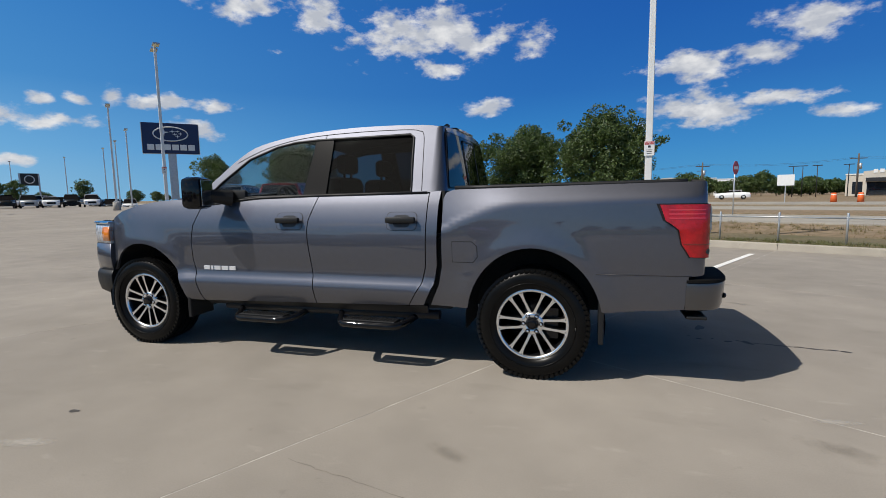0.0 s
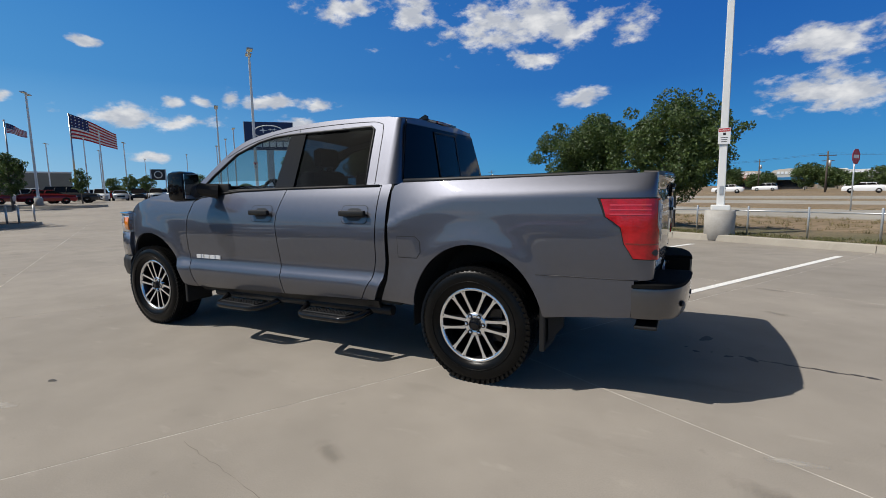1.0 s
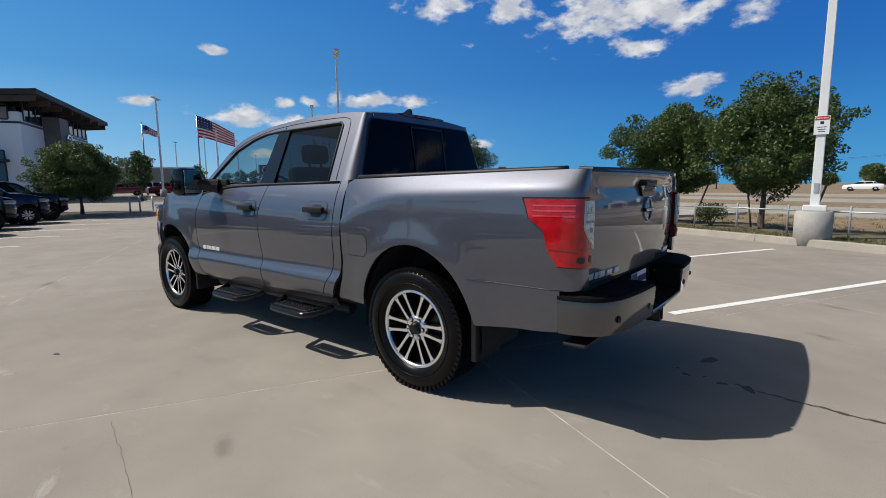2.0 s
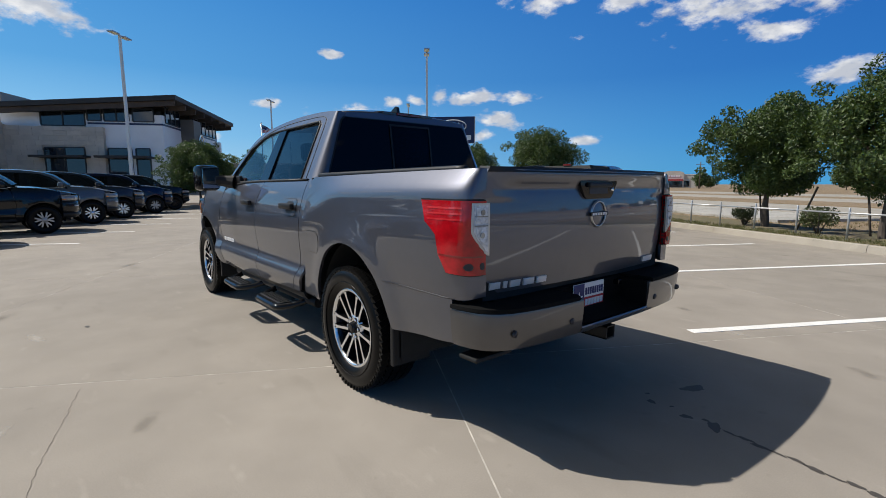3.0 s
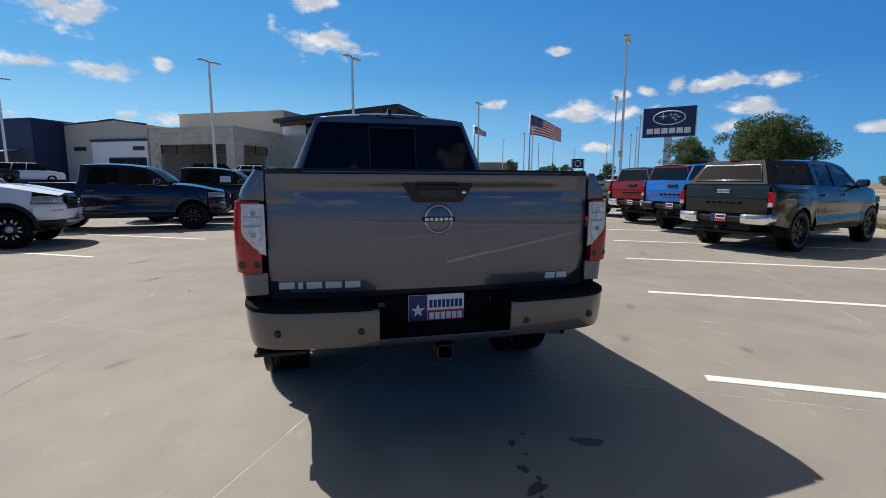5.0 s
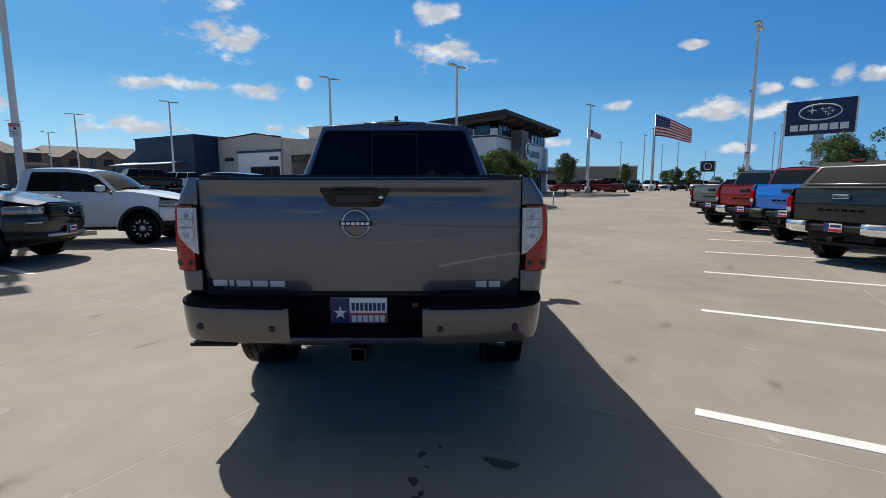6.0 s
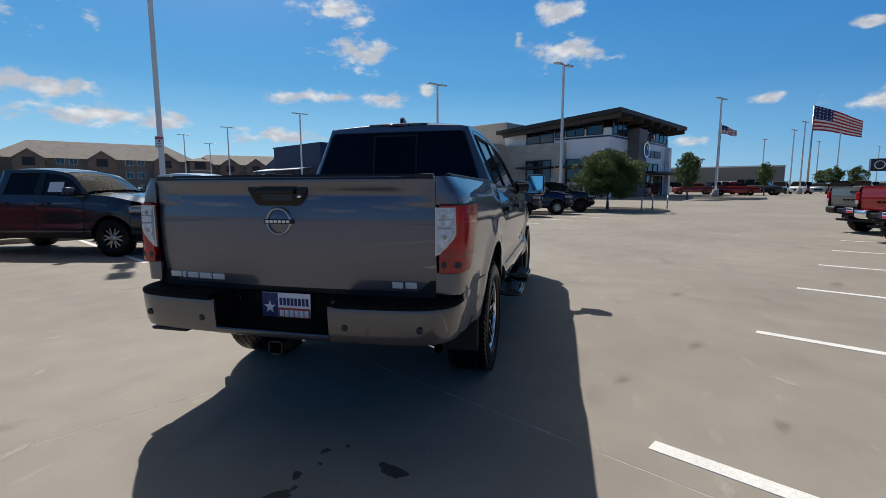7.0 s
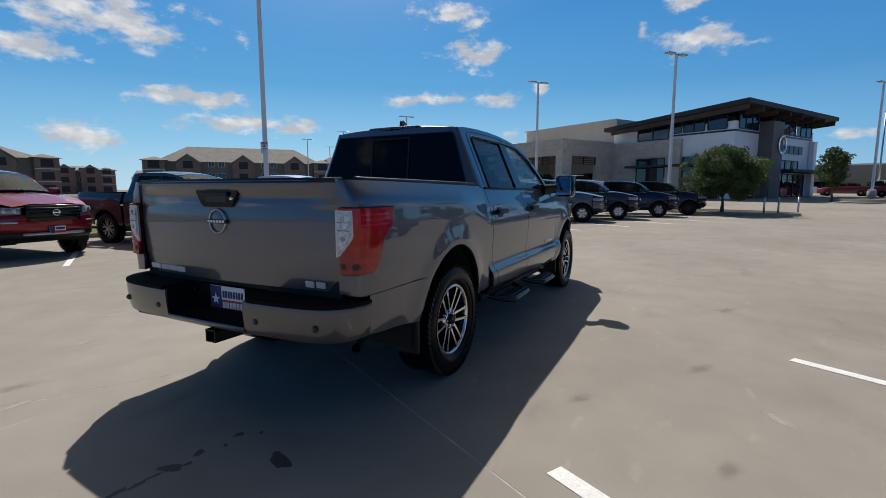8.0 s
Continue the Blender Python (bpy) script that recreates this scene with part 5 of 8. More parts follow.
    sweep(hb, [(-0.80, -0.29), (-0.735, -0.26), (-0.715, 0.0), (-0.735, 0.26), (-0.80, 0.29)], [(-0.06, 1.868), (0.0, 1.874), (0.012, 1.89), (0.0, 1.906), (-0.10, 1.914)])
    hbm = part("brake_lamp_housing", hb, M["gloss_black"], t)
    part("brake_lamp_lens", box_bm(-0.722, -0.706, -0.11, 0.11, 1.883, 1.897), M["red_dark"], hbm)
    for y in (-0.19, 0.19):
        part("cargo_lamp_lens", box_bm(-0.728, -0.708, y - 0.06, y + 0.06, 1.883, 1.897), M["smoked_lens"], hbm)
    fin = bmesh.new()
    prism(fin, [(-1.06, 1.915), (-0.86, 1.905), (-0.868, 1.972), (-0.886, 1.984), (-0.93, 1.962)], 0.03, m=pose(0, -0.015, 0))
    part("aerial_fin", fin, M["gloss_black"], t)

    # tailgate
    tg = [(-0.845, 0.787), (0.845, 0.787), (0.845, 0.86), (0.843, 1.36), (0.835, 1.385), (-0.835, 1.385), (-0.843, 1.36), (-0.845, 0.86)]
    gate = panel("tailgate", tg, tail_surf, P, t, step=0.05, zstep=0.012, lip=0.03, lip_dir=1)
    panel("tailgate_cap", [(-0.835, 1.372), (0.835, 1.372), (0.83, 1.397), (-0.83, 1.397)], tail_surf, BP, gate, step=0.08, lip=0.08, inset=-0.003, lip_dir=1)
    bz = [(-0.19, 1.338), (0.16, 1.338), (0.165, 1.32), (0.12, 1.248), (0.10, 1.235), (-0.13, 1.235), (-0.15, 1.248), (-0.195, 1.32)]
    bez = panel("handle_bezel", bz, lambda y, z: Vector((1.146, y, z)), M["gloss_black"], gate, lip=0.06, lip_dir=1, label="black tailgate handle")
    part("handle_slot", box_bm(1.14, 1.1475, -0.11, 0.075, 1.262, 1.30), M["ink"], bez)
    part("handle_lip", box_bm(1.14, 1.165, -0.13, 0.095, 1.298, 1.325, bevel=0.008), BP, bez)
    lk = bmesh.new()
    lathe(lk, [(0, -0.006), (0.011, -0.006), (0.011, 0.004)], 14)
    bmesh.ops.transform(lk, matrix=pose(1.148, 0.118, 1.285, 0, 0, 90), verts=lk.verts)
    part("lock", lk, M["chrome"], bez)
    ring = bmesh.new()
    lathe(ring, [(0.064, -0.004), (0.066, -0.010), (0.072, -0.010), (0.075, -0.002)], 36)
    bmesh.ops.transform(ring, matrix=pose(1.143, -0.013, 1.15, 0, 0, 90), verts=ring.verts)
    emb = part("round_emblem", ring, M["silver"], gate, "silver ring emblem with a crossbar")
    part("crossbar", box_bm(1.147, 1.157, -0.013 - 0.084, -0.013 + 0.084, 1.138, 1.162, bevel=0.003), M["dark_alloy"], emb)
    for k in range(6):
        part("badge_bar", box_bm(1.156, 1.159, -0.086 + k * 0.025, -0.068 + k * 0.025, 1.143, 1.157), M["badge"], emb)
    disc = bmesh.new()
    lathe(disc, [(0, -0.003), (0.07, -0.003), (0.079, 0.003)], 30)
    bmesh.ops.transform(disc, matrix=pose(1.143, -0.013, 1.15, 0, 0, 90), verts=disc.verts)
    part("emblem_backing", disc, P, gate)
    def tplace(y0, z0):
        def f(u):
            v = tail_surf(y0 + u, z0)
            return pose(v.x + 0.002, v.y, v.z, 0, 0, 90) @ pose(0, 0, 0, 8, 0, 0)
        return f
    letter_bars(gate, tplace(-0.803, 0.808), (0.075, 0.024, 0.075, 0.08, 0.076), 0.034, 0.016, M["badge"], 0.008)
    letter_bars(gate, tplace(0.61, 0.806), (0.058, 0.062), 0.034, 0.012, M["badge"], 0.008)

    # rear bumper
    half = [(1.29, 0.0), (1.287, 0.3), (1.276, 0.55), (1.252, 0.75), (1.215, 0.858), (1.15, 0.925), (1.06, 0.957), (0.985, 0.964)]
    def plan(y0, y1, sgn):
        pts = spline(half, 8)
        return [(x, sgn * y) for x, y in pts if y0 - 1e-6 <= y <= y1]
    full_path = [(x, -y) for x, y in spline(half, 8)][::-1] + [(x, y) for x, y in spline(half, 8)][1:]
    for sgn in (-1, 1):
        bump = bmesh.new()
        sweep(bump, [p for p in full_path if sgn * p[1] > 0.34], [(-0.30, 0.745), (-0.12, 0.758), (-0.01, 0.760), (0.008, 0.752), (0.010, 0.736), (0.004, 0.730), (-0.05, 0.72)])
        bp = part("bumper_step_pad", bump, M["pad"], t, "black textured bumper step pad", smooth=True, sharp=28)
    bump = bmesh.new()
    sweep(bump, [p for p in full_path if abs(p[1]) < 0.37], [(-0.32, 0.745), (-0.22, 0.752), (-0.198, 0.745), (-0.195, 0.70)])
    bp = part("bumper_step_pad", bump, M["pad"], t, "black textured bumper step pad", smooth=True, sharp=28)
    for sgn in (-1, 1):
        bmg = bmesh.new()
        path = [p for p in full_path if sgn * p[1] > 0.33]
        sweep(bmg, path, [(-0.06, 0.736), (-0.002, 0.735), (0.004, 0.731), (0.007, 0.72), (0.004, 0.66), (-0.004, 0.585), (-0.014, 0.552), (-0.05, 0.538)])
        bc = part("bumper_corner", bmg, M["bumper_paint"], t, "grey painted bumper corner", smooth=True, sharp=28)
        for y in (0.42, 0.80):
            s = bmesh.new()
            lathe(s, [(0, -0.004), (0.014, -0.004), (0.018, 0.002), (0.018, 0.01)], 16)
            x = next(p[0] for p in full_path if p[1] >= y - 0.02)
            bmesh.ops.transform(s, matrix=pose(x + 0.004, sgn * y, 0.632, 0, 0, 90 - sgn * (8 if y < 0.5 else 20)), verts=s.verts)
            part("parking_sensor", s, M["ink"], bc)
    cen = bmesh.new()
    mid = [p for p in full_path if abs(p[1]) < 0.36]
    sweep(cen, mid, [(-0.19, 0.735), (-0.195, 0.72), (-0.198, 0.615), (-0.10, 0.598), (-0.012, 0.592)])
    bcen = part("bumper_centre", cen, M["pad"], t)
    for y in (-0.345, 0.345):
        part("recess_wall", box_bm(1.09, 1.280, y - 0.014, y + 0.014, 0.588, 0.738, bevel=0.004), M["pad"], bcen)
    low = bmesh.new()
    sweep(low, mid, [(-0.05, 0.588), (-0.004, 0.586), (0.0, 0.578), (-0.005, 0.56), (-0.014, 0.55), (-0.05, 0.536)])
    part("bumper_bar", low, M["bumper_paint"], t, "grey painted bar under the plate recess", smooth=True, sharp=28)
    for y in (-0.31, 0.29):
        part("plate_lamp", box_bm(1.09, 1.13, y - 0.02, y + 0.02, 0.70, 0.73, bevel=0.004), M["gloss_black"], bp)
    # solid dark box standing for the shade between tailgate and bumper
    part("bumper_gap_shade", box_bm(0.98, 1.07, -0.84, 0.84, 0.60, 0.85), M["under"], t)
    # dealer plate, set deep in the recess
    dx, dy, dz = -0.100, 0.006, -0.026
    def pbox(x0, x1, y0, y1, z0, z1, bevel=0.0):
        return box_bm(x0 + dx, x1 + dx, y0 + dy, y1 + dy, z0 + dz, z1 + dz, bevel=bevel)
    pl = part("dealer_plate", pbox(1.204, 1.210, -0.172, 0.130, 0.628, 0.776, bevel=0.002), M["white_plastic"], t, "dealer plate, navy with a white star beside white")
    part("plate_navy", pbox(1.210, 1.2115, -0.170, -0.071, 0.630, 0.774), M["navy_ink"], pl)
    part("plate_red", pbox(1.210, 1.2115, -0.069, 0.128, 0.630, 0.692), M["red_paint"], pl)
    st = bmesh.new()
    sp = [((0.038 if k % 2 == 0 else 0.015) * math.sin(k * math.pi / 5), (0.038 if k % 2 == 0 else 0.015) * math.cos(k * math.pi / 5)) for k in range(10)]
    prism(st, sp, 0.002, m=pose(1.2135 + dx, -0.121 + dy, 0.693 + dz, 0, 0, 90))
    part("plate_star", st, M["white_plastic"], pl)
    for k in range(8):
        part("plate_bar", pbox(1.210, 1.2118, -0.060 + k * 0.0231, -0.043 + k * 0.0231, 0.706, 0.748), M["navy_ink"], pl)
    for k in range(6):
        part("plate_bar", pbox(1.2115, 1.2133, -0.060 + k * 0.0307, -0.036 + k * 0.0307, 0.643, 0.680), M["white_plastic"], pl)
    # tow hitch, step under the bumper, exhaust, chassis
    hi = bmesh.new()
    for a in ((1.05, 1.25, -0.042, -0.034, 0.445, 0.52), (1.05, 1.25, 0.034, 0.042, 0.445, 0.52), (1.05, 1.25, -0.042, 0.042, 0.512, 0.52), (1.05, 1.25, -0.042, 0.042, 0.445, 0.453)):
        box(hi, *a)
    box(hi, 1.02, 1.10, -0.5, 0.5, 0.49, 0.56)
    box(hi, 1.08, 1.20, -0.10, 0.10, 0.52, 0.55)
    part("tow_hitch", hi, BP, t)
    sp2 = box_bm(1.0, 1.125, -0.93, -0.68, 0.483, 0.505, bevel=0.008)
    box(sp2, 1.02, 1.05, -0.7, -0.64, 0.50, 0.60)
    part("bumper_step", sp2, BP, t)
    ex = bmesh.new()
    tube(ex, [(0.2, 0.50, 0.46), (0.6, 0.62, 0.42), (0.79, 0.73, 0.405), (0.93, 0.815, 0.44)], 0.025, 12, caps=False)
    part("exhaust_tip", ex, M["chrome"], t)
    # dark boxes fill the body, standing for shade in panel gaps and wheel wells
    for a in ((-2.98, -0.62, -0.90, 0.90, 0.46, 1.0), (-4.2, 1.0, -0.50, 0.50, 0.45, 0.62), (0.54, 1.02, -0.92, 0.92, 0.55, 1.0), (-0.62, -0.52, -0.90, 0.90, 0.52, 1.0), (-0.58, 0.99, -0.86, 0.86, 0.975, 1.02), (-4.3, -2.95, -0.55, 0.55, 0.6, 1.02), (-4.3, -2.98, -0.82, 0.82, 0.98, 1.06), (-0.675, -0.655, -0.90, 0.90, 0.9, 1.36), (-0.60, -0.57, -0.90, 0.90, 0.9, 1.36)):
        part("dark_core_box", box_bm(*a), M["under"], t)
    for cx in (-3.55, 0.0):
        for y in (-0.5, 0.5):
            part("wheelhouse", box_bm(cx - 0.54, cx + 0.54, y - 0.02, y + 0.02, 0.42, 1.0), M["under"], t)
    fr = bmesh.new()
    for y in (-0.45, 0.45):
        box(fr, -4.0, 0.80, y - 0.04, y + 0.04, 0.42, 0.54)
    tube(fr, [(0, -0.8, 0.40), (0, 0.8, 0.40)], 0.05, 10)
    tube(fr, [(-3.55, -0.8, 0.40), (-3.55, 0.8, 0.40)], 0.05, 10)
    bmesh.ops.create_uvsphere(fr, u_segments=12, v_segments=8, radius=0.16, matrix=pose(0, 0.0, 0.40))
    tube(fr, [(-2.4, 0.1, 0.42), (0, 0.0, 0.42)], 0.05, 10)
    part("subframe", fr, M["under"], t)
    bedin = bmesh.new()
    for s in (-1, 1):
        box(bedin, -0.57, 1.04, s * 0.80 - 0.04, s * 0.80 + 0.04, 1.0, 1.37)
    part("bed_liner", bedin, BP, t)
    # front end
    fb = bmesh.new()
    fpath = spline([(-3.985, -0.925), (-4.12, -0.90), (-4.32, -0.80), (-4.45, -0.5), (-4.5, 0.0), (-4.45, 0.5), (-4.32, 0.80), (-4.12, 0.90), (-3.985, 0.925)], 5)[::-1]
    sweep(fb, fpath, [(-0.10, 0.67), (0.0, 0.665), (0.02, 0.62), (0.02, 0.54), (0.0, 0.46), (-0.08, 0.40), (-0.16, 0.39)])
    part("front_bumper", fb, BP, t)
    gr = bmesh.new()
    sweep(gr, [p for p in fpath if abs(p[1]) < 0.62], [(-0.10, 1.08), (-0.03, 1.06), (0.0, 0.9), (0.0, 0.67), (-0.10, 0.66)])
    part("grille", gr, M["gloss_black"], t)
    for sgn in (-1, 1):
        no = bmesh.new()
        sweep(no, [p for p in fpath if sgn * p[1] > 0.60], [(-0.06, 0.93), (0.0, 0.92), (0.012, 0.80), (0.0, 0.67), (-0.05, 0.66)])
        part("nose_panel", no, P, t)
        hl = bmesh.new()
        sweep(hl, [p for p in fpath if sgn * p[1] > 0.60], [(-0.07, 1.13), (-0.005, 1.11), (0.006, 1.02), (0.0, 0.925), (-0.05, 0.92)])
        hp = part("headlamp", hl, M["clear_lens"], t)
        am = bmesh.new()
        sweep(am, [p for p in fpath if sgn * p[1] > 0.90], [(-0.04, 1.085), (0.004, 1.08), (0.014, 1.02), (0.012, 0.95), (-0.03, 0.945)])
        part("side_marker", am, M["amber"], hp, "amber side marker")
        br = bmesh.new()
        sweep(br, [p for p in fpath if sgn * p[1] > 0.60], [(-0.06, 1.135), (0.008, 1.13), (0.012, 1.115), (-0.02, 1.105)])
        part("chrome_brow", br, M["chrome"], hp)
    # cabin
    for y in (-0.40, 0.40):
        seat(t, -1.98, y), headrest(t, -1.72, y)
        headrest(t, -0.90, y * 0.95)
    seat(t, -1.12, 0.0, 1.4)
    db = box_bm(-2.88, -2.45, -0.80, 0.80, 1.0, 1.315, bevel=0.06)
    part("dashboard", db, M["interior"], t, smooth=True)
    sw = bmesh.new()
    tube(sw, [(0.18 * math.cos(2 * math.pi * k / 20), 0.18 * math.sin(2 * math.pi * k / 20), 0) for k in range(21)], 0.016, 6)
    box(sw, -0.17, 0.17, -0.02, 0.02, -0.01, 0.01)
    bmesh.ops.transform(sw, matrix=pose(-2.32, -0.40, 1.27, 0, 65, 0), verts=sw.verts)
    part("steering_wheel", sw, M["interior"], t)
    part("cabin_floor", box_bm(-2.9, -0.68, -0.84, 0.84, 1.0, 1.02), M["interior"], t)
    wm = hero_wheel_meshes()
    for x in (0.0, -3.55):
        for sgn in (-1, 1):
            hero_wheel(t, wm, x, sgn)
    return t


M["lamp_inner"] = material("lamp_reflector", (0.52, 0.56, 0.62), 0.22, 0.2, var=0.45, scale=40, bump=0.5, bump_scale=55, dist=0.006)
M["back_glass"] = glass("dark_back_glass", (0.055, 0.052, 0.050), ior=1.3)
M["glass_rear"] = glass("rear_slider_glass", (0.6, 0.6, 0.6), ior=1.2)
M["badge"] = material("bright_badge", (0.72, 0.72, 0.73), 0.3, 0.25)
M["bumper_paint"] = car_paint("grey_bumper_paint", (0.095, 0.094, 0.099), 0.9, 0.44, 0.02, 1.55)
hero_truck()
# ---- parked vehicles ----
def fleet_wheel_meshes():
    ty = bmesh.new()
    R, rim, h = 0.405, 0.235, 0.125
    lathe(ty, [(rim, -h + 0.03), (rim + 0.03, -h), (R - 0.06, -h - 0.006), (R - 0.02, -h + 0.012), (R, -h + 0.035), (R, h - 0.035), (R - 0.02, h - 0.012), (R - 0.06, h + 0.006), (rim, h)], 36)
    for k in range(44):
        m = Matrix.Rotation(2 * math.pi * k / 44, 4, "Y")
        for y in (-0.085, 0.0, 0.085):
            box(ty, R - 0.008, R + 0.008, y - 0.034, y + 0.034, -0.018, 0.018, m=m)
    out = {"tyre": mesh_of("tyre", ty, [M["rubber"]])}
    for style, face, side in (("silver", M["silver"], M["silver"]), ("machined", M["machined"], M["dark_alloy"]), ("black", M["dark_alloy"], M["dark_alloy"]), ("tipped", M["badge"], M["dark_alloy"])):
        b = bmesh.new()
        lathe(b, [(rim + 0.006, -h + 0.02), (rim - 0.012, -h + 0.03), (rim - 0.02, -0.02), (rim - 0.03, 0.08), (0, 0.08)], 30, mat_index=1)
        sp = bmesh.new()
        for s in (-1, 1):
            r0 = 0.15 if style == "tipped" else 0.05
            q = [(r0, s * 0.03 * (r0 - 0.05) / 0.1 - 0.022), (rim - 0.012, s * 0.052 - 0.019), (rim - 0.012, s * 0.052 + 0.019), (r0, s * 0.03 * (r0 - 0.05) / 0.1 + 0.022)]
            vs = [sp.verts.new(Vector((x, -h + 0.035, z))) for x, z in q] + [sp.verts.new(Vector((x, -h + 0.075, z))) for x, z in q]
            sp.faces.new(vs[:4]).material_index = 0
            for i in range(4):
                sp.faces.new((vs[i], vs[(i + 1) % 4], vs[4 + (i + 1) % 4], vs[4 + i])).material_index = 1
        bmesh.ops.recalc_face_normals(sp, faces=sp.faces[:])
        out[style + "_spoke"] = mesh_of("spoke", sp, [face, M["dark_alloy"]])
        if style == "tipped":
            lathe(b, [(0, -h + 0.038), (0.12, -h + 0.04), (0.16, -h + 0.06)], 24, mat_index=1)
        lathe(b, [(0, -h + 0.02), (0.05, -h + 0.022), (0.075, -h + 0.04), (0.078, -h + 0.08)], 18)
        bmesh.ops.recalc_face_normals(b, faces=b.faces[:])
        out[style] = mesh_of("wheel", b, [face, M["dark_alloy"] if style != "silver" else M["dark_alloy"]])
    return out


FLEET = fleet_wheel_meshes()


def fleet_wheel(parent, style, x, sgn, y=0.85, z=0.405, big=1.0):
    w = new("wheel", FLEET[style])
    w.parent = parent
    w.matrix_local = pose(x, sgn * y, z * big, 0, 23 * (x + sgn), 0 if sgn < 0 else 180) @ Matrix.Diagonal((big, big, big, 1))
    ty = new("tyre", FLEET["tyre"])
    ty.parent = w
    for k in range(6):
        sk = new("spoke", FLEET[style + "_spoke"])
        sk.parent, sk.matrix_local = w, pose(0, 0, 0, 0, 60 * k, 0)


def dealer_plate(parent, x, y, z, sgn):
    """A small dealer plate, navy and white with plain bars; sgn is the side it faces along x."""
    pl = part("dealer_plate", box_bm(x - 0.004, x + 0.004, y - 0.15, y + 0.15, z - 0.075, z + 0.075), M["white_plastic"], parent)
    e = x + sgn * 0.004
    def slab(name, y0, y1, z0, z1, mat):
        part(name, box_bm(min(e, e + sgn * 0.003), max(e, e + sgn * 0.003), y0, y1, z0, z1), mat, pl)
    if sgn > 0:
        slab("plate_navy", y - 0.148, y - 0.06, z - 0.073, z + 0.073, M["navy_ink"])
        slab("plate_bar", y - 0.04, y + 0.135, z + 0.005, z + 0.05, M["navy_ink"])
        slab("plate_bar", y - 0.055, y + 0.145, z - 0.07, z - 0.02, M["red_paint"])
    else:
        slab("plate_navy", y + 0.06, y + 0.148, z - 0.073, z + 0.073, M["navy_ink"])
        slab("plate_bar", y - 0.135, y + 0.04, z + 0.005, z + 0.05, M["navy_ink"])
        slab("plate_bar", y - 0.145, y + 0.055, z - 0.07, z - 0.02, M["red_paint"])


def hood_point(u, v):
    x = -4.40 + 1.38 * u
    hw = side_width(1.30) - 0.012 - (0.20 * ((-3.6 - x) / 0.62) ** 2 if x < -3.6 else 0) * 0.6
    s = 2 * v - 1
    ze = smooth_interp(x, [-4.45, -4.25, -4.09, -3.97, -3.85, -3.61, -3.4, -3.14, -3.0], [1.10, 1.15, 1.18, 1.205, 1.24, 1.285, 1.315, 1.33, 1.335], 0.05)
    return (x, hw * s, ze + 0.05 * (1 - s * s) + 0.018 * math.exp(-((abs(s) - 0.5) / 0.16) ** 2))


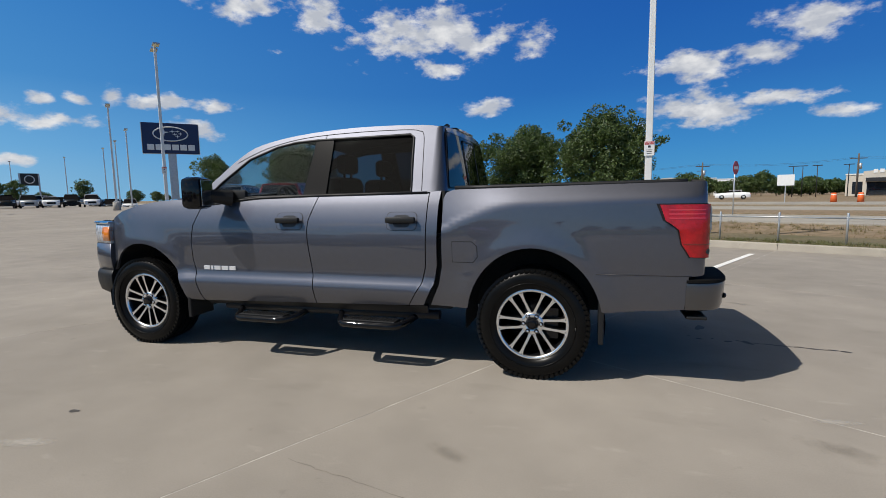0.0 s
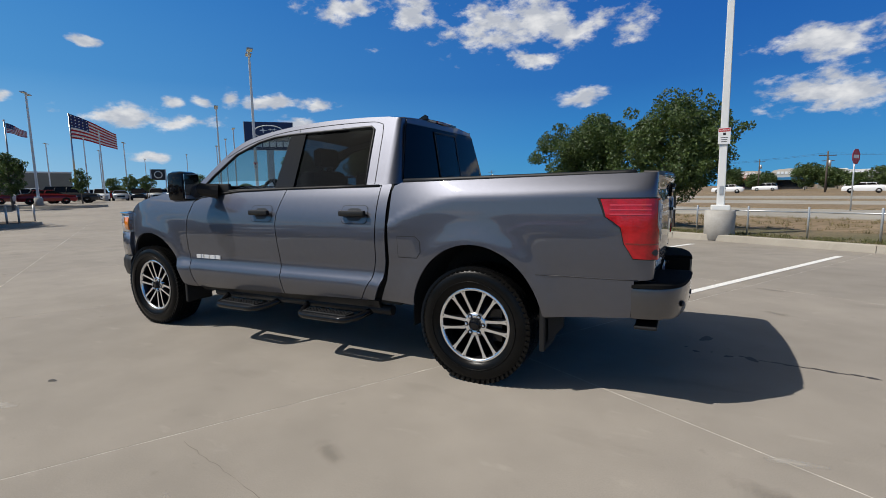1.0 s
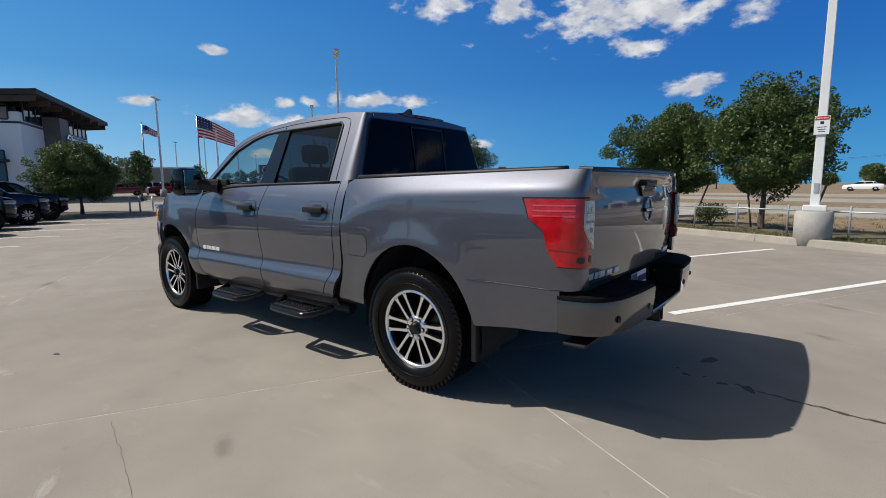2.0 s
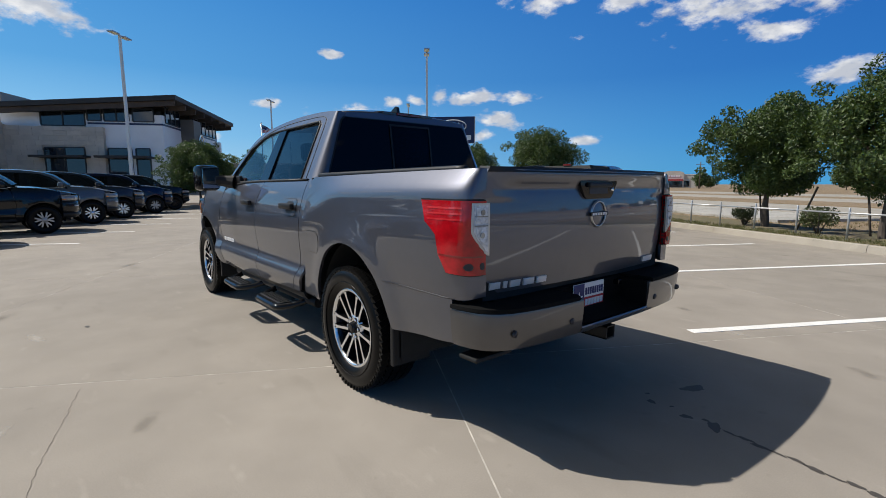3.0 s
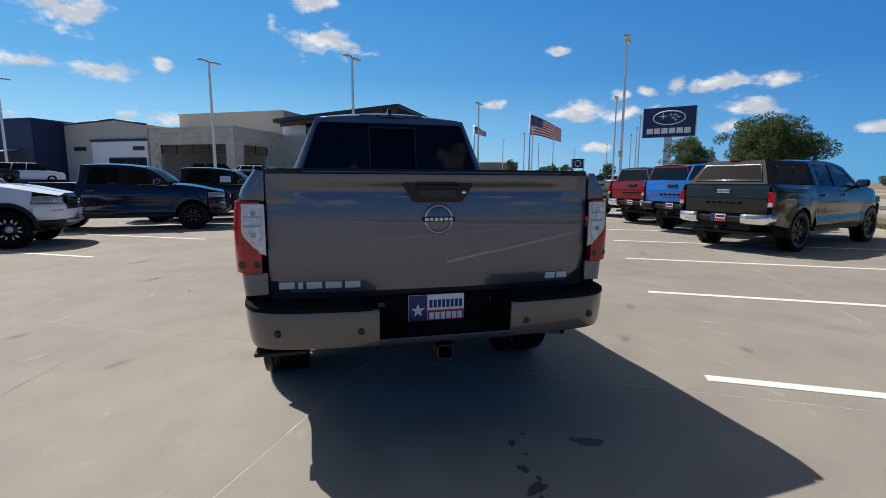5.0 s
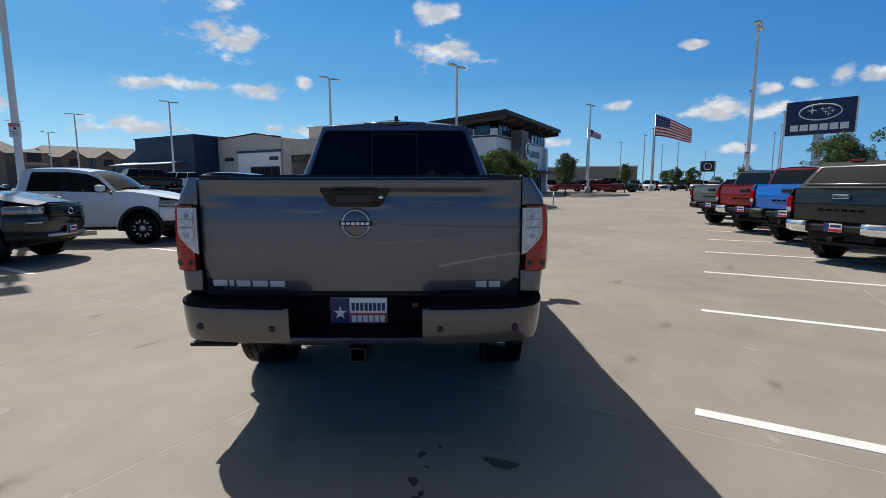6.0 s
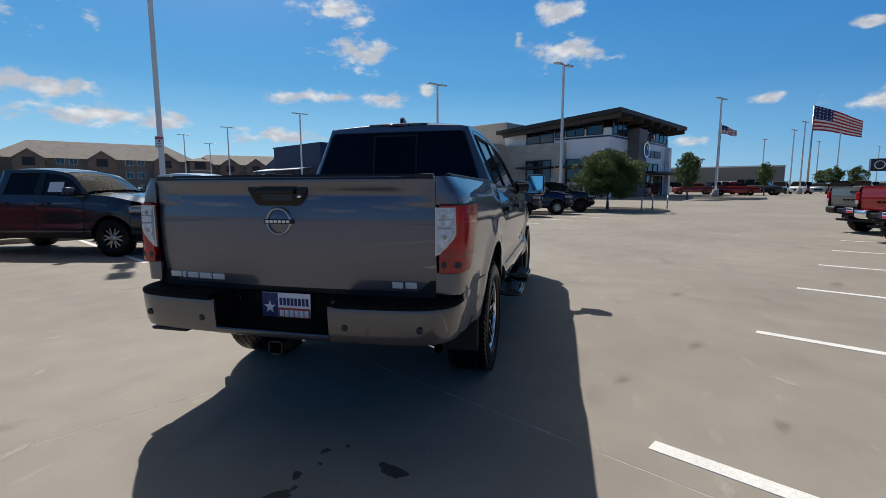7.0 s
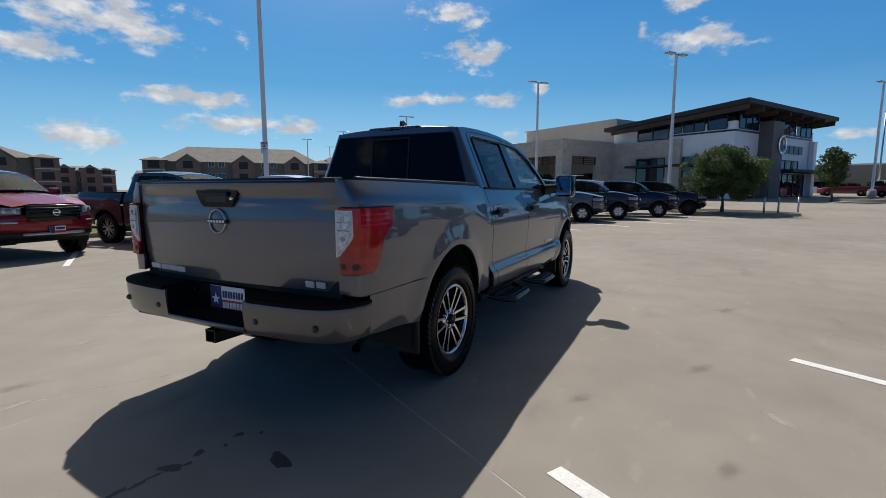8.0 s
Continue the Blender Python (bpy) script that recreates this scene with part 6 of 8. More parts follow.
def fleet_pickup(label, paint, heading, scale, wheel="silver", ref=None, corner=(-3.55, 0.93), lift=0.0, canopy=False, tail="paint", bumper="chrome", flares=False, sticker=False, rear=True, front=True, big=1.0, lamp="red_lens", group="", roof=None):
    """A crew-cab pickup facing the heading (degrees); corner is the wheel, in the truck's own axes, that stands at ref."""
    rot = pose(0, 0, 0, 0, 0, heading - 180)
    off = rot @ Vector((corner[0] * scale, corner[1] * scale, 0))
    at = Matrix.Translation((ref[0] - off.x, ref[1] - off.y, 0)) @ rot @ Matrix.Diagonal((scale, scale, scale, 1))
    t = thing("parked_pickup", label, "truck", group, at=at)
    P, BP = paint, M["black_plastic"]
    up = Vector((0, 0, lift))
    def ds(u, z):
        return door_surf(u, z) + up
    def gs(u, z):
        return green_surf(u, z) + up
    def bs(u, z):
        return bed_surf(u, z) + up
    kw = dict(step=0.16, zstep=0.07)
    for sgn in (-1, 1):
        fo = [(-2.905, 1.315), (-3.14, 1.33), (-3.4, 1.315), (-3.61, 1.285), (-3.85, 1.24), (-3.98, 1.20), (-3.98, 1.10), (-3.95, 0.95), (-4.05, 0.86), (-4.14, 0.675)] + arc(-3.55, 0.40, 0.47, 0.50, 149, -2, 12) + [(-3.04, 0.435), (-2.91, 0.43), (-2.985, 0.85), (-2.905, 1.24)]
        panel("front_fender", fo, ds, P, t, sgn, **kw)
        panel("front_door", [(-2.90, 0.43), (-1.755, 0.465), (-1.775, 0.66), (-1.815, 1.05), (-1.735, 1.338), (-2.80, 1.30), (-2.895, 1.24), (-2.977, 0.85)], ds, P, t, sgn, **kw)
        panel("rear_door", [(-1.747, 0.465), (-0.94, 0.49), (-0.80, 0.80), (-0.785, 1.345), (-1.727, 1.338), (-1.807, 1.05), (-1.767, 0.66)], ds, P, t, sgn, **kw)
        panel("cab_corner", [(-0.932, 0.49), (-0.70, 0.50), (-0.67, 0.80), (-0.665, 1.36), (-0.777, 1.352), (-0.792, 0.80)], ds, P, t, sgn, **kw)
        top = list(zip(ROOF_X[:-1], ROOF_Z[:-1]))
        go = [(-2.96, 1.335)] + top + [(-0.78, 1.874), (-0.614, 1.865), (-0.614, 1.36), (-0.93, 1.349), (-0.965, 1.79), (-1.0, 1.818), (-1.86, 1.812), (-2.24, 1.768), (-2.50, 1.668), (-2.74, 1.475), (-2.87, 1.345)]
        panel("cab_frame", go, gs, P, t, sgn, step=0.09, zstep=0.07)
        panel("pillar_trim", [(-1.885, 1.342), (-1.672, 1.345), (-1.69, 1.812), (-1.858, 1.81)], gs, M["gloss_black"], t, sgn, inset=-0.002, **kw)
        panel("door_glass", [(-2.84, 1.33), (-1.885, 1.342), (-1.86, 1.81), (-2.24, 1.768), (-2.50, 1.668), (-2.74, 1.475)], gs, M["glass_mid"], t, sgn, lip=0, inset=0.012, **kw)
        panel("door_glass", [(-1.672, 1.345), (-0.935, 1.35), (-0.965, 1.79), (-1.0, 1.818), (-1.69, 1.812)], gs, M["glass_dark"], t, sgn, lip=0, inset=0.012, **kw)
        if sticker and sgn > 0:
            panel("price_sheet", [(-2.36, 1.40), (-2.0, 1.40), (-1.99, 1.62), (-2.34, 1.62)], gs, M["white_plastic"], t, sgn, lip=0, inset=0.006, **kw)
        bo = [(-0.60, 0.50), (-0.475, 0.49)] + arc(0.0, 0.40, 0.48, 0.52, 170, 12, 14) + [(0.475, 0.505), (0.94, 0.60), (1.10, 0.78), (1.15, 1.386), (0.35, 1.38), (-0.55, 1.365), (-0.60, 1.33)]
        panel("bed_side", bo, bs, P, t, sgn, step=0.12, zstep=0.06)
        if flares:
            for cx in (-3.55, 0.0):
                fl = bmesh.new()
                tube(fl, [(cx + 0.50 * math.cos(radians(a)), sgn * (0.985), lift + 0.40 + 0.53 * math.sin(radians(a))) for a in range(-5, 190, 13)], 0.05, 8)
                part("wheel_flare", fl, BP, t, smooth=True)
        part("rocker", box_bm(-2.95, -0.7, sgn * 0.91 - 0.04, sgn * 0.91 + 0.04, 0.40 + lift, 0.48 + lift), BP, t)
        for x0 in (-2.02, -1.03):
            w0 = door_surf(x0, 1.12).y
            h = part("door_handle", box_bm(x0 - 0.10, x0 + 0.10, -0.018, 0.018, -0.02, 0.02, bevel=0.008), P, t)
            h.matrix_local = pose(0, sgn * (w0 + 0.02), 1.16 + lift)
        mir = part("door_mirror", box_bm(-2.78, -2.62, sgn * 1.03 - 0.12, sgn * 1.03 + 0.12, 1.33 + lift, 1.50 + lift, bevel=0.05), P if not canopy else BP, t, smooth=True)
        part("mirror_glass", box_bm(-2.622, -2.614, sgn * 1.03 - 0.085, sgn * 1.03 + 0.085, 1.36 + lift, 1.47 + lift), M["chrome"], mir)
        part("mirror_arm", box_bm(-2.74, -2.66, sgn * 0.91 - 0.06, sgn * 0.91 + 0.06, 1.32 + lift, 1.36 + lift), BP, t)
        for cx in (-3.55, 0.0):
            def liner(u, v, cx=cx):
                a = radians(-8 + 196 * u)
                return (cx + 0.49 * math.cos(a), sgn * (0.50 + 0.40 * v), lift + 0.40 + 0.53 * math.sin(a))
            part("arch_liner", grid_bm(12, 1, liner), M["under"], t)
        for x in (-3.55, 0.0):
            fleet_wheel(t, wheel, x, sgn, big=big)
        # lamps
        hp = [p for p in NOSE if sgn * p[1] > 0.56]
        hl = bmesh.new()
        sweep(hl, hp, [(-0.06, 1.10), (0.004, 1.085), (0.012, 1.02), (0.012, 0.955), (-0.05, 0.94)])
        hlp = part("headlamp", hl, M["lamp_grey"], t)
        for y0 in (0.62, 0.74):
            ls = bmesh.new()
            sweep(ls, [p for p in NOSE if y0 < sgn * p[1] < y0 + 0.10], [(0.0, 1.07), (0.018, 1.06), (0.018, 0.985), (0.0, 0.975)])
            part("lamp_lens", ls, M["clear_lens"], hlp)
        mk = bmesh.new()
        sweep(mk, [p for p in NOSE if sgn * p[1] > 0.93], [(0.0, 1.0), (0.016, 0.995), (0.016, 0.97), (0.0, 0.965)])
        part("side_marker", mk, M["amber"], hlp)
        fg = bmesh.new()
        sweep(fg, [p for p in NOSE if 0.62 < sgn * p[1] < 0.86], [(0.0, 0.815), (0.03, 0.81), (0.03, 0.78), (0.0, 0.775)])
        part("fog_lamp", fg, M["clear_lens"], t)
        if rear:
            lm = box_bm(0.98, 1.135, sgn * 0.905 - 0.05, sgn * 0.905 + 0.05, 0.93 + lift, 1.24 + lift, bevel=0.015)
            lo = part("tail_lamp", lm, M[lamp], t)
            part("reversing_lens", box_bm(1.13, 1.142, sgn * 0.905 - 0.042, sgn * 0.905 + 0.042, 0.95 + lift, 1.03 + lift), M["clear_lens"], lo)
    hd = grid_bm(12, 14, hood_point)
    bmesh.ops.translate(hd, vec=up, verts=hd.verts)
    part("hood", hd, P, t)
    def roof_pt(u, v):
        x = -2.30 + 1.55 * u
        z = roof_z(x)
        s = 2 * v - 1
        return Vector((x - 0.10 * (1 - s * s) * (1 - u), (side_width(z) - 0.004) * s, z + 0.045 * (1 - s * s))) + up
    part("roof", grid_bm(8, 10, roof_pt), roof or P, t)
    def shield_pt(u, v):
        x = -2.93 + 0.66 * u
        z = roof_z(x) + 0.004
        s = 2 * v - 1
        return Vector((x - (0.20 - 0.10 * u) * (1 - s * s), (side_width(z) - 0.03) * s, z + 0.05 * (1 - s * s) - 0.01)) + up
    part("windshield", grid_bm(6, 10, shield_pt), M["glass_shield"], t)
    if sticker:
        part("shield_sticker", box_bm(-2.57, -2.565, 0.2, 0.5, 1.66, 1.74, m=None), M["white_plastic"], t)
    def back(y, z):
        return Vector((-0.66 - max(0, z - 1.36) * 0.15, y, z)) + up
    panel("cab_back", [(-0.775, 1.36), (0.775, 1.36), (0.556, 1.865), (0, 1.892), (-0.556, 1.865)], back, P, t, lip=0.02, lip_dir=1, **kw)
    panel("rear_window", [(-0.735, 1.385), (0.735, 1.385), (0.60, 1.80), (0.575, 1.825), (-0.575, 1.825), (-0.60, 1.80)], back, M["gloss_black"], t, lip=0.004, inset=-0.008, lip_dir=1, **kw)
    # nose
    ns = bmesh.new()
    sweep(ns, NOSE, [(-0.08, 0.945), (0.0, 0.935), (0.015, 0.86), (0.015, 0.70), (-0.005, 0.60), (-0.04, 0.575)])
    part("front_fascia", ns, P, t)
    g = bmesh.new()
    sweep(g, [p for p in NOSE if abs(p[1]) < 0.57], [(-0.03, 1.14), (0.01, 1.12), (0.025, 1.0), (0.03, 0.82), (0.0, 0.80)])
    gl = part("grille", g, M["gloss_black"], t)
    for z in (0.88, 0.945, 1.01, 1.075):
        sl = bmesh.new()
        sweep(sl, [p for p in NOSE if abs(p[1]) < 0.52], [(0.02, z + 0.012), (0.042, z + 0.008), (0.042, z - 0.008), (0.02, z - 0.012)])
        part("grille_bar", sl, M["black_plastic"], gl)
    em = bmesh.new()
    lathe(em, [(0.05, -0.004), (0.055, -0.014), (0.068, -0.014), (0.072, 0)], 20)
    box(em, -0.08, 0.08, -0.016, 0, -0.012, 0.012)
    bmesh.ops.transform(em, matrix=pose(-4.55, 0, 0.98, 0, 0, -90), verts=em.verts)
    part("round_emblem", em, M["chrome"], gl)
    lb = bmesh.new()
    sweep(lb, NOSE, [(-0.08, 0.61), (-0.02, 0.60), (0.0, 0.56), (-0.01, 0.49), (-0.08, 0.43), (-0.2, 0.42)])
    part("lower_bumper", lb, BP, t)
    sk = bmesh.new()
    sweep(sk, [p for p in NOSE if abs(p[1]) < 0.62], [(0.0, 0.575), (0.035, 0.56), (0.03, 0.52), (0.0, 0.51)])
    part("skid_trim", sk, M["silver"], t)
    dealer_plate(t, -4.545, 0.0, 0.62, -1)
    # tail
    tp = {"paint": P}.get(tail, M.get(tail, P))
    gate = panel("tailgate", [(-0.832, 0.80), (0.832, 0.80), (0.845, 1.36), (0.835, 1.39), (-0.835, 1.39), (-0.845, 1.36)], lambda y, z: Vector((1.10 + 0.03 * math.exp(-((z - 1.1) / 0.14) ** 2) - 0.03 * y * y, y, z)) + up, tp, t, step=0.15, zstep=0.04, lip=0.04, lip_dir=1)
    part("tailgate_handle", box_bm(1.10, 1.15, -0.14, 0.14, 1.20 + lift, 1.28 + lift, bevel=0.012), M["chrome"] if canopy else BP, gate)
    for k in range(6):
        part("badge_bar", box_bm(1.09, 1.131, -0.36 + k * 0.13, -0.28 + k * 0.13, 0.98 + lift, 1.02 + lift), M["gloss_black"], gate)
    bpath = spline([(0.98, -0.97), (1.10, -0.94), (1.22, -0.82), (1.28, -0.45), (1.29, 0.0), (1.28, 0.45), (1.22, 0.82), (1.10, 0.94), (0.98, 0.97)], 4)
    for s in (-1, 1):
        bm = bmesh.new()
        sweep(bm, [p for p in bpath if s * p[1] > 0.40], [(-0.10, 0.80 + lift), (0.0, 0.79 + lift), (0.012, 0.72 + lift), (0.0, 0.62 + lift), (-0.08, 0.58 + lift)])
        part("rear_bumper", bm, M["chrome"] if bumper == "chrome" else (P if bumper == "paint" else BP), t)
    part("bumper_step_pad", box_bm(1.05, 1.25, -0.62, 0.62, 0.62 + lift, 0.74 + lift, bevel=0.02), BP, t)
    dealer_plate(t, 1.262, 0.0, 0.70 + lift, 1)
    part("tow_hitch", box_bm(1.0, 1.30, -0.04, 0.04, 0.46 + lift, 0.53 + lift, bevel=0.006), BP, t)
    if canopy:
        cn = bmesh.new()
        rows = [[(-0.62, 0.83, 1.385), (-0.62, 0.62, 1.86)], [(0.72, 0.83, 1.385), (0.72, 0.62, 1.86)], [(1.08, 0.80, 1.385), (0.80, 0.58, 1.86)]]
        for s in (-1, 1):
            vs = [[cn.verts.new((x, s * y, z + lift)) for x, y, z in r] for r in rows]
            for a, b in zip(vs, vs[1:]):
                cn.faces.new((a[0], b[0], b[1], a[1]))
            if s < 0:
                keep = vs
        for i in range(2):
            cn.faces.new((keep[i][1], keep[i + 1][1], vs[i + 1][1], vs[i][1]))
        cn.faces.new((keep[2][0], vs[2][0], vs[2][1], keep[2][1]))
        bmesh.ops.recalc_face_normals(cn, faces=cn.faces[:])
        cv = part("bed_canopy", cn, M["canvas"], t, "black canvas bed canopy")
        w = bmesh.new()
        q = [(1.045, -0.68, 1.46), (1.045, 0.68, 1.46), (0.862, 0.55, 1.77), (0.862, -0.55, 1.77)]
        w.faces.new([w.verts.new((x + 0.006, y, z + lift)) for x, y, z in q])
        part("canopy_window", w, M["gloss_black"], cv)
        f = bmesh.new()
        tube(f, [(x + 0.006, y, z + lift) for x, y, z in q + q[:1]], 0.014, 6)
        part("window_frame", f, M["silver"], cv)
        part("marker_lamp", box_bm(0.79, 0.83, -0.10, 0.10, 1.86 + lift, 1.90 + lift, bevel=0.008), M["red_dark"], cv)
        for s in (-1, 1):
            for x0 in (-0.55, 0.1):
                part("canopy_flap", box_bm(x0, x0 + 0.55, s * 0.735 - 0.02, s * 0.735 + 0.02, 1.45 + lift, 1.75 + lift, m=pose(0, 0, 0)), M["canvas"], cv)
    # dark filler boxes again stand for the shade inside and under the body
    for a in ((-2.98, -0.62, -0.88, 0.88, 0.45, 1.0), (-4.2, 1.0, -0.5, 0.5, 0.45, 0.62), (0.54, 1.04, -0.86, 0.86, 0.62, 1.0), (-0.62, 1.06, -0.84, 0.84, 0.975, 1.02), (-4.3, -2.98, -0.55, 0.55, 0.6, 1.02), (-4.25, -2.98, -0.80, 0.80, 0.98, 1.06), (-0.64, -0.60, -0.86, 0.86, 0.9, 1.36), (-4.2, 1.0, -0.7, 0.7, 0.36, 0.42)):
        part("dark_core_box", box_bm(*a[:4], a[4] + lift, a[5] + lift), M["under"], t)
    for cx in (-3.55, 0.0):
        part("wheelhouse", box_bm(cx - 0.52, cx + 0.52, -0.52, 0.52, 0.45 + lift, 1.0 + lift), M["under"], t)
    for x in (-3.55, 0):
        ax = bmesh.new()
        tube(ax, [(x, -0.8, 0.4), (x, 0.8, 0.4)], 0.06, 8)
        box(ax, x - 0.2, x + 0.2, -0.5, 0.5, 0.36, 0.5 + lift)
        part("axle", ax, M["under"], t)
    for x in (-1.75, -0.95):
        for y in (-0.4, 0.4):
            seats = bmesh.new()
            box(seats, x - 0.06, x + 0.1, y - 0.24, y + 0.24, 1.0 + lift, 1.5 + lift, bevel=0.04)
            box(seats, x - 0.03, x + 0.07, y - 0.13, y + 0.13, 1.53 + lift, 1.68 + lift, bevel=0.03)
            part("seat_back", seats, M["interior"], t, smooth=True)
    part("dashboard", box_bm(-2.88, -2.5, -0.80, 0.80, 1.0 + lift, 1.31 + lift, bevel=0.05), M["interior"], t)
    return t


NOSE = spline([(-3.99, -0.955), (-4.16, -0.91), (-4.34, -0.78), (-4.45, -0.5), (-4.5, 0.0), (-4.45, 0.5), (-4.34, 0.78), (-4.16, 0.91), (-3.99, 0.955)], 5)[::-1]
M["glass_mid"] = glass("side_glass", (0.16, 0.18, 0.18))
M["canvas"] = material("black_canvas", (0.022, 0.023, 0.022), 0.8, var=0.2, scale=4, bump=0.3, bump_scale=14, dist=0.02)
PAINTS = {
    "white": car_paint("white_paint", (0.84, 0.84, 0.84), 0.0, 0.35, 0.0), "navy": car_paint("navy_paint", (0.004, 0.007, 0.03), 0.0, 0.25, 0.0, 1.42),
    "black": car_paint("black_paint", (0.006, 0.006, 0.007), 0.0, 0.25, 0.0, 1.42), "grey": car_paint("mid_grey_paint", (0.10, 0.108, 0.112), 0.2, 0.4),
    "dark_grey": car_paint("dark_grey_paint", (0.022, 0.023, 0.026), 0.1, 0.4, 0.03, 1.5), "red": car_paint("red_paint", (0.23, 0.005, 0.010), 0.4, 0.4, 0.02, 1.5),
    "dark_red": car_paint("dark_red_paint", (0.16, 0.01, 0.015), 0.3, 0.3), "blue": car_paint("bright_blue_paint", (0.004, 0.14, 0.55), 0.05, 0.4),
    "silver": car_paint("silver_paint", (0.36, 0.37, 0.38), 0.3, 0.4), "green_black": car_paint("green_black_paint", (0.010, 0.013, 0.012), 0.1, 0.3, 0.0, 1.45),
}
ROW = "vehicles parked nose out"
fleet_pickup("dark grey crew-cab pickup with silver wheels and a window price sheet", PAINTS["dark_grey"], 98, 0.92, "silver", (-4.1, -7.2), sticker=True, group=ROW)
fleet_pickup("white crew-cab pickup with black wheel flares and machined wheels", PAINTS["white"], 98, 0.92, "tipped", (-7.4, -6.6), flares=True, group=ROW)
fleet_pickup("navy crew-cab pickup with black wheels, parked beside a white one", PAINTS["navy"], 97, 0.92, "black", (-10.9, -4.2), group=ROW)
fleet_pickup("black pickup with silver wheels and a price sheet in its window", PAINTS["black"], 97, 0.92, "silver", (-13.8, -2.6), sticker=True, group=ROW)
fleet_pickup("mid-grey pickup with machined wheels in a parked row", PAINTS["grey"], 97, 0.92, "machined", (-16.9, -1.4), group=ROW)
fleet_pickup("dark grey pickup with machined wheels in a parked row", PAINTS["dark_grey"], 97, 0.92, "machined", (-19.4, -0.3), group=ROW)
fleet_pickup("navy pickup with silver wheels in a parked row", PAINTS["navy"], 97, 0.92, "silver", (-22.3, 1.2), group=ROW)
fleet_pickup("black pickup with black wheels beside a planted island", PAINTS["black"], 97, 0.92, "black", (-25.2, 2.5), group=ROW)
fleet_pickup("red pickup with a black grille, parked beside an empty stall", PAINTS["red"], 96, 0.92, "black", (-2.45, -9.4), corner=(-3.55, -0.93), group=ROW)
BACK = "trucks parked nose to the fence"
fleet_pickup("lifted black-green pickup with a canvas bed canopy and chrome bumper", PAINTS["green_black"], 107, 0.945, "black", (-3.8, 8.3), corner=(0, 0.93), lift=0.0, canopy=True, big=1.08, group=BACK)
fleet_pickup("bright blue pickup with a black bumper, parked nose to the fence", PAINTS["blue"], 106, 0.97, "black", (-8.45, 9.05), corner=(0, -0.93), bumper="black", lift=0.05, group=BACK, roof=M["black_plastic"])
fleet_pickup("bright red pickup with a chrome bumper and silver roof", PAINTS["red"], 106, 1.0, "silver", (-11.2, 9.8), corner=(0, -0.93), group=BACK, roof=PAINTS["silver"])
fleet_pickup("grey pickup with a dark bumper, parked nose to the fence", PAINTS["grey"], 106, 1.0, "black", (-14.3, 10.6), corner=(0, -0.93), bumper="black", group=BACK, roof=PAINTS["black"])


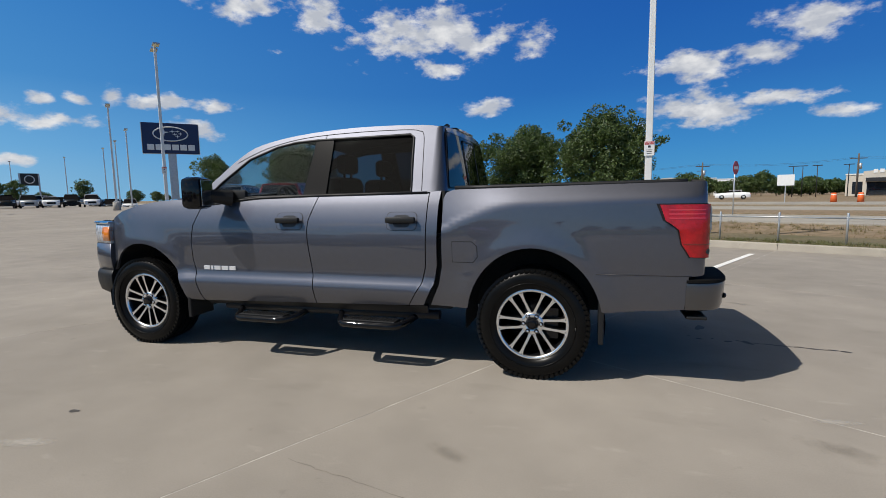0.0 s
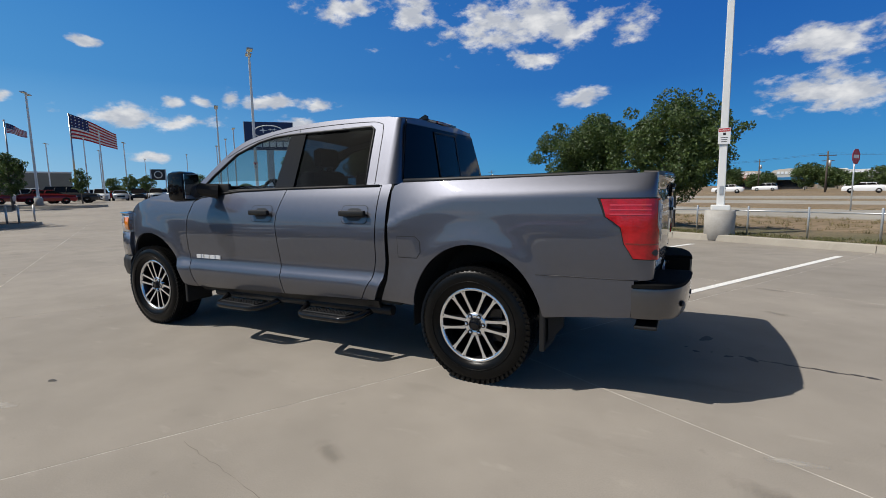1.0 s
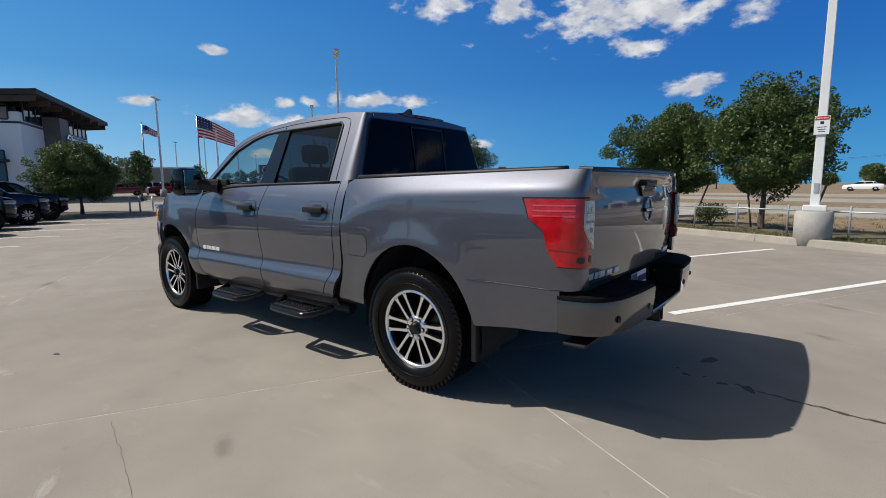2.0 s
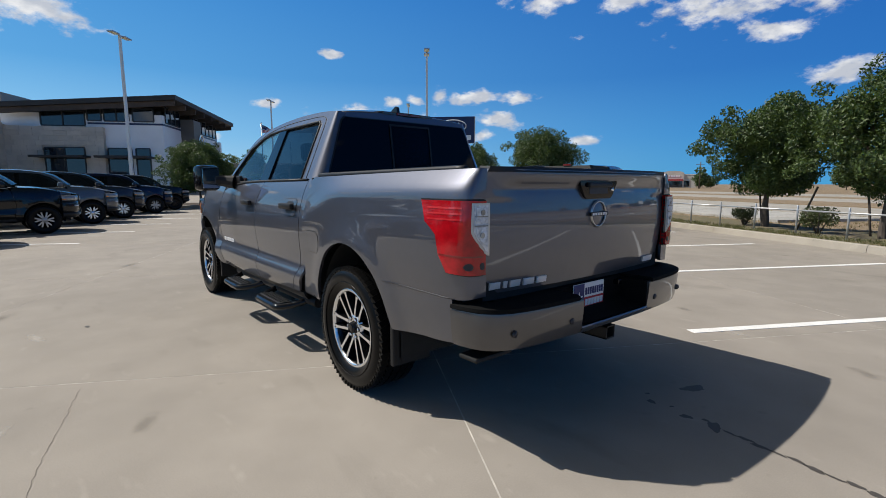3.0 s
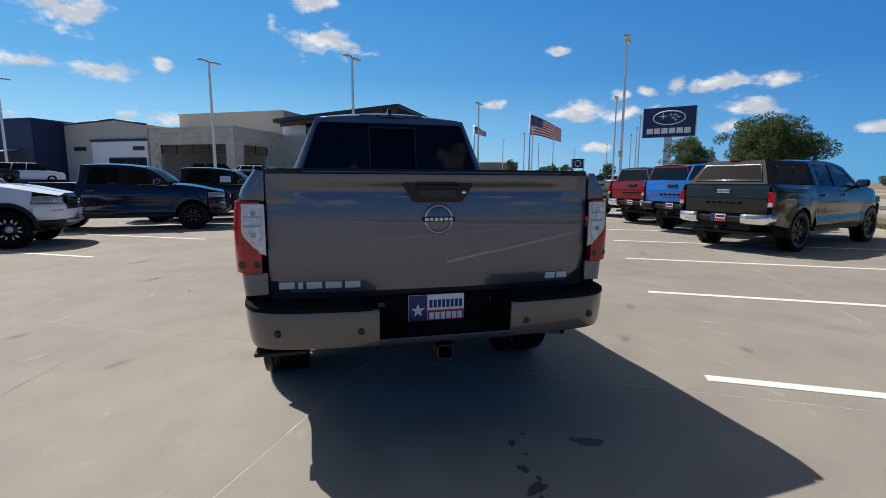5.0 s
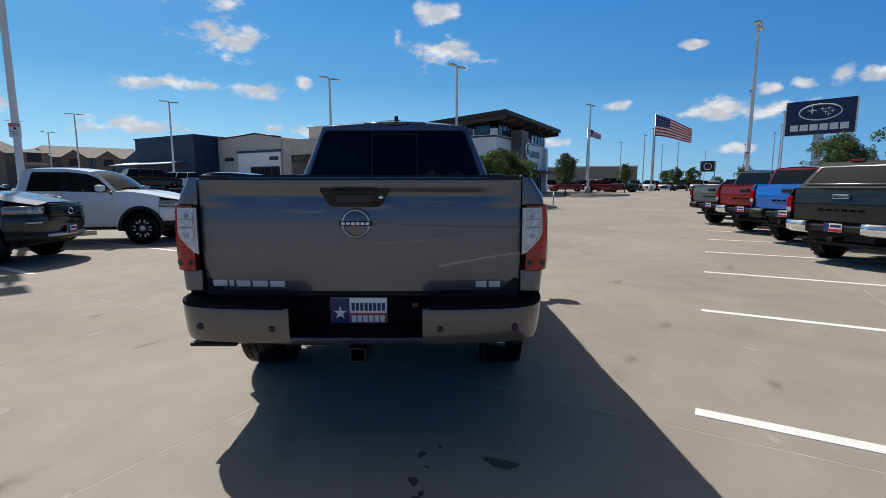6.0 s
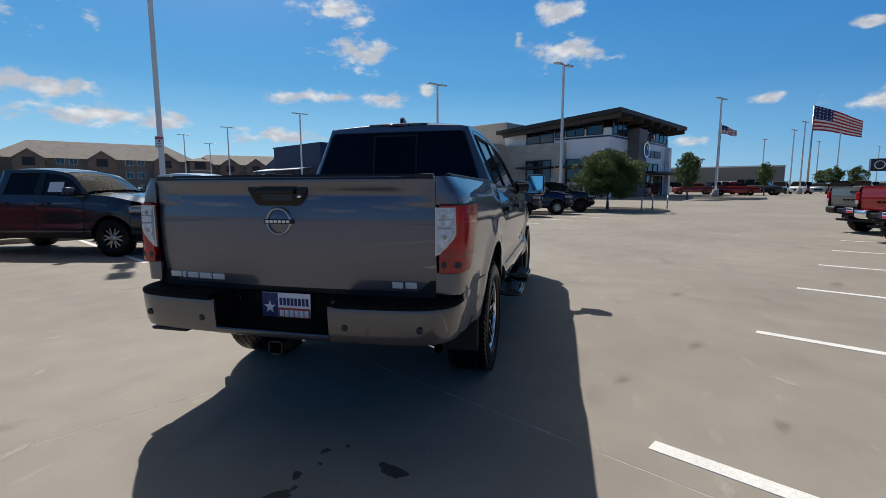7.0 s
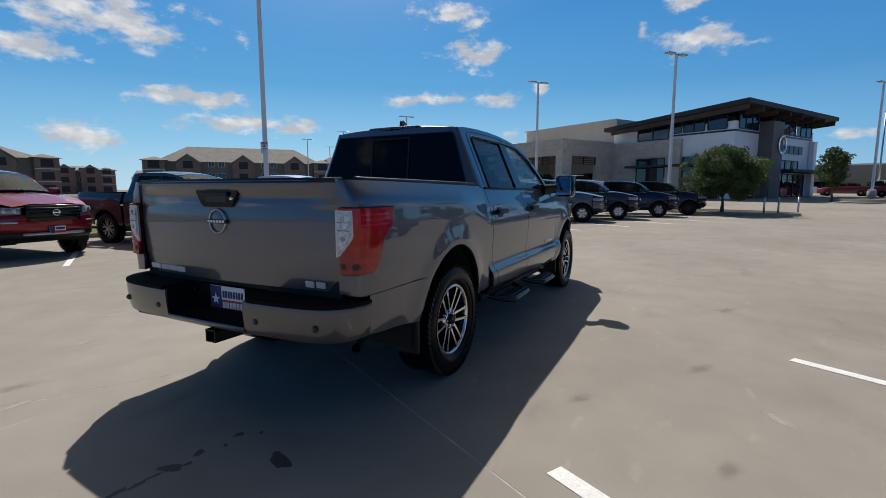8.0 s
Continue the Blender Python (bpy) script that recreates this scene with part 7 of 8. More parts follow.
def far_car(label, paint, x, y, heading, suv=True, s=1.0):
    """A car in the distance: body, glass band, lamps and wheels."""
    t = thing("parked_car", label, "car", "cars across the lot", at=pose(x, y, lot_rise(x, y), 0, 0, heading) @ Matrix.Diagonal((s, s, s, 1)))
    L, W, H = 4.7, 0.92, 1.68 if suv else 1.42
    xs = [-2.35, -2.2, -1.5, -1.15, -0.4, 0.6, 1.6, 2.2, 2.35] if suv else [-2.35, -2.2, -1.2, -0.9, -0.2, 0.5, 1.4, 2.2, 2.35]
    belt = [0.72, 0.86, 0.98, 1.02, 1.05, 1.06, 1.07, 1.0, 0.8]
    b = bmesh.new()
    rows = []
    for x0, z in zip(xs, belt):
        k = 0.86 if abs(x0) > 2.3 else (0.95 if abs(x0) > 2.1 else 1.0)
        rows.append([b.verts.new(v) for v in ((x0, -W * k * 0.92, 0.28), (x0, -W * k, 0.6), (x0, -W * k * 0.95, z), (x0, 0, z + 0.03), (x0, W * k * 0.95, z), (x0, W * k, 0.6), (x0, W * k * 0.92, 0.28))])
    for p, q in zip(rows, rows[1:]):
        for i in range(6):
            b.faces.new((p[i], q[i], q[i + 1], p[i + 1])).smooth = True
    b.faces.new(rows[0][::-1]), b.faces.new(rows[-1])
    bmesh.ops.recalc_face_normals(b, faces=b.faces[:])
    part("body", b, paint, t)
    def shell(name, mat, lo, hi, inset, z0, z1):
        c = bmesh.new()
        a = [c.verts.new((x0, y0, z0)) for x0, y0 in ((lo[0], -0.84 + inset), (hi[0], -0.84 + inset), (hi[0], 0.84 - inset), (lo[0], 0.84 - inset))]
        e = [c.verts.new((x0, y0, z1)) for x0, y0 in ((lo[1], -0.64 + inset), (hi[1], -0.64 + inset), (hi[1], 0.64 - inset), (lo[1], 0.64 - inset))]
        c.faces.new(e)
        for i in range(4):
            c.faces.new((a[i], a[(i + 1) % 4], e[(i + 1) % 4], e[i]))
        bmesh.ops.recalc_face_normals(c, faces=c.faces[:])
        return part(name, c, mat, t)
    end = 2.2 if suv else 1.55
    shell("glasshouse", M["gloss_black"], (-1.2, -0.45), (end, end - 0.35), 0.0, 1.0, H - 0.06)
    rf = bmesh.new()
    box(rf, -0.5, end - 0.33, -0.645, 0.645, H - 0.07, H, bevel=0.03)
    for s2 in (-1, 1):
        for x0, x1 in ((0.25, 0.15), (1.25, 1.05)):
            tube(rf, [(x0, s2 * 0.835, 1.02), (x1, s2 * 0.655, H - 0.05)], 0.035, 5)
    part("roof", rf, paint, t)
    for s2 in (-1, 1):
        part("headlamp", box_bm(-2.34, -2.22, s2 * 0.66 - 0.14, s2 * 0.66 + 0.14, 0.68, 0.80, bevel=0.02), M["clear_lens"], t)
        part("tail_lamp", box_bm(2.22, 2.345, s2 * 0.66 - 0.14, s2 * 0.66 + 0.14, 0.78, 0.92, bevel=0.02), M["red_lens"], t)
        for x0 in (-1.42, 1.42):
            w = new("wheel", FLEET["silver"])
            w.parent = t
            w.matrix_local = pose(x0, s2 * 0.82, 0.33, 0, 0, 0 if s2 < 0 else 180) @ Matrix.Diagonal((0.81, 0.81, 0.81, 1))
            ty = new("tyre", FLEET["tyre"])
            ty.parent = w
    part("grille", box_bm(-2.37, -2.30, -0.45, 0.45, 0.45, 0.70, bevel=0.02), M["gloss_black"], t)
    return t


FAR_LABEL = {"black": "black car in a far row across the lot", "white": "white car in a far row across the lot", "silver": "silver car in a far row across the lot", "navy": "dark blue car in a far row across the lot", "red": "red car in a far row across the lot", "dark_grey": "dark grey car in a far row across the lot"}
for i, (paint, suv) in enumerate([("silver", True), ("white", True), ("silver", False), ("black", True), ("silver", True), ("white", False), ("black", True), ("white", True), ("dark_grey", True), ("white", True)]):
    t = radians(158.4 - 1.55 * i)
    far_car(FAR_LABEL[paint], PAINTS[paint], 3.5 + 80 * math.cos(t), 0.6 + 80 * math.sin(t), 158 - 2 * i, suv)
for i, (paint, suv) in enumerate([("dark_grey", True), ("navy", True), ("red", False), ("black", True), ("white", True), ("black", False), ("silver", True), ("dark_grey", True)]):
    t = radians(159.0 - 1.9 * i)
    far_car(FAR_LABEL[paint], PAINTS[paint], 3.5 + 94 * math.cos(t), 0.6 + 94 * math.sin(t), 70 + 5 * (i % 3), suv)
far_car("red coupe side-on beside a planted island", PAINTS["red"], -56.8, 20.4, 252, False)
far_car("dark sport utility beside a red coupe", PAINTS["dark_grey"], -58.8, 23.4, 236, True, 1.08)
far_car("white car parked behind a red coupe", PAINTS["white"], -65.4, 21.3, 70, True)
far_car("dark red car parked before the low grey building", PAINTS["dark_red"], -64.5, 17.8, 75, False)
far_car("black sport utility before the low grey building", PAINTS["black"], -70.0, 15.6, 80, True)
far_car("white car before the low grey building", PAINTS["white"], -66.0, 13.4, 75, False)
for x, y, p in ((-54.5, 8.6, "dark_red"),):
    far_car("parked car in front of the dealership buildings", PAINTS[p], x, y, 62, True)
# a raised terrace of the lot before the workshop, with cars on it
terrace = bmesh.new()
prism(terrace, [(-29, 0.0), (-24, 1.1), (-8.75, 1.1), (-8.75, -0.2), (-29, -0.2)], 42.0, m=pose(0, 12.4, 0))
tr = tagged(part("terrace", terrace, M["concrete"]), "raised concrete terrace sloping up to the workshop", "pavement", kind="structure")
tr.matrix_world = SHOW
for label, paint, x, y, turn, suv, sc in (("white station wagon side-on before the navy workshop", "white", -43.4, -24.6, -65, True, 0.97), ("dark green sport utility before the navy workshop", "green_black", -41.2, -27.0, -40, True, 1.1), ("blue car parked before the navy workshop", "blue", -38.8, -29.8, -55, False, 1.0), ("black sport utility before the beige hall", "black", -41.0, -9.6, -75, True, 1.0), ("white car before the beige hall", "white", -41.8, -6.8, -75, False, 1.1)):
    far_car(label, PAINTS[paint], x, y, turn, suv, sc).matrix_world.translation.z = 1.1
# ---- light poles, signs, flags ----
def light_pole(x, y, h=9.6, turn=0.0, notice=None, near=False, heads=2, facing=0.0):
    p = thing("light_pole", "tall white steel light pole on a round concrete base" if near else "white steel parking-lot light pole with flat lamp heads", "light pole", "parking-lot light poles", at=pose(x, y, lot_rise(x, y), 0, 0, turn))
    h -= lot_rise(x, y)
    b = bmesh.new()
    r = 0.33 if near else 0.30
    tube(b, [(0, 0, -0.1), (0, 0, 0.70), (0, 0, 0.72)], [r, r, r - 0.03], 24)
    part("concrete_base", b, M["concrete_base"], p)
    bm = bmesh.new()
    w0, w1 = 0.085, 0.06
    lo = [bm.verts.new((a * w0, c * w0, 0.72)) for a, c in ((-1, -1), (1, -1), (1, 1), (-1, 1))]
    hi = [bm.verts.new((a * w1, c * w1, h)) for a, c in ((-1, -1), (1, -1), (1, 1), (-1, 1))]
    for i in range(4):
        bm.faces.new((lo[i], lo[(i + 1) % 4], hi[(i + 1) % 4], hi[i]))
    bm.faces.new(hi)
    bmesh.ops.bevel(bm, geom=[e for e in bm.edges if abs(e.verts[0].co.z - e.verts[1].co.z) > 1], offset=0.012, segments=2, affect="EDGES")
    part("shaft", bm, M["white_paint"], p)
    part("base_cover", box_bm(-0.20, 0.20, -0.20, 0.20, 0.72, 0.84, bevel=0.02), M["white_paint"], p)
    for k in range(heads):
        s = 1 if k == 0 else -1
        hd = box_bm(s * 0.55 - 0.32, s * 0.55 + 0.32, -0.17, 0.17, h - 0.06, h + 0.02, bevel=0.02)
        box(hd, min(0, s * 0.3), max(0, s * 0.3), -0.035, 0.035, h - 0.05, h + 0.01)
        lh = part("lamp_head", hd, M["silver"], p)
        part("lamp_lens", box_bm(s * 0.55 - 0.26, s * 0.55 + 0.26, -0.13, 0.13, h - 0.068, h - 0.058), M["amber_glass"], lh)
    if notice:
        n = part("notice", box_bm(-0.125, 0.125, -0.11, -0.10, notice - 0.185, notice + 0.185, m=pose(0, 0, 0, 0, 0, facing)), M["white_plastic"], p, "small white warning notice with a red header")
        part("notice_header", box_bm(-0.118, 0.118, -0.113, -0.11, notice + 0.10, notice + 0.175, m=pose(0, 0, 0, 0, 0, facing)), M["red_paint"], n)
        cu = bpy.data.curves.new("warning", "FONT")
        cu.body, cu.size, cu.align_x, cu.align_y, cu.extrude = "WARNING", 0.052, "CENTER", "CENTER", 0.0008
        tx = new("lettering", cu)
        cu.materials.append(M["white_plastic"])
        tx.parent, tx.matrix_local = n, pose(0, 0, 0, 0, 0, facing) @ pose(0, -0.115, notice + 0.138, 90, 0, 0)
        part("notice_picture", box_bm(-0.03, 0.03, -0.113, -0.11, notice + 0.02, notice + 0.075, m=pose(0, 0, 0, 0, 0, facing)), M["ink"], n)
        for k in range(3):
            part("notice_bar", box_bm(-0.075 + 0.01 * k, 0.075 - 0.01 * k, -0.113, -0.11, notice - 0.045 - 0.045 * k, notice - 0.032 - 0.045 * k, m=pose(0, 0, 0, 0, 0, facing)), M["ink"], n)
        part("panel_cover", box_bm(-0.04, 0.04, -0.10, -0.07, 1.1, 1.3), M["galv"], p)
    return p


M["amber_glass"] = material("lamp_glass", (0.75, 0.72, 0.5), 0.2, var=0.1, scale=6)
light_pole(1.89, 9.42, 10.2, 0, notice=2.46, near=True)
light_pole(-9.15, -10.85, 10.2, 45, notice=2.80, near=True, facing=75)
light_pole(-22.2, 16.7, 9.6, 143, notice=3.0, facing=-103)
for x, y, tn in ((-30.4, 1.3, 143), (-34.1, -8.4, 143), (-46.3, 15.4, 143), (-44.2, -26.6, 143), (-39.5, 27.5, 143), (-51.0, 38.6, 143), (-52, -42, 143), (-57.5, -54, 143), (-62, 46, 143), (-72, 52, 143), (-78, 40, 143), (-88, 34, 143), (-95, 45, 143), (-110, 62, 143), (-66, 30.5, 143), (-92, 60, 143), (-75, 33, 143), (-70, -60, 143)):
    light_pole(x, y, 9.6, tn)


def dealer_sign():
    s = thing("pylon_sign", "large navy roadside sign with white oval emblem on a grey column", "sign", at=pose(-38.6, 33.0, 0, 0, 0, 44))
    part("column", box_bm(-0.35, 0.35, -0.2, 0.2, -0.1, 5.9, bevel=0.03), M["galv"], s, "grey steel column")
    face = part("sign_panel", box_bm(-2.4, 2.4, -0.3, 0.3, 5.85, 8.75, bevel=0.04), M["blue_sign"], s)
    part("sign_rim", box_bm(-2.45, -2.4, -0.32, 0.32, 5.85, 8.75), M["trim_white"], s)
    part("sign_rim", box_bm(2.4, 2.45, -0.32, 0.32, 5.85, 8.75), M["trim_white"], s)
    for side in (-1, 1):
        o = bmesh.new()
        tube(o, [(1.46 * math.cos(2 * math.pi * k / 36), side * 0.31, 7.72 + 0.66 * math.sin(2 * math.pi * k / 36)) for k in range(37)], 0.055, 6)
        part("oval_emblem", o, M["white_plastic"], face)
        for px, pz, r in ((-0.56, 7.88, 0.38), (0.15, 7.97, 0.21), (0.58, 7.98, 0.19), (0.36, 7.70, 0.20), (0.84, 7.76, 0.19), (0.58, 7.48, 0.19)):
            st = bmesh.new()
            prism(st, [(0, r), (r * 0.16, r * 0.16), (r * 1.2, 0), (r * 0.16, -r * 0.16), (0, -r), (-r * 0.16, -r * 0.16), (-r * 1.2, 0), (-r * 0.16, r * 0.16)], 0.02, m=pose(px * side * -1 if side > 0 else px, side * 0.312 - 0.01, pz))
            part("emblem_star", st, M["white_plastic"], face)
        for k in range(6):
            part("sign_letter", box_bm(-2.02 + k * 0.69, -1.45 + k * 0.69, side * 0.31 - 0.02, side * 0.31 + 0.02, 6.18, 6.72), M["white_plastic"], face)


dealer_sign()


def gate_sign():
    s = thing("gate_sign", "square grey gateway sign with a ring emblem, far off", "sign", at=pose(-79.5, 46, 0, 0, 0, 60))
    for x in (-1.1, 1.1):
        part("post", box_bm(x - 0.1, x + 0.1, -0.15, 0.15, 0, 5.7), M["galv"], s)
    part("sign_panel", box_bm(-1.0, 1.0, -0.12, 0.12, 3.9, 5.7), M["mullion"], s)
    r = bmesh.new()
    lathe(r, [(0.5, -0.03), (0.62, -0.03), (0.62, 0.02)], 24)
    bmesh.ops.transform(r, matrix=pose(0, -0.13, 4.8), verts=r.verts)
    part("ring_emblem", r, M["white_plastic"], s)


gate_sign()
M["flag_red"] = material("flag_red", (0.45, 0.02, 0.03), 0.7)
M["flag_white"] = material("flag_white", (0.75, 0.74, 0.72), 0.7)
M["flag_blue"] = material("flag_blue", (0.02, 0.03, 0.12), 0.7)


def flag(x, y, h, w, fh, turn):
    """A striped flag with a starred canton, flying from a tall pole in a light wind."""
    p = thing("flagpole", "tall flagpole flying a striped red, white and blue flag", "flagpole", at=pose(x, y, 0, 0, 0, turn))
    b = bmesh.new()
    tube(b, [(0, 0, -0.1), (0, 0, h)], [0.012 * h, 0.007 * h], 10)
    part("pole", b, M["silver"], p)
    ball = bmesh.new()
    bmesh.ops.create_uvsphere(ball, u_segments=10, v_segments=6, radius=0.12, matrix=pose(0, 0, h + 0.1))
    part("finial", ball, M["chrome"], p)
    def cloth(u, v):
        sag = -0.75 * fh * u ** 1.2
        return Vector((0.1 + w * u * 0.97, 0.04 * w * math.sin(u * 9 + v * 1.5) * u ** 0.5, h - 0.15 - fh * v * (1 - 0.35 * u) + sag + 0.05 * math.sin(u * 7)))
    root = None
    for k in range(13):
        u0 = 0.4 if k < 7 else 0.0
        g = grid_bm(18, 1, lambda u, v: cloth(u0 + (1 - u0) * u, (k + v) / 13))
        ob = part("flag_stripe", g, M["flag_red"] if k % 2 == 0 else M["flag_white"], p)
    ct = part("flag_canton", grid_bm(8, 4, lambda u, v: cloth(0.4 * u, v * 7 / 13)), M["flag_blue"], p)
    for i in range(5):
        for j in range(4):
            c = cloth(0.4 * (i + 0.5) / 5, (j + 0.5) / 4 * 7 / 13)
            for s in (-1, 1):
                st = bmesh.new()
                q = [((0.055 if k % 2 == 0 else 0.022) * w / 4 * math.sin(k * math.pi / 5) * 1.6, (0.055 if k % 2 == 0 else 0.022) * w / 4 * math.cos(k * math.pi / 5) * 1.6) for k in range(10)]
                prism(st, q, 0.004, m=pose(c.x, c.y + s * 0.02, c.z))
                part("star", st, M["flag_white"], ct)


flag(-184, 82.0, 29.0, 13.0, 8.1, 66)
flag(-65.5, 20.9, 9.6, 1.75, 1.1, 72)


# ---- fence along the verge ----
def pipe_fence():
    f = thing("pipe_fence", "low galvanised pipe fence along the grass verge", "fence", at=LOT)
    a = CURB + 0.72
    for k in range(-20, 60):
        b0 = 3.75 + 1.21 * k
        p = bmesh.new()
        tube(p, [(a, b0, 0.0), (a, b0, 0.80), (a, b0, 0.815)], [0.022, 0.022, 0.014], 8)
        part("post", p, M["galv"], f)
        if k % 2 == 0:
            r = bmesh.new()
            tube(r, [(a, b0, 0.70), (a, b0 + 2.42, 0.70)], 0.018, 8)
            part("rail", r, M["galv"], f)


pipe_fence()


# ---- trees and shrubs ----
def leaf_material(name, c1, c2):
    m = material(name, c1, 0.55)
    nt = m.node_tree
    N, L = nt.nodes.new, nt.links.new
    p = nt.nodes["Principled BSDF"]
    g, r = N("ShaderNodeNewGeometry"), N("ShaderNodeValToRGB")
    r.color_ramp.elements[0].color, r.color_ramp.elements[1].color = (*c1, 1), (*c2, 1)
    L(g.outputs["Random Per Island"], r.inputs["Fac"]), L(r.outputs[0], p.inputs["Base Color"])
    tr, mx, out = N("ShaderNodeBsdfTranslucent"), N("ShaderNodeMixShader"), nt.nodes["Material Output"]
    tr.inputs["Color"].default_value = (c2[0] * 1.5, c2[1] * 1.7, c2[2], 1)
    mx.inputs[0].default_value = 0.16
    L(p.outputs[0], mx.inputs[1]), L(tr.outputs[0], mx.inputs[2]), L(mx.outputs[0], out.inputs["Surface"])
    return m


M["oak_leaf"] = leaf_material("oak_leaf", (0.016, 0.034, 0.009), (0.088, 0.132, 0.031))
M["shrub_leaf"] = leaf_material("shrub_leaf", (0.022, 0.040, 0.014), (0.10, 0.115, 0.04))


def leaf_mesh(name, clumps, per, size, seed, mat, squash=0.85):
    """Leaves scattered through soft clumps; each leaf is a small folded blade."""
    rng = np.random.default_rng(seed)
    verts, faces = [], []
    n = 0
    for (cx, cy, cz, r) in clumps:
        k = int(per * r * r)
        d = rng.normal(size=(k, 3))
        d /= np.linalg.norm(d, axis=1)[:, None]
        rad = r * rng.uniform(0.55, 1.05, size=k) ** 0.6
        c = np.array([cx, cy, cz]) + d * rad[:, None] * np.array([1, 1, squash])
        ax = rng.normal(size=(k, 3))
        ax /= np.linalg.norm(ax, axis=1)[:, None]
        b = np.cross(ax, d + 0.6 * rng.normal(size=(k, 3)))
        b /= np.linalg.norm(b, axis=1)[:, None] + 1e-9
        s = size * rng.uniform(0.6, 1.3, size=(k, 1))
        tip, tail, l, rr = c + ax * s, c - ax * s, c + b * s * 0.45 + d * s * 0.12, c - b * s * 0.45 + d * s * 0.12
        verts.append(np.stack([tail, l, tip, rr], axis=1).reshape(-1, 3))
        idx = n + np.arange(k)[:, None] * 4
        faces.append(np.concatenate([idx + np.array([0, 1, 2]), idx + np.array([0, 2, 3])]))
        n += 4 * k
    me = bpy.data.meshes.new(name)
    me.from_pydata(np.concatenate(verts).tolist(), [], np.concatenate(faces).tolist())
    me.materials.append(mat)
    return me


def tree(label, x, y, h, rad, seed, trunk=0.09, clear=1.3, per=420, size=0.07, z0=0.0, lean=0.0, squash=0.8, sprigs=True):
    rng = random.Random(seed)
    t = thing("tree", label, "tree", at=pose(x, y, z0 + lot_rise(x, y), 0, 0, seed * 37))
    b = bmesh.new()
    fork = clear
    tube(b, spline([(0, 0, -0.15), (0.02, 0, 0.25), (lean * 0.4, 0.03, fork * 0.6), (lean, 0.0, fork), (lean * 1.3, -0.05, fork + (h - fork) * 0.45), (lean * 1.2, 0.0, h * 0.86)], 4), [trunk * (1.5 if i == 0 else max(0.2, 1.05 - i * 0.045)) for i in range(21)], 10)
    ends = []
    for k in range(9):
        a = 2 * math.pi * k / 9 + rng.uniform(-0.3, 0.3)
        e = rng.uniform(0.35, 0.85)
        zz = fork + rng.uniform(0.0, 0.35) * (h - fork)
        tip = Vector((math.cos(a) * rad * 0.8 * e, math.sin(a) * rad * 0.8 * e, fork + (h - fork) * rng.uniform(0.25, 0.8)))
        st = Vector((lean, 0, zz))
        mid = st.lerp(tip, 0.5) + Vector((0, 0, 0.12 * rad))
        tube(b, [st, mid, tip], [trunk * 0.45, trunk * 0.3, trunk * 0.1], 6)
        ends.append(tip)
    part("trunk", b, M["bark"], t, smooth=True)
    cz, ch = clear + (h - clear) * 0.48, (h - clear) * 0.55
    clumps = []
    for k in range(84):
        a, u = rng.uniform(0, 2 * math.pi), rng.uniform(-1, 1)
        rr = math.sqrt(max(0.02, 1 - u * u)) * rng.uniform(0.55, 0.92)
        w = 1.0 + 0.25 * math.sin(3 * a + seed) + 0.1 * math.sin(7 * a)
        clumps.append((lean + math.cos(a) * rr * rad * w * 0.82, math.sin(a) * rr * rad * w * 0.82, cz + u * ch * rng.uniform(0.7, 0.95), rad * rng.uniform(0.13, 0.27)))
    for k in range(8):
        clumps.append((lean + rng.uniform(-0.4, 0.4) * rad, rng.uniform(-0.4, 0.4) * rad, cz + rng.uniform(-0.5, 0.5) * ch, rad * 0.4))
    if sprigs:
        for k in range(26):
            a, u = rng.uniform(0, 2 * math.pi), rng.uniform(-0.6, 1)
            rr = math.sqrt(max(0.05, 1 - u * u))
            clumps.append((lean + math.cos(a) * rr * rad * 1.0, math.sin(a) * rr * rad * 1.0, cz + u * ch * 1.04, rad * rng.uniform(0.07, 0.13)))
    cr = new("crown", leaf_mesh("crown", clumps, per, size, seed, M["oak_leaf"], squash))
    cr.parent = t
    return t


def shrub(x, y, z0, r, seed):
    t = thing("shrub", "small rounded shrub with mixed green and yellow leaves", "shrub", "shrubs along the fence", at=pose(x, y, z0, 0, 0, seed * 50))
    rng = random.Random(seed)
    b = bmesh.new()
    for k in range(6):
        a = k * 1.05
        tube(b, [(0, 0, -0.05), (0.3 * r * math.cos(a), 0.3 * r * math.sin(a), r * 0.5), (0.7 * r * math.cos(a), 0.7 * r * math.sin(a), r * 1.1)], [0.02, 0.014, 0.006], 5)
    part("stems", b, M["bark"], t)
    cl = [(rng.uniform(-0.5, 0.5) * r, rng.uniform(-0.5, 0.5) * r, r * rng.uniform(0.45, 1.1), r * rng.uniform(0.3, 0.5)) for _ in range(14)]
    cr = new("leaves", leaf_mesh("leaves", cl, 4200, 0.03, seed, M["shrub_leaf"]))
    cr.parent = t


def on_lot(a, b):
    v = LOT @ Vector((a, b, 0))
    return v.x, v.y


tree("leafy young live oak with a dense dark crown on the verge", *on_lot(10.85, 8.15), 3.4, 1.9, 3, trunk=0.11, clear=1.05, z0=0.12, per=3000, size=0.046)
tree("open-crowned live oak with straggling branches on the verge", *on_lot(10.85, 5.05), 3.65, 1.85, 5, trunk=0.09, clear=1.1, z0=0.12, per=2500, size=0.046)
tree("live oak behind the parked trucks", -17.8, 22.8, 4.7, 2.6, 8, z0=0.0, per=1400, size=0.06)
tree("small live oak behind the parked trucks", -26.5, 25.2, 4.5, 1.9, 9, z0=0.0, per=1400, size=0.06)
tree("round-crowned live oak on a planted island", -26.9, 4.1, 3.35, 2.15, 11, trunk=0.10, clear=0.75, z0=0.14, per=2000, size=0.055)
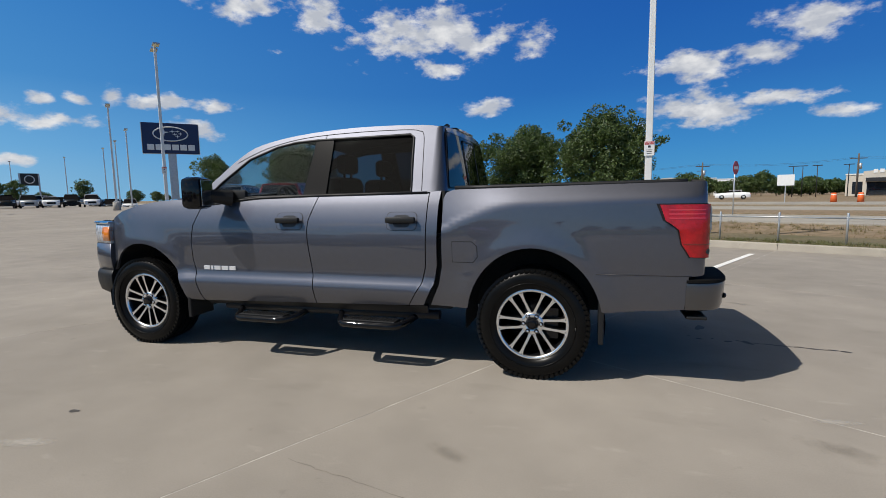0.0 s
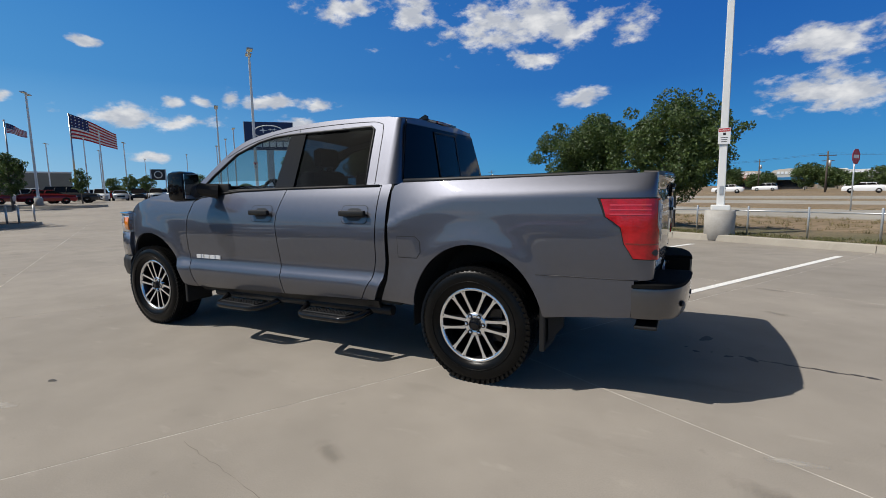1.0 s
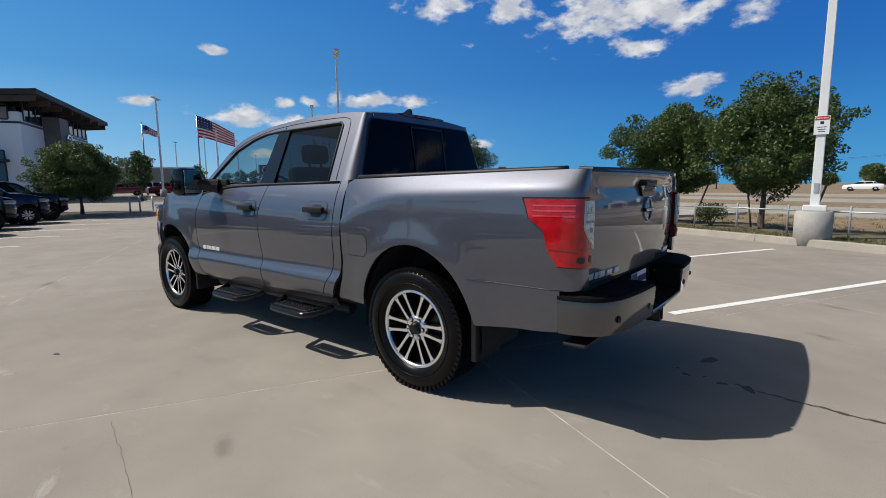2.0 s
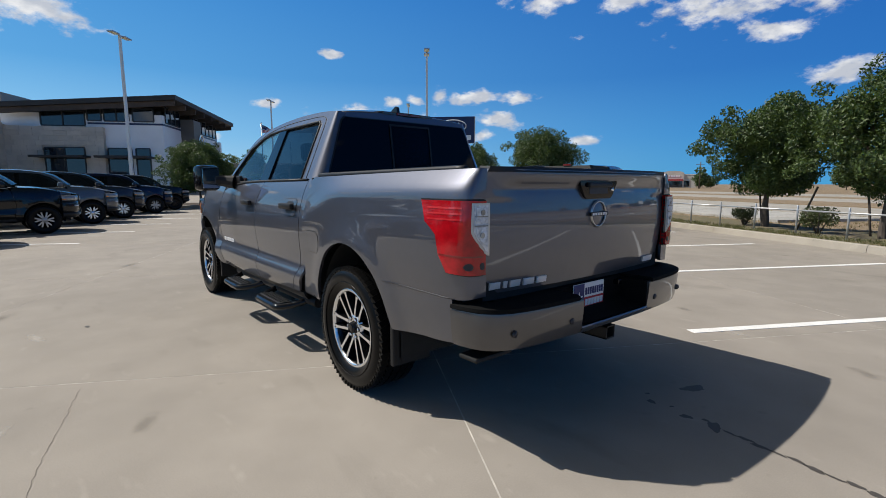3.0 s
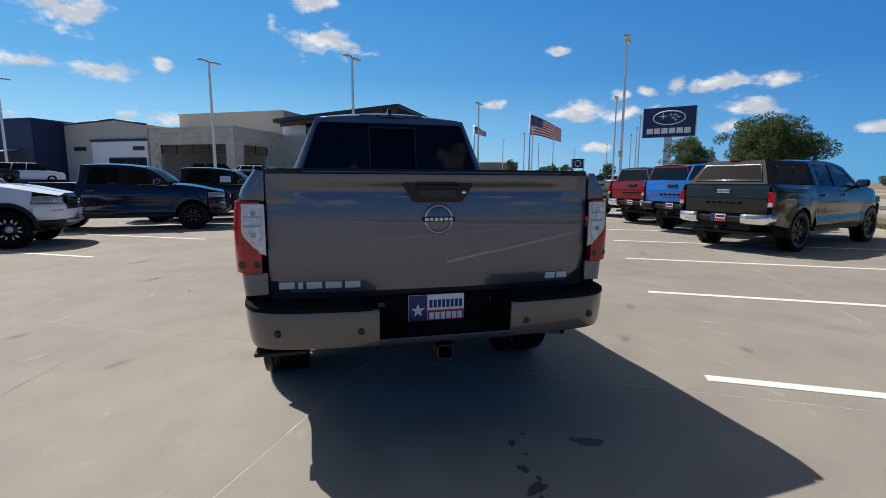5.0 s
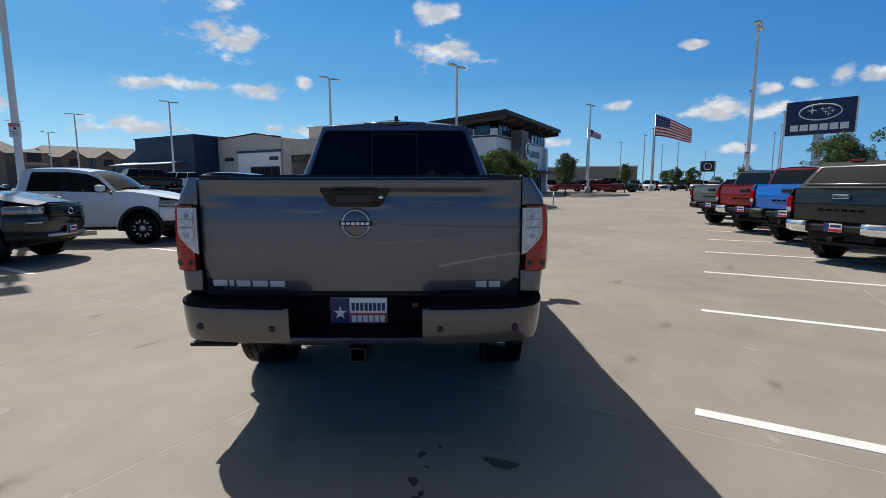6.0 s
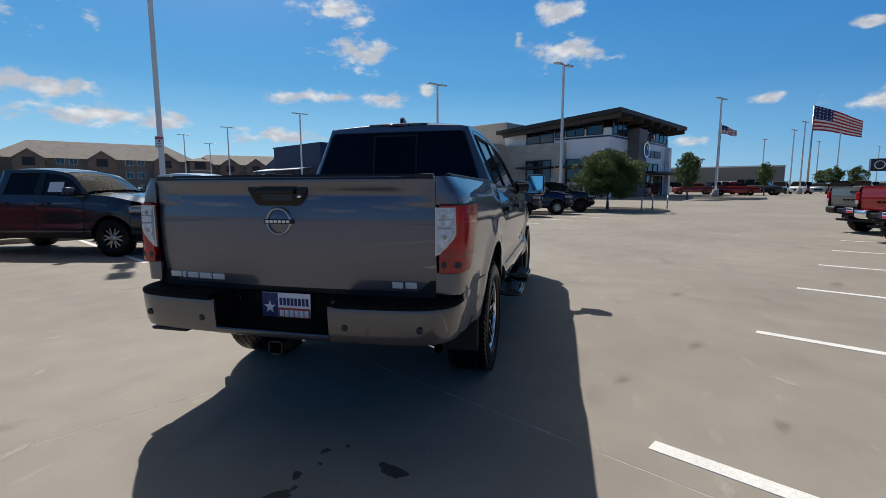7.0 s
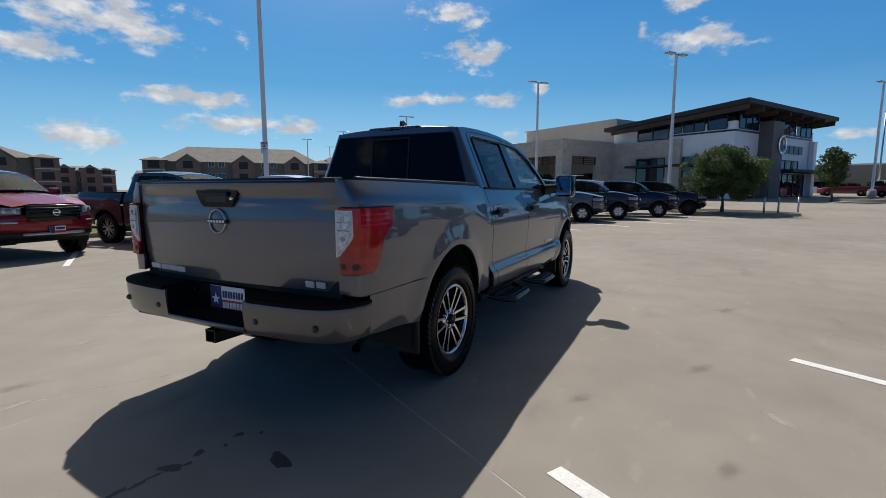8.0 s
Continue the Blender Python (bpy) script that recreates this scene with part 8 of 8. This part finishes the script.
tree("thin young tree on a planted island", -41.2, 11.8, 3.9, 1.15, 13, clear=1.0, z0=0.14, per=700, size=0.09)
tree("thin young tree far across the lot", -54.0, 22.2, 3.4, 0.9, 14, clear=1.2, per=500, size=0.1)
for i, (x, y) in enumerate([(-70, 36), (-73, 40), (-66, 44), (-84, 41)]):
    tree("young tree far across the lot", x, y, 3.6, 1.3, 20 + i, per=260, size=0.12)
shrub(*on_lot(10.5, 6.25), 0.12, 0.50, 2)
shrub(*on_lot(10.7, 8.7), 0.12, 0.40, 3)
shrub(*on_lot(10.5, 3.6), 0.12, 0.36, 4)
for a, b, da, db in ((10.9, 7.2, 0.15, -0.35), (11.1, 8.5, 0.1, 0.3), (10.9, 4.0, 0.1, -0.3), (11.1, 5.5, 0.1, 0.25)):
    x0, y0 = on_lot(a, b)
    x1, y1 = on_lot(a + da, b + db)
    s = bmesh.new()
    tube(s, [(x0, y0, 0.1), (x1, y1, 1.25)], 0.025, 7)
    tagged(part("tree_stake", s, M["bark"]), "leaning dark wooden tree stake beside a young oak", "stake", "tree stakes")


# ---- planted islands ----
def island(cx, cy, la, lb, turn):
    i = thing("planter_island", "mulched planting island with a concrete curb", "traffic island", at=pose(cx, cy, lot_rise(cx, cy), 0, 0, turn))
    pts = [(la * math.copysign(abs(math.cos(t)) ** 0.7, math.cos(t)), lb * math.copysign(abs(math.sin(t)) ** 0.7, math.sin(t))) for t in [2 * math.pi * k / 40 for k in range(40)]]
    b = bmesh.new()
    outer = [b.verts.new((x, y, z)) for z in (-0.05,) for x, y in pts]
    t1 = [b.verts.new((x * 0.995, y * 0.995, 0.14)) for x, y in pts]
    t2 = [b.verts.new((x * (1 - 0.15 / la), y * (1 - 0.15 / lb), 0.15)) for x, y in pts]
    t3 = [b.verts.new((x * (1 - 0.16 / la), y * (1 - 0.16 / lb), 0.08)) for x, y in pts]
    for p, q in ((outer, t1), (t1, t2), (t2, t3)):
        for k in range(40):
            b.faces.new((p[k], p[(k + 1) % 40], q[(k + 1) % 40], q[k]))
    part("island_curb", b, M["curb"], i)
    m = bmesh.new()
    m.faces.new([m.verts.new((x * (1 - 0.155 / la), y * (1 - 0.155 / lb), 0.125)) for x, y in pts])
    part("mulch", m, M["mulch"], i)
    return i


island(-28.3, 4.3, 3.6, 1.9, 58)
island(-44.2, 14.2, 5.2, 2.2, 30)
for x, y in ((-26.6, 6.6), (-25.9, 5.9), (-27.6, 7.6)):
    s = bmesh.new()
    tube(s, [(x, y, 0.05), (x, y, 0.95)], 0.045, 8)
    tagged(part("bollard", s, M["galv"]), "short grey steel bollard on the island edge", "bollard", "island bollards")


# ---- distant buildings ----
def apartment(x, y, turn, width, bays, h=8.6, ridge=12.2, depth=16, towers=True):
    s = thing("apartment_block", "three-storey brown apartment building with gables and balconies", "building", at=pose(x, y, 0, 0, 0, turn))
    part("wall", box_bm(-width / 2, width / 2, 0, depth, -0.2, h), M["tan_siding"], s)
    r = bmesh.new()
    prism(r, [(-0.8, h), (depth + 0.8, h), (depth / 2, ridge)], width + 1.6, m=Matrix(((0, 1, 0, -width / 2 - 0.8), (1, 0, 0, 0), (0, 0, 1, 0), (0, 0, 0, 1))))
    for v in r.verts:
        if v.co.z > ridge - 0.1:
            v.co.x *= 0.68
    part("roof", r, M["shingle"], s)
    # square corner towers with low pyramid roofs, balcony shade drawn as flat dark panels
    for sg in (-1, 1) if towers else ():
        cx = sg * (width / 2 + 1.0)
        tw = part("corner_tower", box_bm(cx - 2.3, cx + 2.3, -1.4, 3.4, -0.2, h + 0.2), M["brick_brown"], s)
        py = bmesh.new()
        lo = [py.verts.new((cx + a * 2.9, 1.0 + b * 3.0, h + 0.2)) for a, b in ((-1, -1), (1, -1), (1, 1), (-1, 1))]
        tip = py.verts.new((cx, 1.0, h + 1.15))
        py.faces.new(lo[::-1])
        for i in range(4):
            py.faces.new((lo[i], lo[(i + 1) % 4], tip))
        part("tower_roof", py, M["shingle"], tw)
        for f in range(3):
            z = 0.3 + f * 2.85
            part("balcony_shade", box_bm(cx - 1.15, cx + 1.15, -1.43, -1.40, z + 0.5, z + 2.1), M["ink"], tw)
            part("balcony_rail", box_bm(cx - 1.2, cx + 1.2, -1.52, -1.45, z + 0.4, z + 1.15), M["mullion"], tw)
            part("floor_band", box_bm(cx - 2.34, cx + 2.34, -1.46, -1.401, z - 0.12, z + 0.06), M["trim_white"], tw)
    for k in range(bays):
        cx = -width / 2 + width * (k + 0.5) / bays
        g = bmesh.new()
        prism(g, [(cx - 2.6, -0.2), (cx + 2.6, -0.2), (cx + 2.6, h - 0.4), (cx, h + 1.5), (cx - 2.6, h - 0.4)], 1.6, m=pose(0, -1.5, 0))
        bay = part("gable_bay", g, M["brick_brown"], s)
        rf = bmesh.new()
        for sg in (-1, 1):
            prism(rf, [(cx, h + 1.55), (cx, h + 1.85), (cx + sg * 3.0, h - 0.35), (cx + sg * 3.0, h - 0.65)], 3.5, m=pose(0, -1.8, 0))
        part("gable_roof", rf, M["shingle"], bay)
        # flat ink panels on the gable stand for the shade inside its balconies
        for f in range(3):
            z = 0.3 + f * 2.85
            part("balcony_shade", box_bm(cx - 1.0, cx + 1.0, -1.53, -1.50, z + 0.5, z + 2.1), M["ink"], bay)
            part("balcony_rail", box_bm(cx - 1.05, cx + 1.05, -1.62, -1.55, z + 0.4, z + 1.1), M["mullion"], bay)
        if k < bays - 1:
            for f in range(3):
                z = 1.1 + f * 2.85
                for wx in (cx + width / bays / 2 - 1.1, cx + width / bays / 2 + 1.1):
                    if wx < width / 2 - 0.6:
                        w = part("window", box_bm(wx - 0.75, wx + 0.75, -0.09, 0.02, z, z + 1.45), M["trim_white"], s)
                        part("pane", box_bm(wx - 0.64, wx - 0.03, -0.11, -0.09, z + 0.1, z + 1.35), M["store_glass"], w)
                        part("pane", box_bm(wx + 0.03, wx + 0.64, -0.11, -0.09, z + 0.1, z + 1.35), M["store_glass"], w)


apartment(-80.7, -97.0, 140, 36.5, 3, 8.0, 12.2)
apartment(-29.7, -128.3, 175, 42, 3, 8.2, 11.6)
apartment(-116.5, -88.0, 127, 27, 4, 8.4, 11.6)
apartment(-78.2, -169.3, 158, 13, 2, 7.4, 9.0)
apartment(-100.5, -168.5, 150, 10, 1, 5.2, 8.3, towers=False)


def store(x, y, turn, w, h, mat, awning, label, parapets=1, arch=1.0):
    s = thing("store", label, "store", at=pose(x, y, 0, 0, 0, turn))
    part("wall", box_bm(-w / 2, w / 2, 0, 15, -0.3, h), mat, s)
    part("coping", box_bm(-w / 2 - 0.1, w / 2 + 0.1, -0.1, 15.1, h, h + 0.25), M["trim_white"], s)
    for k in range(parapets):
        cx = -w / 2 + w * (k + 0.5) / parapets
        q = bmesh.new()
        prism(q, [(cx - 4, 0), (cx + 4, 0), (cx + 4, h + 0.6)] + [(cx + 4 * math.cos(a), h + 0.6 + arch * math.sin(a)) for a in (0.5, 1.0, 1.57, 2.14, 2.64)] + [(cx - 4, h + 0.6)], 0.7, m=pose(0, -0.7, 0))
        e = part("entrance_bay", q, M["stucco_beige"], s)
        part("awning", box_bm(cx - 3.6, cx + 3.6, -2.0, -0.72, 2.6, 3.3), awning, e)
        part("glazing", box_bm(cx - 3.4, cx + 3.4, -0.76, -0.72, 0.1, 2.5), M["store_glass"], e)
        for i in range(6):
            part("sign_letter", box_bm(cx - 2.6 + i * 0.9, cx - 2.0 + i * 0.9, -0.8, -0.72, 4.2, 4.9), M["white_plastic"], e)
    for i in range(int(w / 4)):
        u = -w / 2 + 1 + i * 4
        part("window", box_bm(u, u + 2.4, -0.05, 0.02, 0.3, 2.6), M["store_glass"], s)


M["awning_red"] = material("awning_red", (0.4, 0.05, 0.05), 0.7)
M["awning_blue"] = material("awning_blue", (0.03, 0.2, 0.42), 0.7)
store(14.7, 160.5, -5, 10, 4.6, M["stucco_beige"], M["awning_red"], "beige strip-mall store with a red awning", 1, 0.1)
store(25.0, 159.5, -8, 9, 4.2, M["stucco_beige"], M["awning_blue"], "beige strip-mall store with an arched front and blue awning", 1, 0.9)
store(35.6, 163, -10, 6, 5.2, M["tan_siding"], M["mullion"], "grey store behind dark trees across the road", 0)
store(40.0, 156.5, -14, 6.6, 4.7, M["white_panel"], M["mullion"], "white store block across the road", 0)
store(41.6, 152.5, -14, 5, 2.9, M["brick_brown"], M["mullion"], "low brown brick annex across the road", 0)
store(54.0, 104, -25, 13, 3.9, M["stucco_beige"], M["mullion"], "pale store with a dark canopy across the road", 1, 0.2)
store(-95, 188, 25, 34, 5.0, M["stucco_beige"], M["awning_red"], "low store far across the road", 2)
store(-97, 27.5, 72, 25, 5.3, M["tan_siding"], M["mullion"], "low grey building beyond the lot", 0)


def stop_sign(x, y, turn):
    s = thing("stop_sign", "red octagonal stop sign on a steel post, seen edge on", "road sign", at=pose(x, y, 0, 0, 0, turn))
    p = bmesh.new()
    tube(p, [(0, 0, -0.1), (0, 0, 2.9)], 0.035, 8)
    part("post", p, M["galv"], s)
    o = bmesh.new()
    prism(o, [(0.38 * math.cos(radians(22.5 + 45 * k)), 2.55 + 0.38 * math.sin(radians(22.5 + 45 * k))) for k in range(8)], 0.01, m=pose(0, -0.05, 0))
    part("plate", o, M["red_paint"], s)
    part("plate_bar", box_bm(-0.24, 0.24, -0.056, -0.05, 2.47, 2.63), M["white_plastic"], s)


stop_sign(8.0, 25.2, 54)


M["barrel_orange"] = material("barrel_orange", (0.7, 0.12, 0.02), 0.5)


def utility_pole(x, y, h, turn):
    s = thing("utility_pole", "wooden utility pole with a crossarm beside the far road", "utility pole", "utility poles", at=pose(x, y, 0, 0, 0, turn))
    p = bmesh.new()
    tube(p, [(0, 0, -0.2), (0, 0, h)], [0.17, 0.11], 9)
    part("post", p, M["bark"], s)
    part("crossarm", box_bm(-1.2, 1.2, -0.06, 0.06, h - 0.8, h - 0.66), M["bark"], s)
    tr = bmesh.new()
    tube(tr, [(0.32, 0, h - 2.4), (0.32, 0, h - 1.5)], 0.22, 10)
    part("transformer", tr, M["galv"], s)


for x, y, h in ((15.6, 135.5, 7.6), (28.4, 132.9, 7.2), (20.6, 94.3, 6.6), (41.1, 87, 6.8), (72, 80, 6.8), (-20, 140, 7.5), (-60, 150, 8)):
    utility_pole(x, y, h, 10)
bm = bmesh.new()
for z in (6.1, 6.3):
    pts = [(-60, 150, z), (-20, 140, z), (20.6, 94.3, z), (41.1, 87, z), (72, 80, z)]
    for p, q in zip(pts, pts[1:]):
        tube(bm, [Vector(p).lerp(Vector(q), k / 8) - Vector((0, 0, 0.6 * (1 - (2 * k / 8 - 1) ** 2))) for k in range(9)], 0.015, 4)
tagged(part("overhead_cable", bm, M["ink"]), "thin overhead cables between the utility poles", "cable")
for x, y in ((36.8, 99.5), (38.1, 99.0), (40.1, 98.3), (44.5, 97.5)):
    sl = thing("street_lamp", "dark street lamp with a flat T head across the road", "street lamp", "street lamps across the road", at=pose(x, y, 0, 0, 0, -20))
    p = bmesh.new()
    tube(p, [(0, 0, -0.1), (0, 0, 5.6)], [0.08, 0.06], 8)
    part("post", p, M["mullion"], sl)
    part("lamp_head", box_bm(-0.75, 0.75, -0.15, 0.15, 5.55, 5.68, bevel=0.02), M["mullion"], sl)
rs = thing("road_sign", "blank back of a white road sign on two posts", "road sign", at=pose(19.7, 52.5, 0, 0, 0, -18))
part("plate", box_bm(-0.72, 0.72, -0.02, 0.02, 1.75, 2.85, bevel=0.01), M["white_plastic"], rs)
part("post", box_bm(-0.04, 0.04, 0.03, 0.1, -0.1, 2.8), M["galv"], rs)
for x, y in ((24.1, 53.0), (26.0, 52.2)):
    tb = thing("traffic_barrel", "orange and white traffic barrel beside the road", "traffic barrel", "traffic barrels", at=pose(x, y, 0))
    q = bmesh.new()
    tube(q, [(0, 0, 0), (0, 0, 0.5), (0, 0, 0.95)], [0.29, 0.26, 0.2], 14)
    bl = part("barrel", q, M["barrel_orange"], tb)
    for z in (0.35, 0.65):
        q = bmesh.new()
        tube(q, [(0, 0, z), (0, 0, z + 0.12)], 0.285 - 0.08 * z, 14)
        part("band", q, M["white_plastic"], bl)


def far_tree(x, y, h, r, seed):
    return tree("dark tree by the far road", x, y, h, r, seed, per=90, size=0.22, sprigs=False, clear=h * 0.2)


rng_far = random.Random(12)
for i in range(26):
    u = i / 25
    x = -150 + 290 * u + rng_far.uniform(-5, 5)
    far_tree(x, 150 - 0.12 * x + rng_far.uniform(-12, 12), rng_far.uniform(3.5, 6), rng_far.uniform(2.6, 4.2), 40 + i)
for x, y, h, r in ((23.0, 124.5, 5.6, 3.6), (26.5, 124.0, 4.8, 3.2), (31, 122, 3.4, 2.6), (35.0, 121.0, 4.6, 3.0), (38.0, 120.0, 5.4, 3.2), (40.8, 119.5, 3.6, 2.8), (44, 122, 3.4, 2.8), (47, 124.5, 3.2, 3.0), (50, 127, 3.6, 3.0), (53.8, 130, 3.4, 3.2), (57, 132, 3.6, 3.0), (60.5, 133.5, 3.2, 3.0), (14.6, 138, 4.0, 2.2)):
    far_tree(x, y, h, r, int(90 + 3 * x))
for i in range(22):
    x = -200 + 8 * i
    far_tree(-230 + rng_far.uniform(-20, 20), -150 + 22 * i, rng_far.uniform(4, 7), rng_far.uniform(3, 5), 120 + i)
for i in range(10):
    far_tree(-70 + 12 * i, -190 + rng_far.uniform(-15, 15), rng_far.uniform(3, 5), 4, 160 + i)
far_car("white car on the far road", PAINTS["white"], 21.7, 78.7, -14, False)
far_car("white sport utility by the far stores", PAINTS["white"], 15.3, 120.4, -10, True)
far_car("white car parked on the far road", PAINTS["white"], 6.7, 91, -10, False)
# gravel bank beyond the field
g = ground_material("pale_gravel", (0.5, 0.48, 0.44), (0.36, 0.35, 0.32), (0.28, 0.27, 0.25), 0.9)
sheet("gravel_bank", [(14.2, 11), (18.8, 11), (19.2, 26), (14.8, 25)], 0.05, g, "pale loose gravel bank in the field", "gravel", z0=-0.2, m=LOT)


# thin grass and weeds along the curb and in the field
def grass_stuff(name, label, n, a0, a1, b0, b1, z, h, seed, mat):
    rng = np.random.default_rng(seed)
    tuft = rng.uniform(size=(n // 12, 2)) * np.array([a1 - a0, b1 - b0]) + np.array([a0, b0])
    c = np.repeat(tuft, 12, axis=0) + rng.normal(size=(len(tuft) * 12, 2)) * 0.06
    k = len(c)
    ang, hh = rng.uniform(0, 6.28, k), h * rng.uniform(0.4, 1.3, k)
    w = 0.008
    base = np.stack([c[:, 0], c[:, 1], np.full(k, z)], 1)
    side = np.stack([np.cos(ang), np.sin(ang), np.zeros(k)], 1) * w
    tip = base + np.stack([rng.normal(size=k) * 0.5 * hh, rng.normal(size=k) * 0.5 * hh, hh], 1)
    me = bpy.data.meshes.new(name)
    me.from_pydata(np.stack([base - side, base + side, tip], 1).reshape(-1, 3).tolist(), [], (np.arange(k)[:, None] * 3 + np.arange(3)).tolist())
    me.materials.append(mat)
    ob = tagged(new(name, me), label, "grass", kind="stuff")
    ob.matrix_world = LOT
    return ob


M["blade"] = leaf_material("grass_blade", (0.16, 0.13, 0.06), (0.10, 0.12, 0.035))
M["dry_blade"] = leaf_material("dry_grass_blade", (0.26, 0.19, 0.10), (0.16, 0.14, 0.06))
grass_stuff("grass", "thin green and brown grass along the curb", 26000, CURB + 0.18, CURB + 1.1, -12, 40, 0.115, 0.075, 3, M["blade"])
grass_stuff("grass", "dry tufts of grass in the open field", 16000, CURB + 3.0, 20, -12, 40, -0.05, 0.12, 5, M["dry_blade"])
